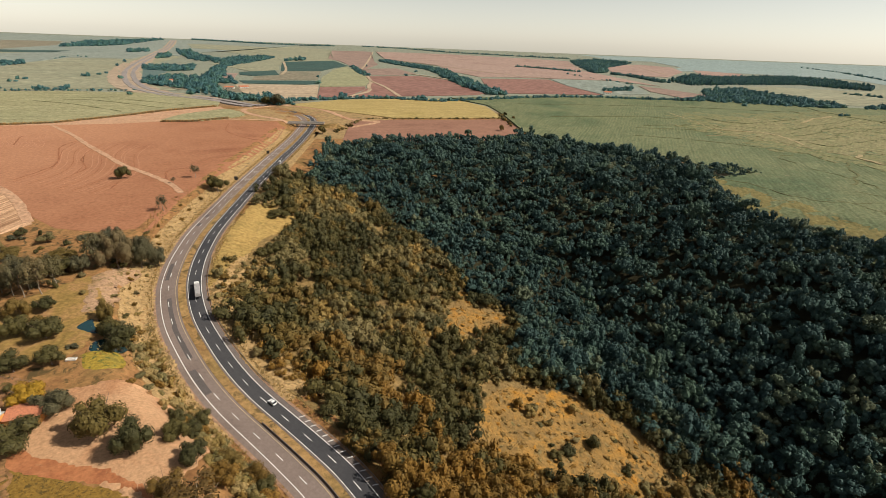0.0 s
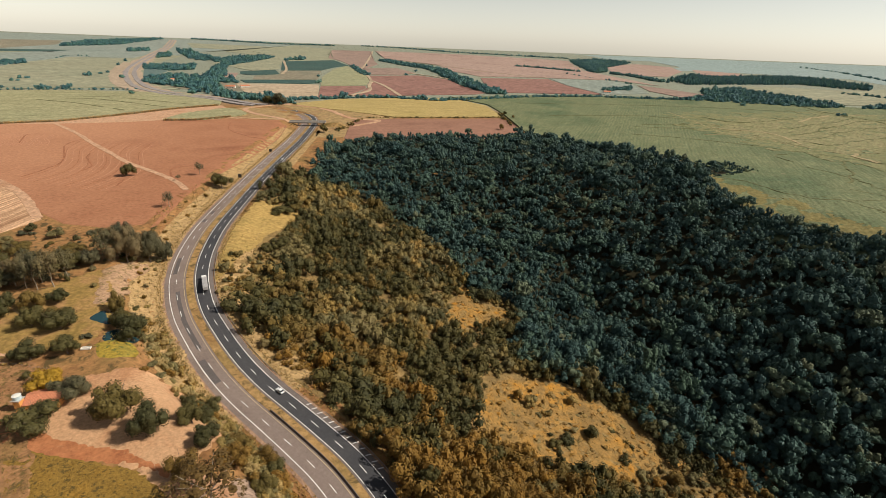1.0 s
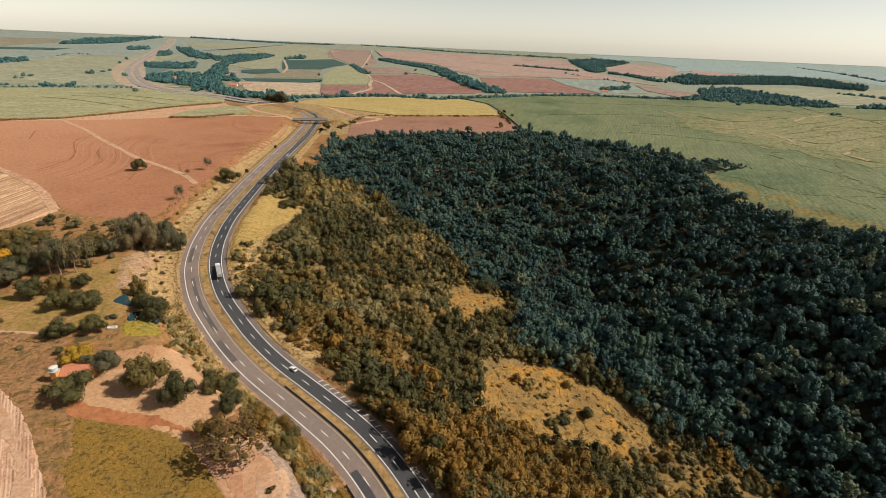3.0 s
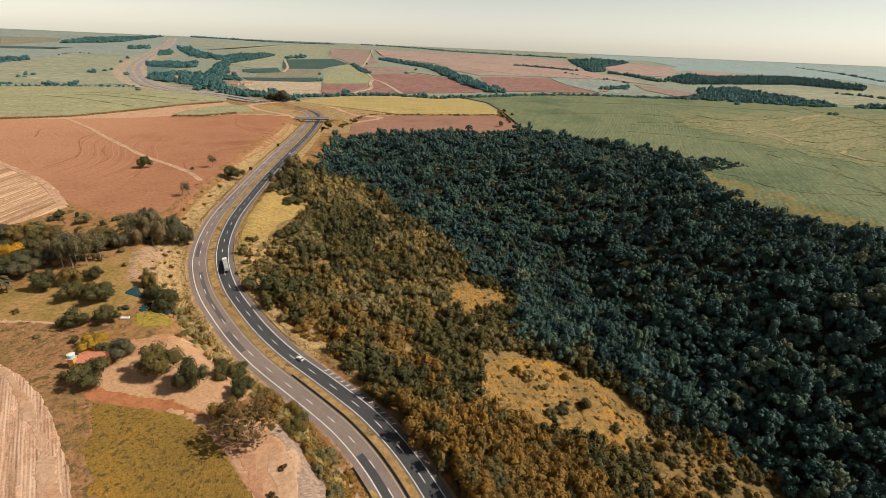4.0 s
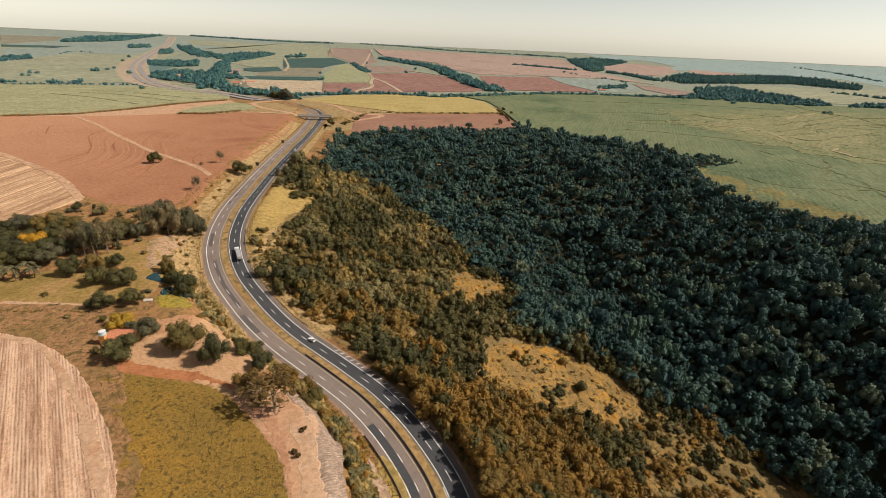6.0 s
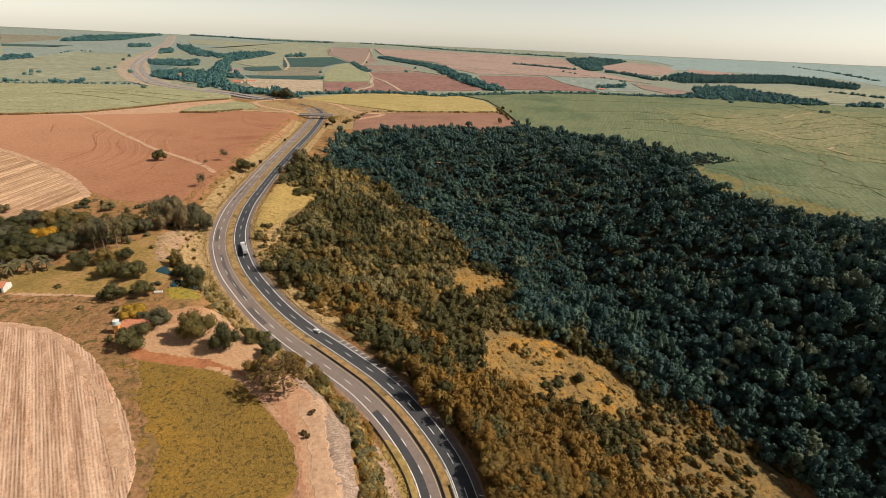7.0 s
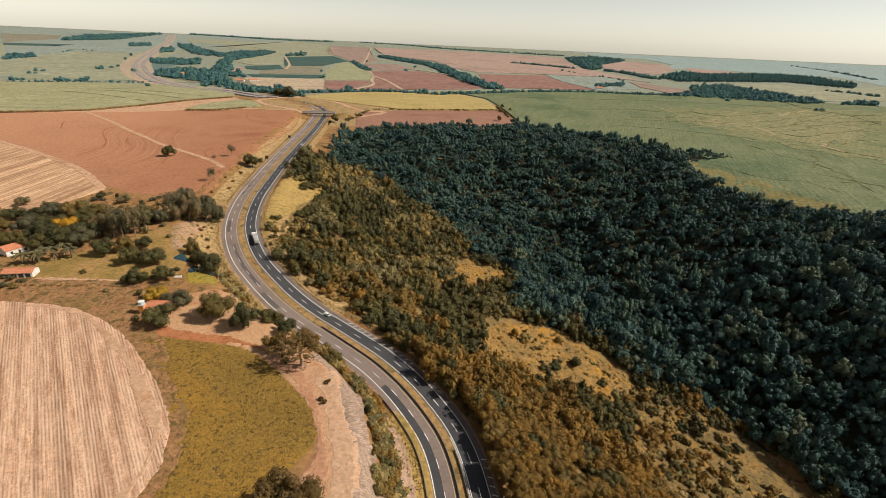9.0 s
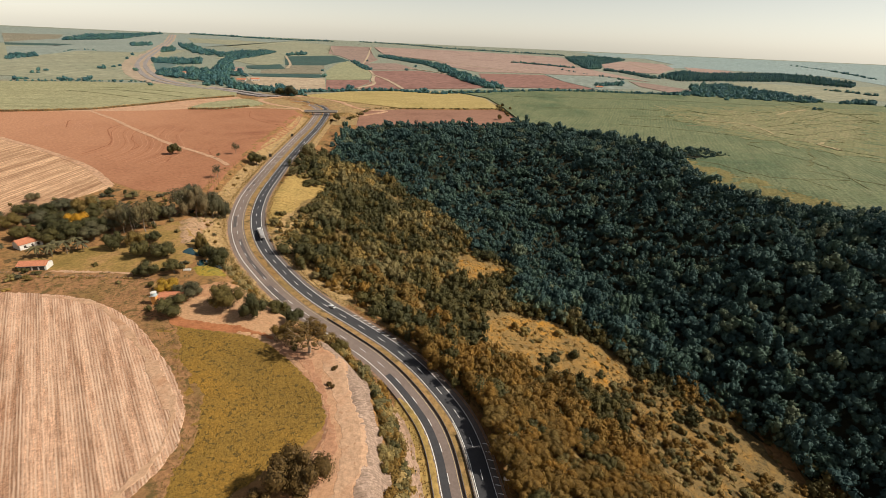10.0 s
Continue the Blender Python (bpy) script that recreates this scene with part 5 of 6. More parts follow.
for pts in ([(539, 761), (620, 767), (714, 836), (799, 896), (880, 915)], [(561, 744), (603, 722), (681, 769), (788, 835)], [(866, 1204), (848, 1072), (852, 968), (850, 880)], [(498, 940), (547, 891), (688, 958)], [(444, 567), (450, 516), (441, 451), (433, 398)],
            [(290, 517), (333, 476), (366, 441), (439, 432)], [(477, 650), (446, 596)], [(369, 441), (381, 424), (395, 393)], [(620, 860), (720, 920), (840, 1000)], [(580, 800), (680, 850), (800, 940), (930, 990)]):
    lane("cane_row_gap", pts, 1.5, 2.6 if pts[0][1] > 700 else 2.05, M["furrow"], "terrace line in the sugar cane, row gap shadow in its dark colour", wander=3)
for pts in ([(-195, 1080), (-172, 1200), (-190, 1330), (-205, 1480), (-245, 1680)], [(-205, 1480), (-150, 1330), (-88, 1100)], [(-310, 1960), (-365, 2500), (-540, 4030)], [(-330, 3050), (0, 2480), (230, 2060), (395, 1885)], [(-125, 1870), (-40, 1760), (30, 1640)], [(700, 2590), (760, 2900), (700, 2960)], [(1270, 3550), (1180, 3000), (1090, 2500)], [(-500, 1600), (-560, 1850), (-720, 2350)]):
    lane("far_track", pts, 9, 1.9, M["tan_far"], "pale dirt track between far fields")
M["far_asphalt"] = soil("far_grey_asphalt", [(0.25, 0.22, 0.20), (0.29, 0.25, 0.23)], 0.2, 0.02)
FAR_ROAD = [(-320, 885), (-353, 893), (-415, 938), (-499, 978), (-559, 1009), (-652, 1098), (-764, 1255), (-919, 1513), (-1089, 1853), (-1314, 2344), (-1691, 3170), (-2037, 3923), (-2382, 4657)]
M["far_verge"] = soil("far_bare_verge", [(0.33, 0.25, 0.17), (0.38, 0.285, 0.20), (0.30, 0.235, 0.15)], 0.1, 0.01)
for o in (-9, 9):
    lane("far_road", [(x + o, y + o * 0.6) for x, y in FAR_ROAD], 12, 2.0, M["far_asphalt"], "far stretch of the dual highway", "road")
lane("road_embankment", FAR_ROAD[2:], 56, 1.4, M["far_verge"], "bare tan verge along the far highway", "verge")
lane("road_embankment", [(x - 52, y + 14) for x, y in FAR_ROAD[4:9]], 22, 1.45, M["far_verge"], "bare tan track beside the far highway", "verge")

# ---- cutting and verges ----
M["cut"] = soil("eroded_cut_earth", [(0.30, 0.205, 0.145), (0.36, 0.25, 0.185), (0.25, 0.165, 0.115)], 0.6, 0.08, None, (62, 0.9, (0.20, 0.14, 0.10), 0.8), bump=1.0)
parcel("cut_bank", [(-58, 95), (-51, 87.5), (-45.5, 78), (-42.5, 67), (-38.5, 57), (-35.5, 47), (-32.5, 37), (-31.5, 20), (-31.5, 0), (-21, 0), (-22, 20), (-24, 36), (-28, 46), (-33, 59), (-36, 72), (-42, 87), (-52, 101)], 2.0, 0.30, M["cut"], "eroded striped earth bank of the road cutting", "bank", ragged=0.4, rough=0.15)
parcel("west_verge", [(-2, 0), (-6, 40), (-9, 60), (-14.5, 78), (-21, 90), (-25, 90), (-18, 70), (-12, 40), (-9, 0)], 2.5, 0.22, M["pasture"], "strip of mown golden grass beside the carriageway", "verge", ragged=0.3)
parcel("fallow_strip", [(-330, 136), (-230, 133), (-175, 131), (-150, 123), (-138, 128), (-150, 140), (-180, 142), (-225, 142), (-330, 150)], 4, 0.2, M["verge"], "weedy brown fallow strip", "field", ragged=0.8)

def verge_strip(name, lo, hi, y0, y1, mat, label):
    u = np.linspace(s_at(y0), s_at(y1), 24)
    a, b = along(u, lo), along(u, hi)
    ring = list(zip(a[0], a[1])) + list(zip(b[0][::-1], b[1][::-1]))
    return parcel(name, ring if lo > hi else ring[::-1], 3, 0.2, mat, label, "verge", soft=False, ragged=0.35)


M["bank_earth"] = soil("pinkish_bank_earth", [(0.30, 0.19, 0.125), (0.37, 0.245, 0.17), (0.25, 0.155, 0.09)], 0.6, 0.08, (0.20, 0.135, 0.06), speck_lo=0.58)
verge_strip("cut_foot", -18.5, -27, 10, 112, M["bank_earth"], "bare pinkish foot of the road cutting")
verge_strip("east_verge", 13.4, 30, 152, 330, M["straw"], "verge of tall golden grass outside the bend")
verge_strip("west_verge", -14.0, -27, 150, 420, M["straw"], "sunlit golden grass verge on the inside of the bend")
verge_strip("east_verge", 13.4, 22, 372, 690, M["straw"], "mown golden verge along the straight")
verge_strip("west_verge", -14.0, -30, 420, 690, M["straw"], "mown golden verge along the straight")
M["contour"] = soil("contour_furrow", [(0.26, 0.10, 0.05), (0.31, 0.13, 0.065)], 0.4, 0.05)
for pts in ([(-354, 393), (-354, 421), (-363, 452), (-404, 514), (-410, 551)], [(-320, 417), (-325, 437), (-348, 466), (-356, 483)], [(-455, 518), (-477, 552), (-483, 568)], [(-224, 391), (-240, 416), (-249, 439), (-236, 449)], [(-264, 377), (-270, 397)], [(-300, 700), (-280, 640), (-240, 600), (-215, 590)]):
    lane("contour_furrow", pts, 1.5, 0.27, M["contour"], "dark curved contour furrow in the red earth", "furrow", wander=0.3)
M["ridge_soil"] = soil("pale_furrow_ridge", [(0.40, 0.19, 0.106), (0.45, 0.225, 0.13)], 0.5, 0.06)
for k in range(15):      # winding plough ridges, side by side
    x, y = -470 + 3.4 * k, 503 + 0.8 * k
    lane("plough_ridge", [(x, y), (x - 9, y + 17), (x - 24, y + 32), (x - 30, y + 50), (x - 42, y + 62)], 0.9, 0.26, M["ridge_soil"], "pale winding plough ridge in the red earth", "furrow", wander=0.25)
for k in range(17):
    o = 5.2 * k + rng.uniform(-1, 1)
    lane("plough_ridge", [(-350 + o, 385 - 0.28 * o), (-349 + o, 418 - 0.22 * o), (-362 + o, 452 - 0.15 * o), (-392 + o, 500 - 0.1 * o), (-405 + o, 540)], 0.55, 0.255, M["contour"] if k % 3 == 0 else M["ridge_soil"], "pale winding plough ridge in the red earth", "furrow", wander=0.25)
parcel("cane_island", [(-390, 693), (-395, 746), (-377, 797), (-355, 828), (-306, 779), (-318, 741), (-351, 704)], 6, 1.5, M["cane_left"], "leftover strip of pale green sugar cane", ragged=1.5, rough=0.3)
g = []
for line in ([(-1400, 330), (-900, 492), (-560, 625), (-510, 655), (-473, 714), (-434, 797), (-385, 861)], [(-390, 692), (-350, 703), (-317, 740)]):
    p = np.array(line, float)
    run = np.r_[0, np.cumsum(np.linalg.norm(np.diff(p, axis=0), axis=1))]
    u = rng.uniform(0, run[-1], int(run[-1] * 1.6))
    g.append(np.c_[np.interp(u, run, p[:, 0]), np.interp(u, run, p[:, 1])] + rng.normal(0, 0.9, (len(u), 2)))
M["stalks"] = foliage("dry_cane_stalks", (0.26, 0.19, 0.09), (0.46, 0.34, 0.18))
tufts("cane_stalks", np.vstack(g), 2.6, M["stalks"], "ragged edge of tall dry cane stalks")

# ---- weedy fallow and roadside thickets ----
M["fallow"] = soil("weedy_fallow", [(0.24, 0.115, 0.05), (0.30, 0.155, 0.07), (0.20, 0.12, 0.042)], 0.6, 0.05, (0.13, 0.085, 0.03), bump=1.0, speck_lo=0.53)
parcel("weedy_fallow", [(-260, 146), (-198, 150), (-157, 147), (-145, 130), (-126, 107), (-117, 96), (-108, 80.5), (-96, 64.5), (-88.5, 51.5), (-84.5, 40), (-83.5, 22), (-76, 4), (-97, 4), (-91.5, 22), (-90, 41), (-94.5, 53), (-103.5, 66), (-119, 84), (-137, 102), (-159, 117.5), (-180, 125), (-215, 129), (-260, 132)], 3, 0.37, M["fallow"], "brown weedy fallow round the edge of the stubble", "field", ragged=0.7, rough=0.03)
g = scatter(rng, [(-240, 146), (-198, 150), (-157, 147), (-145, 130), (-127, 108), (-116, 97), (-107, 81), (-95, 65), (-87, 52), (-83, 40), (-82, 22), (-91, 22), (-90, 41), (-94.5, 53), (-103.5, 66), (-119, 84), (-137, 102), (-159, 118), (-180, 127), (-240, 133)], 1.7)
M["weed_blades"] = foliage("weed_leaves", (0.16, 0.098, 0.035), (0.28, 0.175, 0.065), (0.15, 0.13, 0.04), 0.65)
tufts("weeds", g[rng.random(len(g)) < 0.6], 0.55, M["weed_blades"], "brown and olive weeds on the fallow")
u = rng.uniform(0, 1, 90)
tufts("weeds", np.c_[-230 + 75 * u, 141.5 + 3 * u + rng.normal(0, 0.35, 90)], 0.9, M["straw_blades"], "row of straw coloured weeds along the fallow")
g = np.vstack([scatter(rng, [(-138, 188), (-140, 202), (-134, 204), (-116, 188), (-113, 181), (-129, 175)], 1.1), scatter(rng, [(-118, 176), (-112, 179), (-97, 166), (-94, 156), (-105, 160)], 1.2)])
d_, _ = road_offset(g[:, 0], g[:, 1])
tufts("tall_straw", g[d_ < -15], 0.8, M["straw_leaves"], "stand of tall pale straw grass beside the highway")
for k in range(96):
    east = k < 58
    y = rng.uniform(152, 268) if east else rng.uniform(118, 262)
    o = rng.uniform(17.5, 32) if east else -rng.uniform(17, 27)
    x, y, _ = along(s_at(y), o)
    tall = k % 6 == 0
    tree("broad" if tall else "bush", ("straw_leaves", "olive_leaves", "straw_leaves", "dry_leaves", "green_leaves")[k % 5], float(x), float(y), rng.uniform(5, 8) if tall else rng.uniform(2, 5), rng.uniform(3.5, 5.5) if tall else rng.uniform(1.2, 3),
         "straw and olive coloured shrub on the road verge", "tree" if tall else "bush", "verge shrubs")
for y, o, w, h, lv in [(158, -19, 12, 8, "green_leaves"), (150, -20, 8, 5.5, "olive_leaves"), (134, -21, 11, 8, "dry_leaves"), (124, -23, 9, 7, "dry_leaves"), (112, -22, 10, 8, "olive_leaves"), (104, -21, 9, 7, "dry_leaves"), (98, -23, 8, 6, "dry_leaves"), (141, -23, 8, 6, "olive_leaves")]:
    x, y, _ = along(s_at(y), o)
    tree("broad", lv, float(x), float(y), w, h, "bushy dry season tree between the yard and the highway", group="roadside trees")

# ---- barriers ----
def barrier(name, offset, s0, s1, label):
    """A low concrete wall with sloping sides, in cast lengths."""
    top = tagged(new(name), label, "barrier", "crash barriers")
    for s_ in np.arange(s0, s1, 6.0):
        n, rows = 3, []
        u = np.linspace(s_, min(s1, s_ + 5.9), n)
        for o, dz in ((-0.34, -0.1), (-0.30, 0.12), (-0.13, 0.42), (-0.11, 0.92), (0.11, 0.92), (0.13, 0.42), (0.30, 0.12), (0.34, -0.1)):
            x, y, z = along(u, offset + o)
            rows.append(np.c_[x, y, z + 0.05 + dz])
        v = np.stack(rows, 1).reshape(-1, 3)
        k = np.arange(n - 1)[:, None] * 8
        q = np.concatenate([np.c_[k + a + 8, k + a + 9, k + a + 1, k + a] for a in range(7)])
        caps = [(0, 1, 6, 7), (1, 2, 5, 6), (2, 3, 4, 5)]
        caps += [tuple(i + 8 * (n - 1) for i in c[::-1]) for c in caps]
        part("barrier_segment", raw_mesh("barrier_segment", v, np.vstack([q, caps])), M["dark_concrete"], top)
    return top


def guardrail(name, offset, s0, s1, label):
    top = tagged(new(name), label, "guardrail", "guardrails")
    u = np.arange(s0, s1, 2.0)
    rows = []
    for o, dz in ((0.0, 0.42), (0.07, 0.50), (0.0, 0.60), (0.07, 0.70), (0.0, 0.78), (-0.05, 0.78), (-0.05, 0.42)):
        x, y, z = along(u, offset + o)
        rows.append(np.c_[x, y, z + dz])
    v = np.stack(rows, 1).reshape(-1, 3)
    k = np.arange(len(u) - 1)[:, None] * 7
    q = np.concatenate([np.c_[k + a, k + (a + 1) % 7, k + (a + 1) % 7 + 7, k + a + 7] for a in range(7)])
    part("beam", raw_mesh("beam", v, q), M["rail"], top)
    bm = box(bmesh.new(), (0.14, 0.16, 1.1), (0, 0, 0.3))
    me = mesh_of("post", bm)
    for s_ in np.arange(s0, s1, 4.0):
        x, y, z = along(s_, offset - 0.14)
        part("post", me, M["rail"], top, m=pose(x, y, z))
    return top


# barrier colour darkened to stand in for the shadow line beside it
M["dark_concrete"] = plain("shadow_dark_concrete", (0.13, 0.11, 0.10), 0.9, 0, 0.4, 1.2)
barrier("crash_barrier", -1.55, s_at(-40), s_at(150), "concrete crash barrier along the median, its shadow kept in the dark colour")
barrier("crash_barrier", 1.5, s_at(-40), s_at(74), "short dark concrete crash barrier along the median")
barrier("crash_barrier", -13.1, s_at(-40), s_at(110), "dark concrete crash barrier at the foot of the cutting")
guardrail("guardrail", 12.9, s_at(-40), s_at(140), "galvanised steel guardrail beside the wooded slope")
guardrail("guardrail", 12.9, s_at(160), s_at(268), "dull steel guardrail round the outside of the bend")
ribbon("drain_kerb", 2.0, 2.5, s_at(20), s_at(80), 0.2, 0.3, M["concrete"], median, "pale concrete kerb")

# hatched paint on the widened shoulder
for s0, s1 in ((s_at(117), s_at(146)), (s_at(44), s_at(72))):
    for s_ in np.arange(s0, s1, 3.6):
        x0, y0, z0 = along(s_, 9.9)
        x1, y1, z1 = along(s_ - 1.2, 12.3)
        d = Vector((x1 - x0, y1 - y0, 0))
        c = Vector(((x0 + x1) / 2, (y0 + y1) / 2, (z0 + z1) / 2 + 0.068))
        part("hatch_bar", box(bmesh.new(), (d.length, 0.42, 0.02), (0, 0, 0)), M["white_line"], road_east, m=Matrix.Translation(c) @ pose(0, 0, 0, 0, 0, math.degrees(math.atan2(d.y, d.x))))

# ---- overpass ----
def overpass(x, y, z, heading):
    top = tagged(new("overpass"), "concrete road overpass crossing the dual highway", "bridge")
    top.matrix_basis = pose(x, y, z, 0, 0, heading)
    part("deck", box(bmesh.new(), (52, 9.5, 1.1), (0, 0, 5.9), 0.1), M["concrete"], top)
    part("road_surface", box(bmesh.new(), (52, 8.2, 0.08), (0, 0, 6.49)), M["asphalt"], top)
    for sy in (-4.5, 4.5):
        part("parapet", box(bmesh.new(), (52, 0.35, 0.9), (0, sy, 6.9), 0.05), M["concrete"], top)
        # girders take the dark concrete in place of the deck's underside shadow
        part("girder", box(bmesh.new(), (50, 0.6, 1.2), (0, sy * 0.75, 4.75)), M["dark_concrete"], top)
    for px in (-13.5, 0, 13.5):
        part("pier_cap", box(bmesh.new(), (1.2, 8.6, 0.7), (px, 0, 3.8), 0.08), M["concrete"], top)
        for py in (-2.6, 2.6):
            part("pier", tube(bmesh.new(), (px, py, -1), (px, py, 3.5), 0.5, 0.5, 12), M["concrete"], top)
    for sx in (-1, 1):
        bm = bmesh.new()
        vs = [bm.verts.new(v) for v in ((sx * 15, -7, -1), (sx * 15, 7, -1), (sx * 24, 5, 4.1), (sx * 24, -5, 4.1), (sx * 34, -16, -2), (sx * 34, 16, -2), (sx * 44, 6, 5.6), (sx * 44, -6, 5.6), (sx * 60, -10, -1), (sx * 60, 10, -1))]
        for f in ((0, 1, 2, 3), (1, 5, 6, 2), (0, 3, 7, 4), (3, 2, 6, 7), (6, 5, 9), (7, 8, 4), (7, 6, 9, 8)):
            bm.faces.new([vs[i] for i in f])
        bmesh.ops.recalc_face_normals(bm, faces=bm.faces)
        part("abutment_slope", bm, M["verge"], top, "dry grass abutment slope")
    return top


overpass(-197.5, 728, -6.0, 8)

# ---- farm buildings ----
M["roof_tile"] = plain("terracotta_tiles", (0.46, 0.17, 0.085), 0.85, 0, 0.35, 1.4)
M["white_wall"] = plain("whitewashed_wall", (0.66, 0.62, 0.55), 0.85, 0, 0.15, 0.8)
M["orange_wall"] = plain("orange_painted_wall", (0.66, 0.30, 0.08), 0.8, 0, 0.2, 0.8)
M["dark_opening"] = plain("dark_shuttered_opening", (0.04, 0.035, 0.03), 0.5)
M["tank"] = plain("pale_blue_plastic", (0.50, 0.60, 0.62), 0.5, 0, 0.1)
M["timber"] = plain("grey_timber", (0.22, 0.16, 0.11), 0.9, 0, 0.35, 3)


def house(x, y, heading, length, width, eaves, rise, wall_mat, label, openings, name="farmhouse"):
    top = tagged(new(name), label, "house")
    top.matrix_basis = pose(x, y, on_ground(x, y), 0, 0, heading)
    t = 0.2
    for sy in (-1, 1):
        part("wall", box(bmesh.new(), (length, t, eaves + 0.5), (0, sy * (width / 2 - t / 2), eaves / 2 - 0.25)), wall_mat, top)
    for sx in (-1, 1):
        bm = bmesh.new()
        prof = [(-width / 2 + t, -0.5), (width / 2 - t, -0.5), (width / 2 - t, eaves), (0, eaves + rise * (1 - 2 * t / width)), (-width / 2 + t, eaves)]
        a = [bm.verts.new((sx * length / 2, py, pz)) for py, pz in prof]
        b = [bm.verts.new((sx * (length / 2 - t), py, pz)) for py, pz in prof]
        bm.faces.new(a), bm.faces.new(b[::-1])
        for i in range(5):
            bm.faces.new((a[i], a[(i + 1) % 5], b[(i + 1) % 5], b[i]))
        bmesh.ops.recalc_face_normals(bm, faces=bm.faces)
        part("gable_wall", bm, wall_mat, top)
    slope = math.hypot(width / 2 + 0.5, rise + 0.15)
    pitch = math.degrees(math.atan2(rise, width / 2))
    for sy in (-1, 1):
        n = int((length + 0.9) / 0.22)
        bm = bmesh.new()
        rows = []
        for zz in (0.0, -0.07):
            for v_ in (-slope / 2, slope / 2):
                rows.append([bm.verts.new((-(length + 0.9) / 2 + 0.22 * i, v_, zz + 0.07 * (i % 2))) for i in range(n + 1)])
        for i in range(n):                               # a run of tile waves
            bm.faces.new((rows[0][i], rows[0][i + 1], rows[1][i + 1], rows[1][i]))
            bm.faces.new((rows[2][i], rows[3][i], rows[3][i + 1], rows[2][i + 1]))
            bm.faces.new((rows[0][i], rows[2][i], rows[2][i + 1], rows[0][i + 1]))
            bm.faces.new((rows[1][i], rows[1][i + 1], rows[3][i + 1], rows[3][i]))
        roof = part("roof_side", bm, M["roof_tile"], top, m=pose(0, sy * (width / 4 + 0.18), eaves + rise / 2 + 0.05, -sy * pitch, 0, 0))
    part("ridge", tube(bmesh.new(), (-length / 2 - 0.45, 0, eaves + rise + 0.12), (length / 2 + 0.45, 0, eaves + rise + 0.12), 0.16, 0.16, 8), M["roof_tile"], top)
    for ox, ow, oh, oz, kind in openings:
        o = part(kind, box(bmesh.new(), (ow, 0.08, oh), (ox, -width / 2 - 0.02, oz + oh / 2)), M["dark_opening"], top)
        part("frame", box(bmesh.new(), (ow + 0.3, 0.06, 0.14), (ox, -width / 2 - 0.05, oz + oh + 0.07)), M["timber"], o)
    return top


house(-133, 125, 12, 10, 7.5, 2.9, 1.5, M["orange_wall"], "small orange farmhouse with terracotta roof among trees", [(-3, 1.2, 1.2, 0.9, "window"), (0, 0.9, 2.1, 0.0, "door"), (3, 1.2, 1.2, 0.9, "window")])
house(-217.5, 153, 11, 13, 6.5, 2.9, 1.3, M["white_wall"], "long white farm shed with red tiled roof", [(-4.6, 2.2, 1.9, 0.3, "opening"), (-1.5, 2.2, 1.9, 0.3, "opening"), (1.5, 2.2, 1.9, 0.3, "opening"), (4.5, 2.2, 1.9, 0.3, "opening")], "farm_shed")
house(-242, 180, 62, 11, 8, 3.2, 1.9, M["white_wall"], "white farmhouse with red tiled gable roof", [(-3, 1.2, 1.3, 0.9, "window"), (0.5, 1.0, 2.1, 0.0, "door"), (3.4, 1.2, 1.3, 0.9, "window")])
house(-254, 199, 20, 9, 7, 3.0, 1.6, M["white_wall"], "farm outbuilding with red tiled roof behind trees", [(0, 2.2, 2.2, 0.0, "door")], "outbuilding")

tower = tagged(new("water_tower"), "orange brick water tower with pale blue tank", "water tank")
tower.matrix_basis = pose(-139, 121, on_ground(-139, 121))
part("tower", box(bmesh.new(), (2.2, 2.2, 4.9), (0, 0, 2.2), 0.05), M["orange_wall"], tower)
part("slab", box(bmesh.new(), (2.9, 2.9, 0.2), (0, 0, 4.75), 0.03), M["concrete"], tower)
tank = part("tank", tube(bmesh.new(), (0, 0, 4.85), (0, 0, 6.35), 1.15, 1.3, 18), M["tank"], tower)
part("lid", tube(bmesh.new(), (0, 0, 6.36), (0, 0, 6.62), 1.36, 0.5, 18), M["white_wall"], tank, "white domed lid")

# pond and its margins
m, nt, bsdf = material("pond_water")
bsdf.inputs["Base Color"].default_value = (0.008, 0.040, 0.046, 1)
bsdf.inputs["Roughness"].default_value = 0.06
bumped(nt, bsdf, noise_of(nt, coords(nt), 2.5, 3, 0.6), 0.15, 0.05)
M["water"] = m
M["algae"] = soil("yellow_green_marsh_grass", [(0.24, 0.18, 0.03), (0.32, 0.22, 0.035), (0.18, 0.15, 0.035)], 0.7, 0.1, (0.10, 0.11, 0.03))
parcel("pond", [(-148 + 6.5 * math.cos(a / 5 * math.pi), 180.5 + 4.8 * math.sin(a / 5 * math.pi) + 0.8 * math.sin(a * 2.1)) for a in range(10)], 2, 0.2, M["water"], "small dark teal farm pond", "pond")
parcel("pond", [(-135 + 4.6 * math.cos(a / 5 * math.pi), 167.5 + 4.6 * math.sin(a / 5 * math.pi) + 0.6 * math.sin(a * 1.7)) for a in range(10)], 2, 0.2, M["water"], "small dark teal pool below the pond", "pond")
parcel("marsh_patch", [(-139, 160), (-134, 162.5), (-128, 163), (-123, 158), (-126, 153), (-134, 153)], 2, 0.24, M["algae"], "bright yellow green marsh grass beside the pool", "grass", ragged=0.5)
trough = tagged(new("trough"), "white cattle trough on the grass", "trough")
trough.matrix_basis = pose(-141, 156, on_ground(-141, 156) + 0.15, 0, 0, 12)
bm = box(bmesh.new(), (3.6, 1.5, 0.12), (0, 0, 0.1))
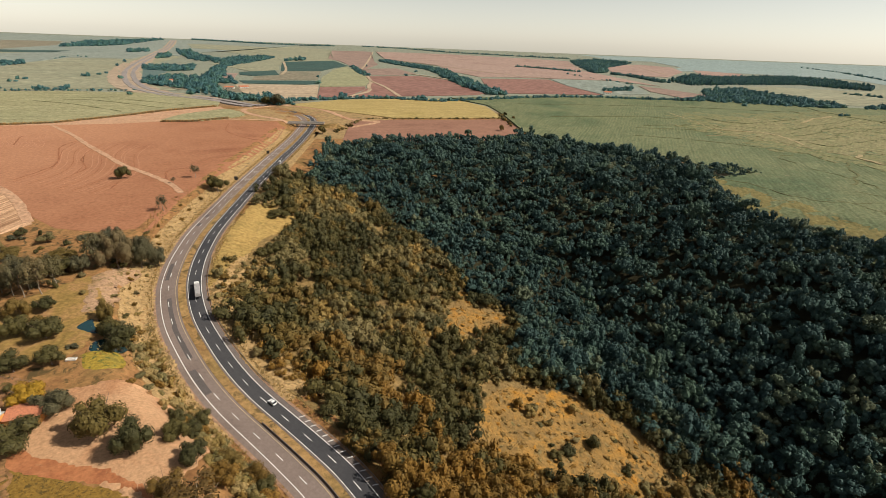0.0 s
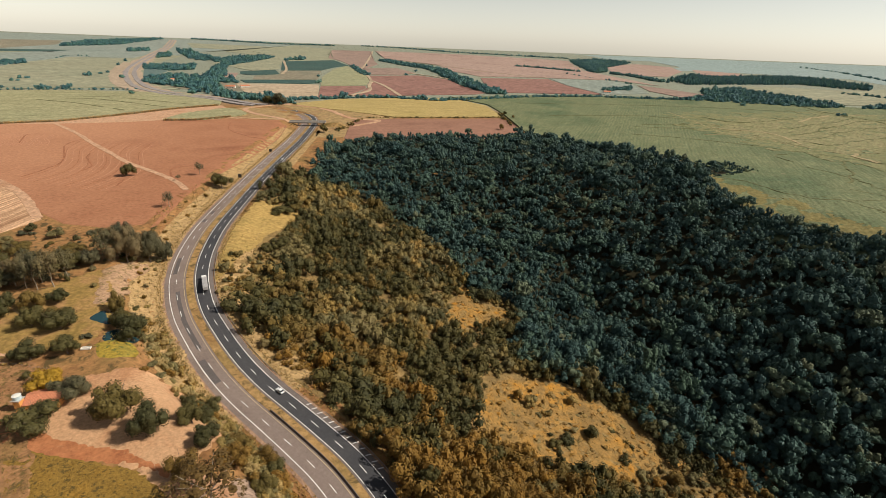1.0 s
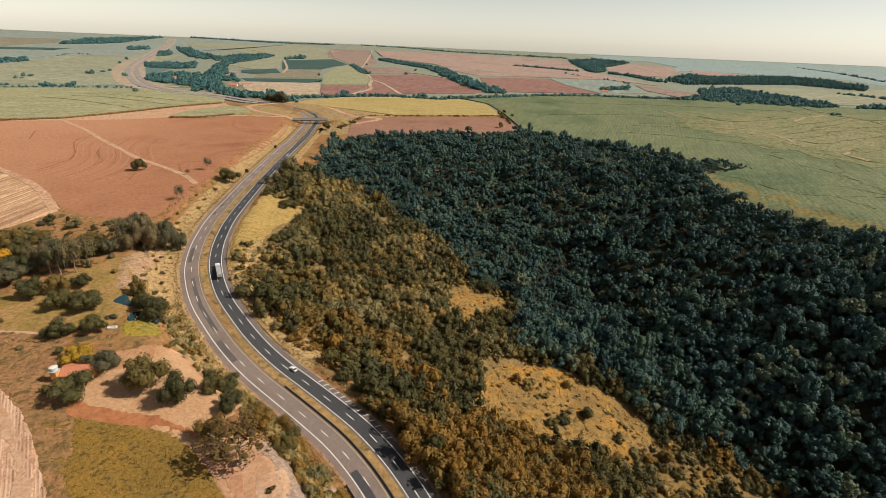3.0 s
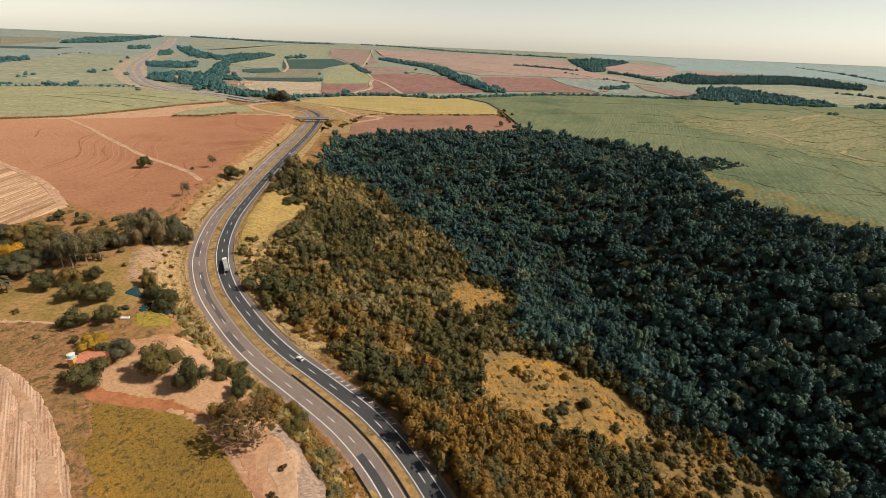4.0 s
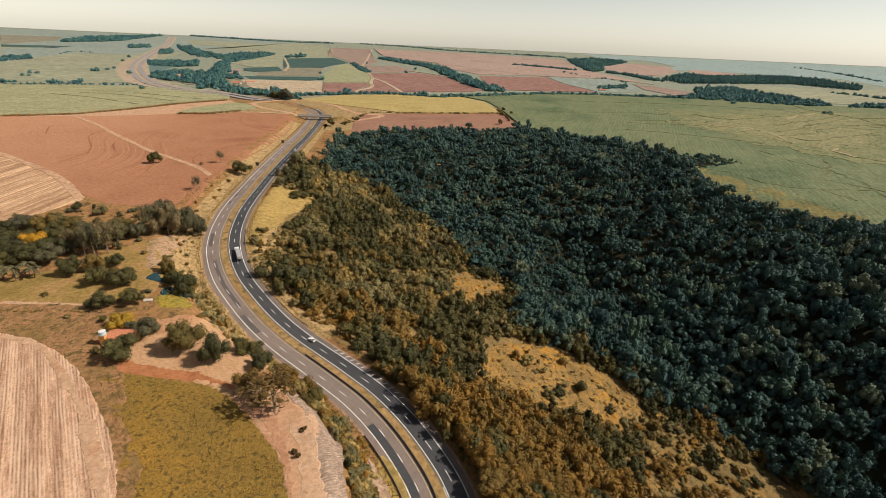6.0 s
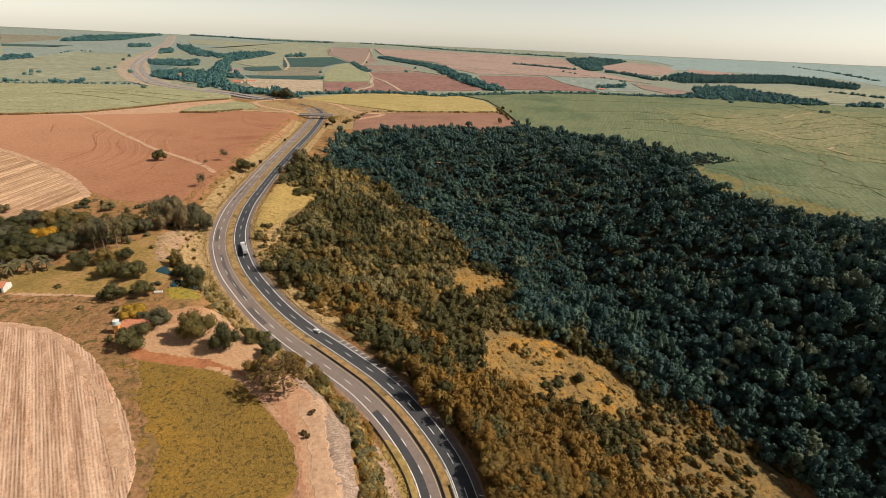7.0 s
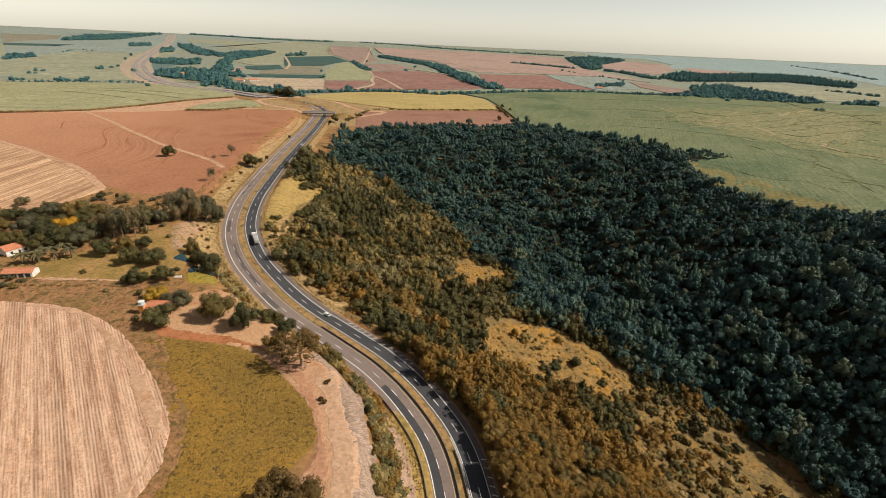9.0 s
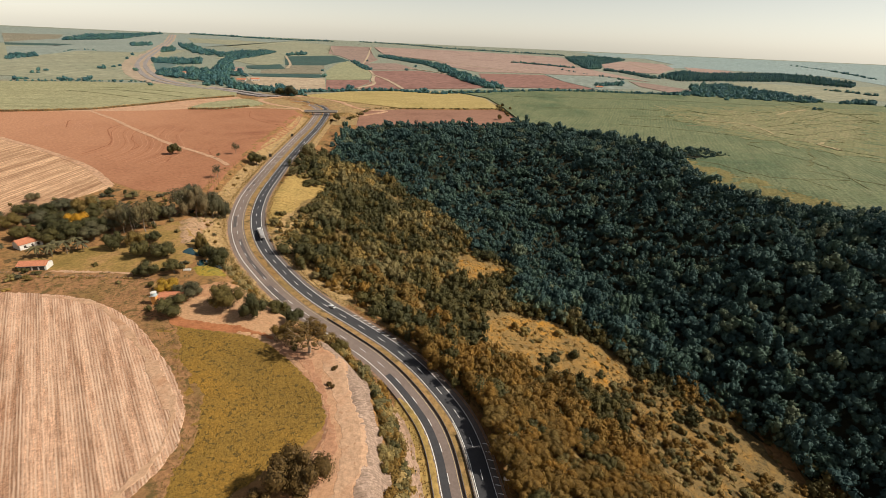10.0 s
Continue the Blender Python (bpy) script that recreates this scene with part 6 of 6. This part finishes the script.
for sx, sy, lx, ly in ((0, -0.7, 3.6, 0.12), (0, 0.7, 3.6, 0.12), (-1.74, 0, 0.12, 1.28), (1.74, 0, 0.12, 1.28)):
    box(bm, (lx, ly, 0.6), (sx, sy, 0.42))
part("basin", bm, M["white_wall"], trough)

# ---- vehicles ----
M["white_paint"] = plain("white_car_paint", (0.78, 0.77, 0.74), 0.3, 0, 0.05)
M["grey_tarp"] = plain("grey_trailer_cover", (0.34, 0.32, 0.31), 0.7, 0, 0.25, 0.7)
M["trailer_paint"] = plain("dusty_trailer_side", (0.46, 0.44, 0.42), 0.5, 0, 0.2, 0.7)
M["tyre"] = plain("tyre_rubber", (0.03, 0.03, 0.03), 0.85)
M["car_glass"] = plain("dark_car_glass", (0.02, 0.025, 0.03), 0.08)


def prism(profile, width, bevel=0.05):
    """A side profile (along, up) given a width."""
    bm = bmesh.new()
    a = [bm.verts.new((-width / 2, p, z)) for p, z in profile]
    b = [bm.verts.new((width / 2, p, z)) for p, z in profile]
    bm.faces.new(a), bm.faces.new(b[::-1])
    for i in range(len(profile)):
        j = (i + 1) % len(profile)
        bm.faces.new((a[i], b[i], b[j], a[j]))
    bmesh.ops.recalc_face_normals(bm, faces=bm.faces)
    if bevel:
        bmesh.ops.bevel(bm, geom=bm.edges[:], offset=bevel, segments=2, affect="EDGES")
    return bm


def wheel(parent, x, y, r, w):
    t = part("wheel", tube(bmesh.new(), (x - w / 2, y, r), (x + w / 2, y, r), r, r, 14), M["tyre"], parent)
    part("rim", tube(bmesh.new(), (x - w / 2 - 0.02, y, r), (x + w / 2 + 0.02, y, r), r * 0.55, r * 0.55, 10), M["rail"], t)


def heading_at(s_):
    x0, y0, _ = along(s_ - 1)
    x1, y1, _ = along(s_ + 1)
    return math.degrees(math.atan2(y1 - y0, x1 - x0)) - 90


def car(s_, offset, label):
    x, y, z = along(s_, offset)
    top = tagged(new("car"), label, "car", "cars on the highway")
    top.matrix_basis = pose(x, y, z + 0.06, 0, 0, heading_at(s_))
    part("body", prism([(-2.15, 0.35), (2.1, 0.32), (2.2, 0.62), (1.95, 0.85), (0.95, 0.98), (-2.0, 1.02), (-2.2, 0.7)], 1.78, 0.07), M["white_paint"], top)
    part("cabin", prism([(1.0, 0.95), (0.25, 1.42), (-1.2, 1.46), (-1.95, 1.0)], 1.5, 0.05), M["car_glass"], top)
    part("roof", prism([(0.22, 1.44), (0.2, 1.50), (-1.2, 1.53), (-1.25, 1.46)], 1.42, 0.02), M["white_paint"], top)
    for sx in (-0.55, 0.55):
        part("headlight", box(bmesh.new(), (0.4, 0.1, 0.16), (sx, 2.14, 0.66), 0.02), M["tank"], top)
        part("tail_light", box(bmesh.new(), (0.35, 0.08, 0.16), (sx * 1.2, -2.16, 0.8), 0.02), M["roof_tile"], top)
    for sx in (-0.8, 0.8):
        for sy in (-1.3, 1.35):
            wheel(top, sx, sy, 0.31, 0.2)
    return top


def truck(s_, offset):
    x, y, z = along(s_, offset)
    top = tagged(new("truck"), "articulated truck with white cab and grey covered trailer", "truck")
    top.matrix_basis = pose(x, y, z + 0.06, 0, 0, heading_at(s_))
    cab = part("cab", prism([(5.2, 0.6), (7.5, 0.6), (7.6, 1.7), (7.3, 3.2), (6.6, 3.6), (5.2, 3.6)], 2.5, 0.1), M["white_paint"], top)
    part("windscreen", prism([(7.63, 1.85), (7.36, 3.05), (7.42, 3.05), (7.69, 1.85)], 2.2, 0), M["car_glass"], cab)
    part("chassis", box(bmesh.new(), (1.1, 14.4, 0.3), (0, -0.1, 0.9)), M["tyre"], top)
    part("trailer_side", prism([(-7.4, 1.1), (4.6, 1.1), (4.6, 2.9), (-7.4, 2.9)], 2.55, 0.05), M["trailer_paint"], top)
    part("trailer_cover", prism([(-7.25, 2.9), (4.45, 2.9), (4.3, 3.25), (-7.1, 3.25)], 2.45, 0.08), M["grey_tarp"], top)
    part("tailgate", box(bmesh.new(), (2.3, 0.08, 1.5), (0, -7.45, 2.0), 0.02), M["grey_tarp"], top)
    for sx in (-1.05, 1.05):
        for sy in (6.5, 4.0, 2.9, -4.2, -5.4, -6.6):
            wheel(top, sx, sy, 0.5, 0.35)
    return top


truck(s_at(227), 7.6)
car(s_at(154), 7.6, "white hatchback driving in the outer lane")
car(s_at(510), 7.6, "distant white car on the highway")

# ---- roadside fittings ----
M["sign_back"] = plain("dark_sign_back", (0.035, 0.033, 0.03), 0.6)


def road_sign(x, y, w, h, height, heading, mat, label):
    top = tagged(new("road_sign"), label, "sign", "road signs")
    top.matrix_basis = pose(x, y, on_ground(x, y), 0, 0, heading)
    part("panel", box(bmesh.new(), (w, 0.08, h), (0, 0, height), 0.02), mat, top)
    for sx in (-w * 0.35, w * 0.35):
        part("post", tube(bmesh.new(), (sx, 0.1, -0.5), (sx, 0.1, height + h / 2), 0.08, 0.08, 8), M["rail"], top)
    return top


road_sign(-184.5, 430, 3.0, 3.4, 3.3, 5, M["sign_back"], "dark back of a large road sign at the verge")
road_sign(-192, 540, 3.0, 3.4, 3.3, 5, M["sign_back"], "dark back of a large road sign at the verge")
road_sign(18.3, 51.3, 2.6, 1.8, 4.6, -8, M["white_paint"], "blank white road sign above the shoulder")
road_sign(-15.5, 54, 1.6, 0.9, 2.4, 5, M["sign_back"], "small dark back of a road sign")


def utility_pole(x, y, height):
    top = tagged(new("utility_pole"), "slim grey utility pole with a cross arm at the wood's edge", "pole", "utility poles")
    top.matrix_basis = pose(x, y, on_ground(x, y))
    part("pole", tube(bmesh.new(), (0, 0, -1), (0, 0, height), 0.17, 0.11, 10), M["concrete"], top)
    part("cross_arm", box(bmesh.new(), (1.9, 0.12, 0.14), (0, 0, height - 0.5), 0.02), M["timber"], top)
    for sx in (-0.8, 0, 0.8):
        part("insulator", tube(bmesh.new(), (sx, 0, height - 0.43), (sx, 0, height - 0.2), 0.06, 0.04, 8), M["white_wall"], top)
    return top


utility_pole(20.3, 66, 11)


# ---- loose shrubs ----
for x, y, w, h in [(62, 205, 5, 3.5), (88, 198, 10, 7), (72, 188, 9, 6), (110, 200, 4, 2.5), (64, 182, 8, 5), (104, 186, 8, 5), (30, 312, 5, 4), (20, 318, 4, 3), (128, 178, 11, 8), (150, 160, 9, 6), (168, 148, 10, 6), (190, 120, 7, 4), (158, 128, 7, 5), (140, 150, 6, 4)]:
    tree("bush", "olive_leaves" if w < 6 else "green_leaves", x, y, w * 1.1, h, "olive green shrub in the golden grass", "bush", "shrubs in the clearings")
for k in range(85):
    x, y = rng.uniform(-235, -95), rng.uniform(126, 262)
    d_, _ = road_offset(np.array([x]), np.array([y]))
    on_lawn = inside([(-212, 147), (-229, 159), (-200, 188), (-185, 215), (-152, 186), (-148, 163)], np.array([x]), np.array([y]))[0]
    if d_[0] > -19 or (on_lawn and k % 4) or (x > -132 and y < 150):
        continue
    tree("bush", ("green_leaves", "grey_leaves", "olive_leaves")[k % 3], x, y, rng.uniform(2.5, 6.5), rng.uniform(1.5, 4), "low shrub on the rough ground round the farm", "bush", "shrubs round the farm")

# ---- junction verges, field trees, far farms ----
M["junction_grass"] = soil("junction_grass", [(0.26, 0.175, 0.075), (0.33, 0.22, 0.10), (0.27, 0.15, 0.075)], 0.2, 0.025, (0.17, 0.13, 0.06), speck_lo=0.58)
parcel("junction_verge", [(-216, 735), (-330, 738), (-385, 770), (-352, 822), (-330, 880), (-262, 838), (-232, 800), (-218, 770)], 8, 0.2, M["junction_grass"], "dry brownish grass round the junction", "verge", soft=False, ragged=0.8)
parcel("junction_verge", [(-165, 640), (-128, 650), (-138, 780), (-75, 825), (-130, 850), (-215, 885), (-270, 915), (-300, 905), (-245, 850), (-205, 815), (-190, 775), (-180, 725)], 8, 0.2, M["junction_grass"], "dry brownish grass beside the overpass", "verge", soft=False, ragged=0.8)
for x, y, w, h, lv in [(-296, 908, 26, 21, "grey_leaves"), (-318, 915, 18, 14, "green_leaves"), (95, 758, 9, 11, "green_leaves"), (117, 900, 8, 8, "green_leaves"), (128, 870, 7, 6, "green_leaves")]:
    tree("broad", lv, x, y, w, h, "dark round tree between the fields", group="trees between the fields")
items = []
for k in range(110):
    x = rng.uniform(-125, 115)
    items.append((("green_leaves", "olive_leaves", "straw_leaves")[k % 3], float(x), float(826 + 0.25 * (x + 75) + rng.normal(0, 2)), rng.uniform(3, 7), rng.uniform(1, 2.6)))
for k in range(40):
    u = rng.uniform(0, 1)
    items.append((("green_leaves", "olive_leaves")[k % 2], float(np.interp(u, [0, 1], [106, 128]) + rng.normal(0, 2)), float(np.interp(u, [0, 1], [905, 690])), rng.uniform(4, 9), rng.uniform(2, 5)))
for k in range(60):
    u = rng.uniform(0, 1)
    items.append((("olive_leaves", "straw_leaves", "green_leaves")[k % 3], float(np.interp(u, [0, 0.5, 1], [-150, -140, -128]) + rng.normal(0, 3)), float(np.interp(u, [0, 0.5, 1], [690, 740, 800])), rng.uniform(2.5, 6), rng.uniform(1, 3)))
thicket("hedge", items, "low ragged hedge along the field edge")
for x, y, a in [(-690, 1246, 20), (-672, 1262, 70), (-480, 1150, 10), (-455, 1170, 35), (451, 1372, 5)]:
    house(x, y, a, 20, 11, 4, 2.4, M["white_wall"], "far farm building with red tiled roof among trees", [(-5, 2, 2, 0.5, "window"), (0, 2, 2.6, 0.0, "door"), (5, 2, 2, 0.5, "window")], "far_farmhouse")


def fence(name, points, gap, label):
    """Posts with two wires."""
    top = tagged(new(name), label, "fence", "wire fences")
    p = spline(points, 8)
    run = np.r_[0, np.cumsum(np.linalg.norm(np.diff(p, axis=0), axis=1))]
    u = np.arange(0, run[-1], gap)
    x, y = np.interp(u, run, p[:, 0]), np.interp(u, run, p[:, 1])
    z = ground_height(x, y)
    me = mesh_of("post", tube(bmesh.new(), (0, 0, -0.4), (0, 0, 1.45), 0.11, 0.09, 6))
    for a, b, c in zip(x, y, z):
        part("post", me, M["timber"], top, m=pose(a, b, c, rng.uniform(-4, 4), rng.uniform(-4, 4), 0))
    for h in (0.7, 1.25):
        bm = bmesh.new()
        for i in range(len(u) - 1):
            tube(bm, (x[i], y[i], z[i] + h), (x[i + 1], y[i + 1], z[i + 1] + h), 0.02, 0.02, 4)
        part("wire", bm, M["rail"], top)
    return top


fence("fence", [(-188, 412), (-193, 460), (-198, 520), (-203, 580), (-210, 640), (-222, 700)], 4.0, "pale post and wire fence beside the red field")
fence("fence", [(-230, 146), (-200, 144), (-180, 145), (-160, 144), (-146, 142)], 3.5, "post and wire fence below the lawn")


# ---- grassy ridge and tussocks ----
M["ridge_grass"] = soil("ridge_grass", [(0.115, 0.08, 0.034), (0.18, 0.117, 0.044), (0.28, 0.148, 0.036)], 0.6, 0.05, (0.09, 0.066, 0.028), bump=1.0, speck_lo=0.53)
parcel("grassy_ridge", [(94, 172), (122, 192), (143, 198), (172, 181), (203, 162), (224, 132), (238, 60), (228, 2), (112, 20), (106, 90), (104, 126), (99, 152)], 4, 0.28, M["ridge_grass"], "open ridge of golden brown grass between scrub and forest", "meadow", ragged=1.2, rough=0.2)
g = np.vstack([scatter(rng, [(20, 190), (36, 222), (64, 236), (94, 232), (115, 221), (128, 203), (123, 188), (96, 174), (63, 169), (37, 170), (22, 178)], 1.35), scatter(rng, [(94, 172), (122, 192), (143, 198), (172, 181), (203, 162), (224, 132), (236, 60), (226, 4), (114, 20), (108, 90), (106, 126), (101, 152)], 3.2),
               scatter(rng, [(6, 276), (23, 340), (30, 312), (56, 312), (54, 288), (11, 268)], 1.5)])
g = g[rng.random(len(g)) < 0.25 + 0.6 * (np.sin(g[:, 0] * 0.21 + 2 * np.sin(g[:, 1] * 0.13)) > -0.1)]
M["gold_blades"] = foliage("golden_grass_blades", (0.22, 0.135, 0.045), (0.38, 0.225, 0.07), (0.50, 0.24, 0.04), 0.6)
tufts("tall_grass", g, 0.42, M["gold_blades"], "tussocks of tall golden grass in the clearings")
items = []
for x, y in np.vstack([scatter(rng, [(20, 190), (36, 222), (64, 236), (94, 232), (115, 221), (128, 203), (123, 188), (96, 174), (63, 169), (37, 170), (22, 178)], 5.2), scatter(rng, [(6, 276), (23, 340), (30, 312), (56, 312), (54, 288), (11, 268)], 5.5)]):
    items.append((("gold_blades", "gold_blades", "straw_leaves", "gold_blades", "dry_leaves")[len(items) % 5], float(x), float(y), rng.uniform(2, 5), rng.uniform(0.5, 1.5)))
for k in range(520):
    if k < 495:
        u, o = rng.uniform(0, 1), rng.normal(0, 17)
        x, y = np.interp(u, [0, 0.3, 0.6, 1], [112, 134, 152, 170]) + o * 1.3, np.interp(u, [0, 0.3, 0.6, 1], [180, 156, 120, 50]) + o * 0.8
    else:
        x, y = rng.uniform(34, 116), rng.uniform(176, 226)
        if abs(y - 200) + abs(x - 75) * 0.4 > 30:
            continue
    big = k % 5 == 0
    items.append((("dry_leaves", "olive_leaves", "green_leaves", "olive_leaves", "straw_leaves", "dry_leaves", "olive_leaves")[k % 7], float(x), float(y), rng.uniform(5.5, 9.5) if big else rng.uniform(2, 5.5), rng.uniform(3.5, 6) if big else rng.uniform(1.2, 3.4)))
thicket("ridge_shrubs", items, "dry season shrubs in the golden grass of the ridge")
us = np.arange(s_at(0), s_at(700), 1.0)
g = np.concatenate([np.stack(along(us, o)[:2], 1) + rng.normal(0, 0.6, (len(us), 2)) for o in (14.2, 15.6, -14.4, -15.8)])
tufts("verge_grass", g, 0.6, M["straw_blades"], "ragged straw grass along the edge of the asphalt")
M["gravel"] = soil("reddish_gravel", [(0.26, 0.155, 0.095), (0.33, 0.205, 0.13), (0.22, 0.125, 0.075)], 0.9, 0.1, bump=0.6)
tagged(ribbon("gravel_edge", -13.7, -12.35, 0, END, 0.03, 0.5, M["gravel"]), "strip of reddish gravel beside the asphalt", "verge", kind="structure")
tagged(ribbon("gravel_edge", 11.95, 13.1, 0, END, 0.03, 0.5, M["gravel"]), "strip of reddish gravel beside the asphalt", "verge", kind="structure")


# ---- rough ground behind the tree belt ----
for k in range(46):
    x = rng.uniform(-305, -195)
    y = 236 + 0.35 * (-195 - x) * rng.uniform(0, 1) + rng.uniform(0, 42)
    if x < -262 and y > 262 or y > 292:
        continue
    big = k % 4 == 0
    tree("broad" if big else "bush", ("olive_leaves", "grey_leaves", "green_leaves")[k % 3], x, y, rng.uniform(8, 11) if big else rng.uniform(3, 7), rng.uniform(5, 8) if big else rng.uniform(1.8, 4), "olive shrub on rough ground below the stubble field", "tree" if big else "bush", "shrubs below the stubble field")
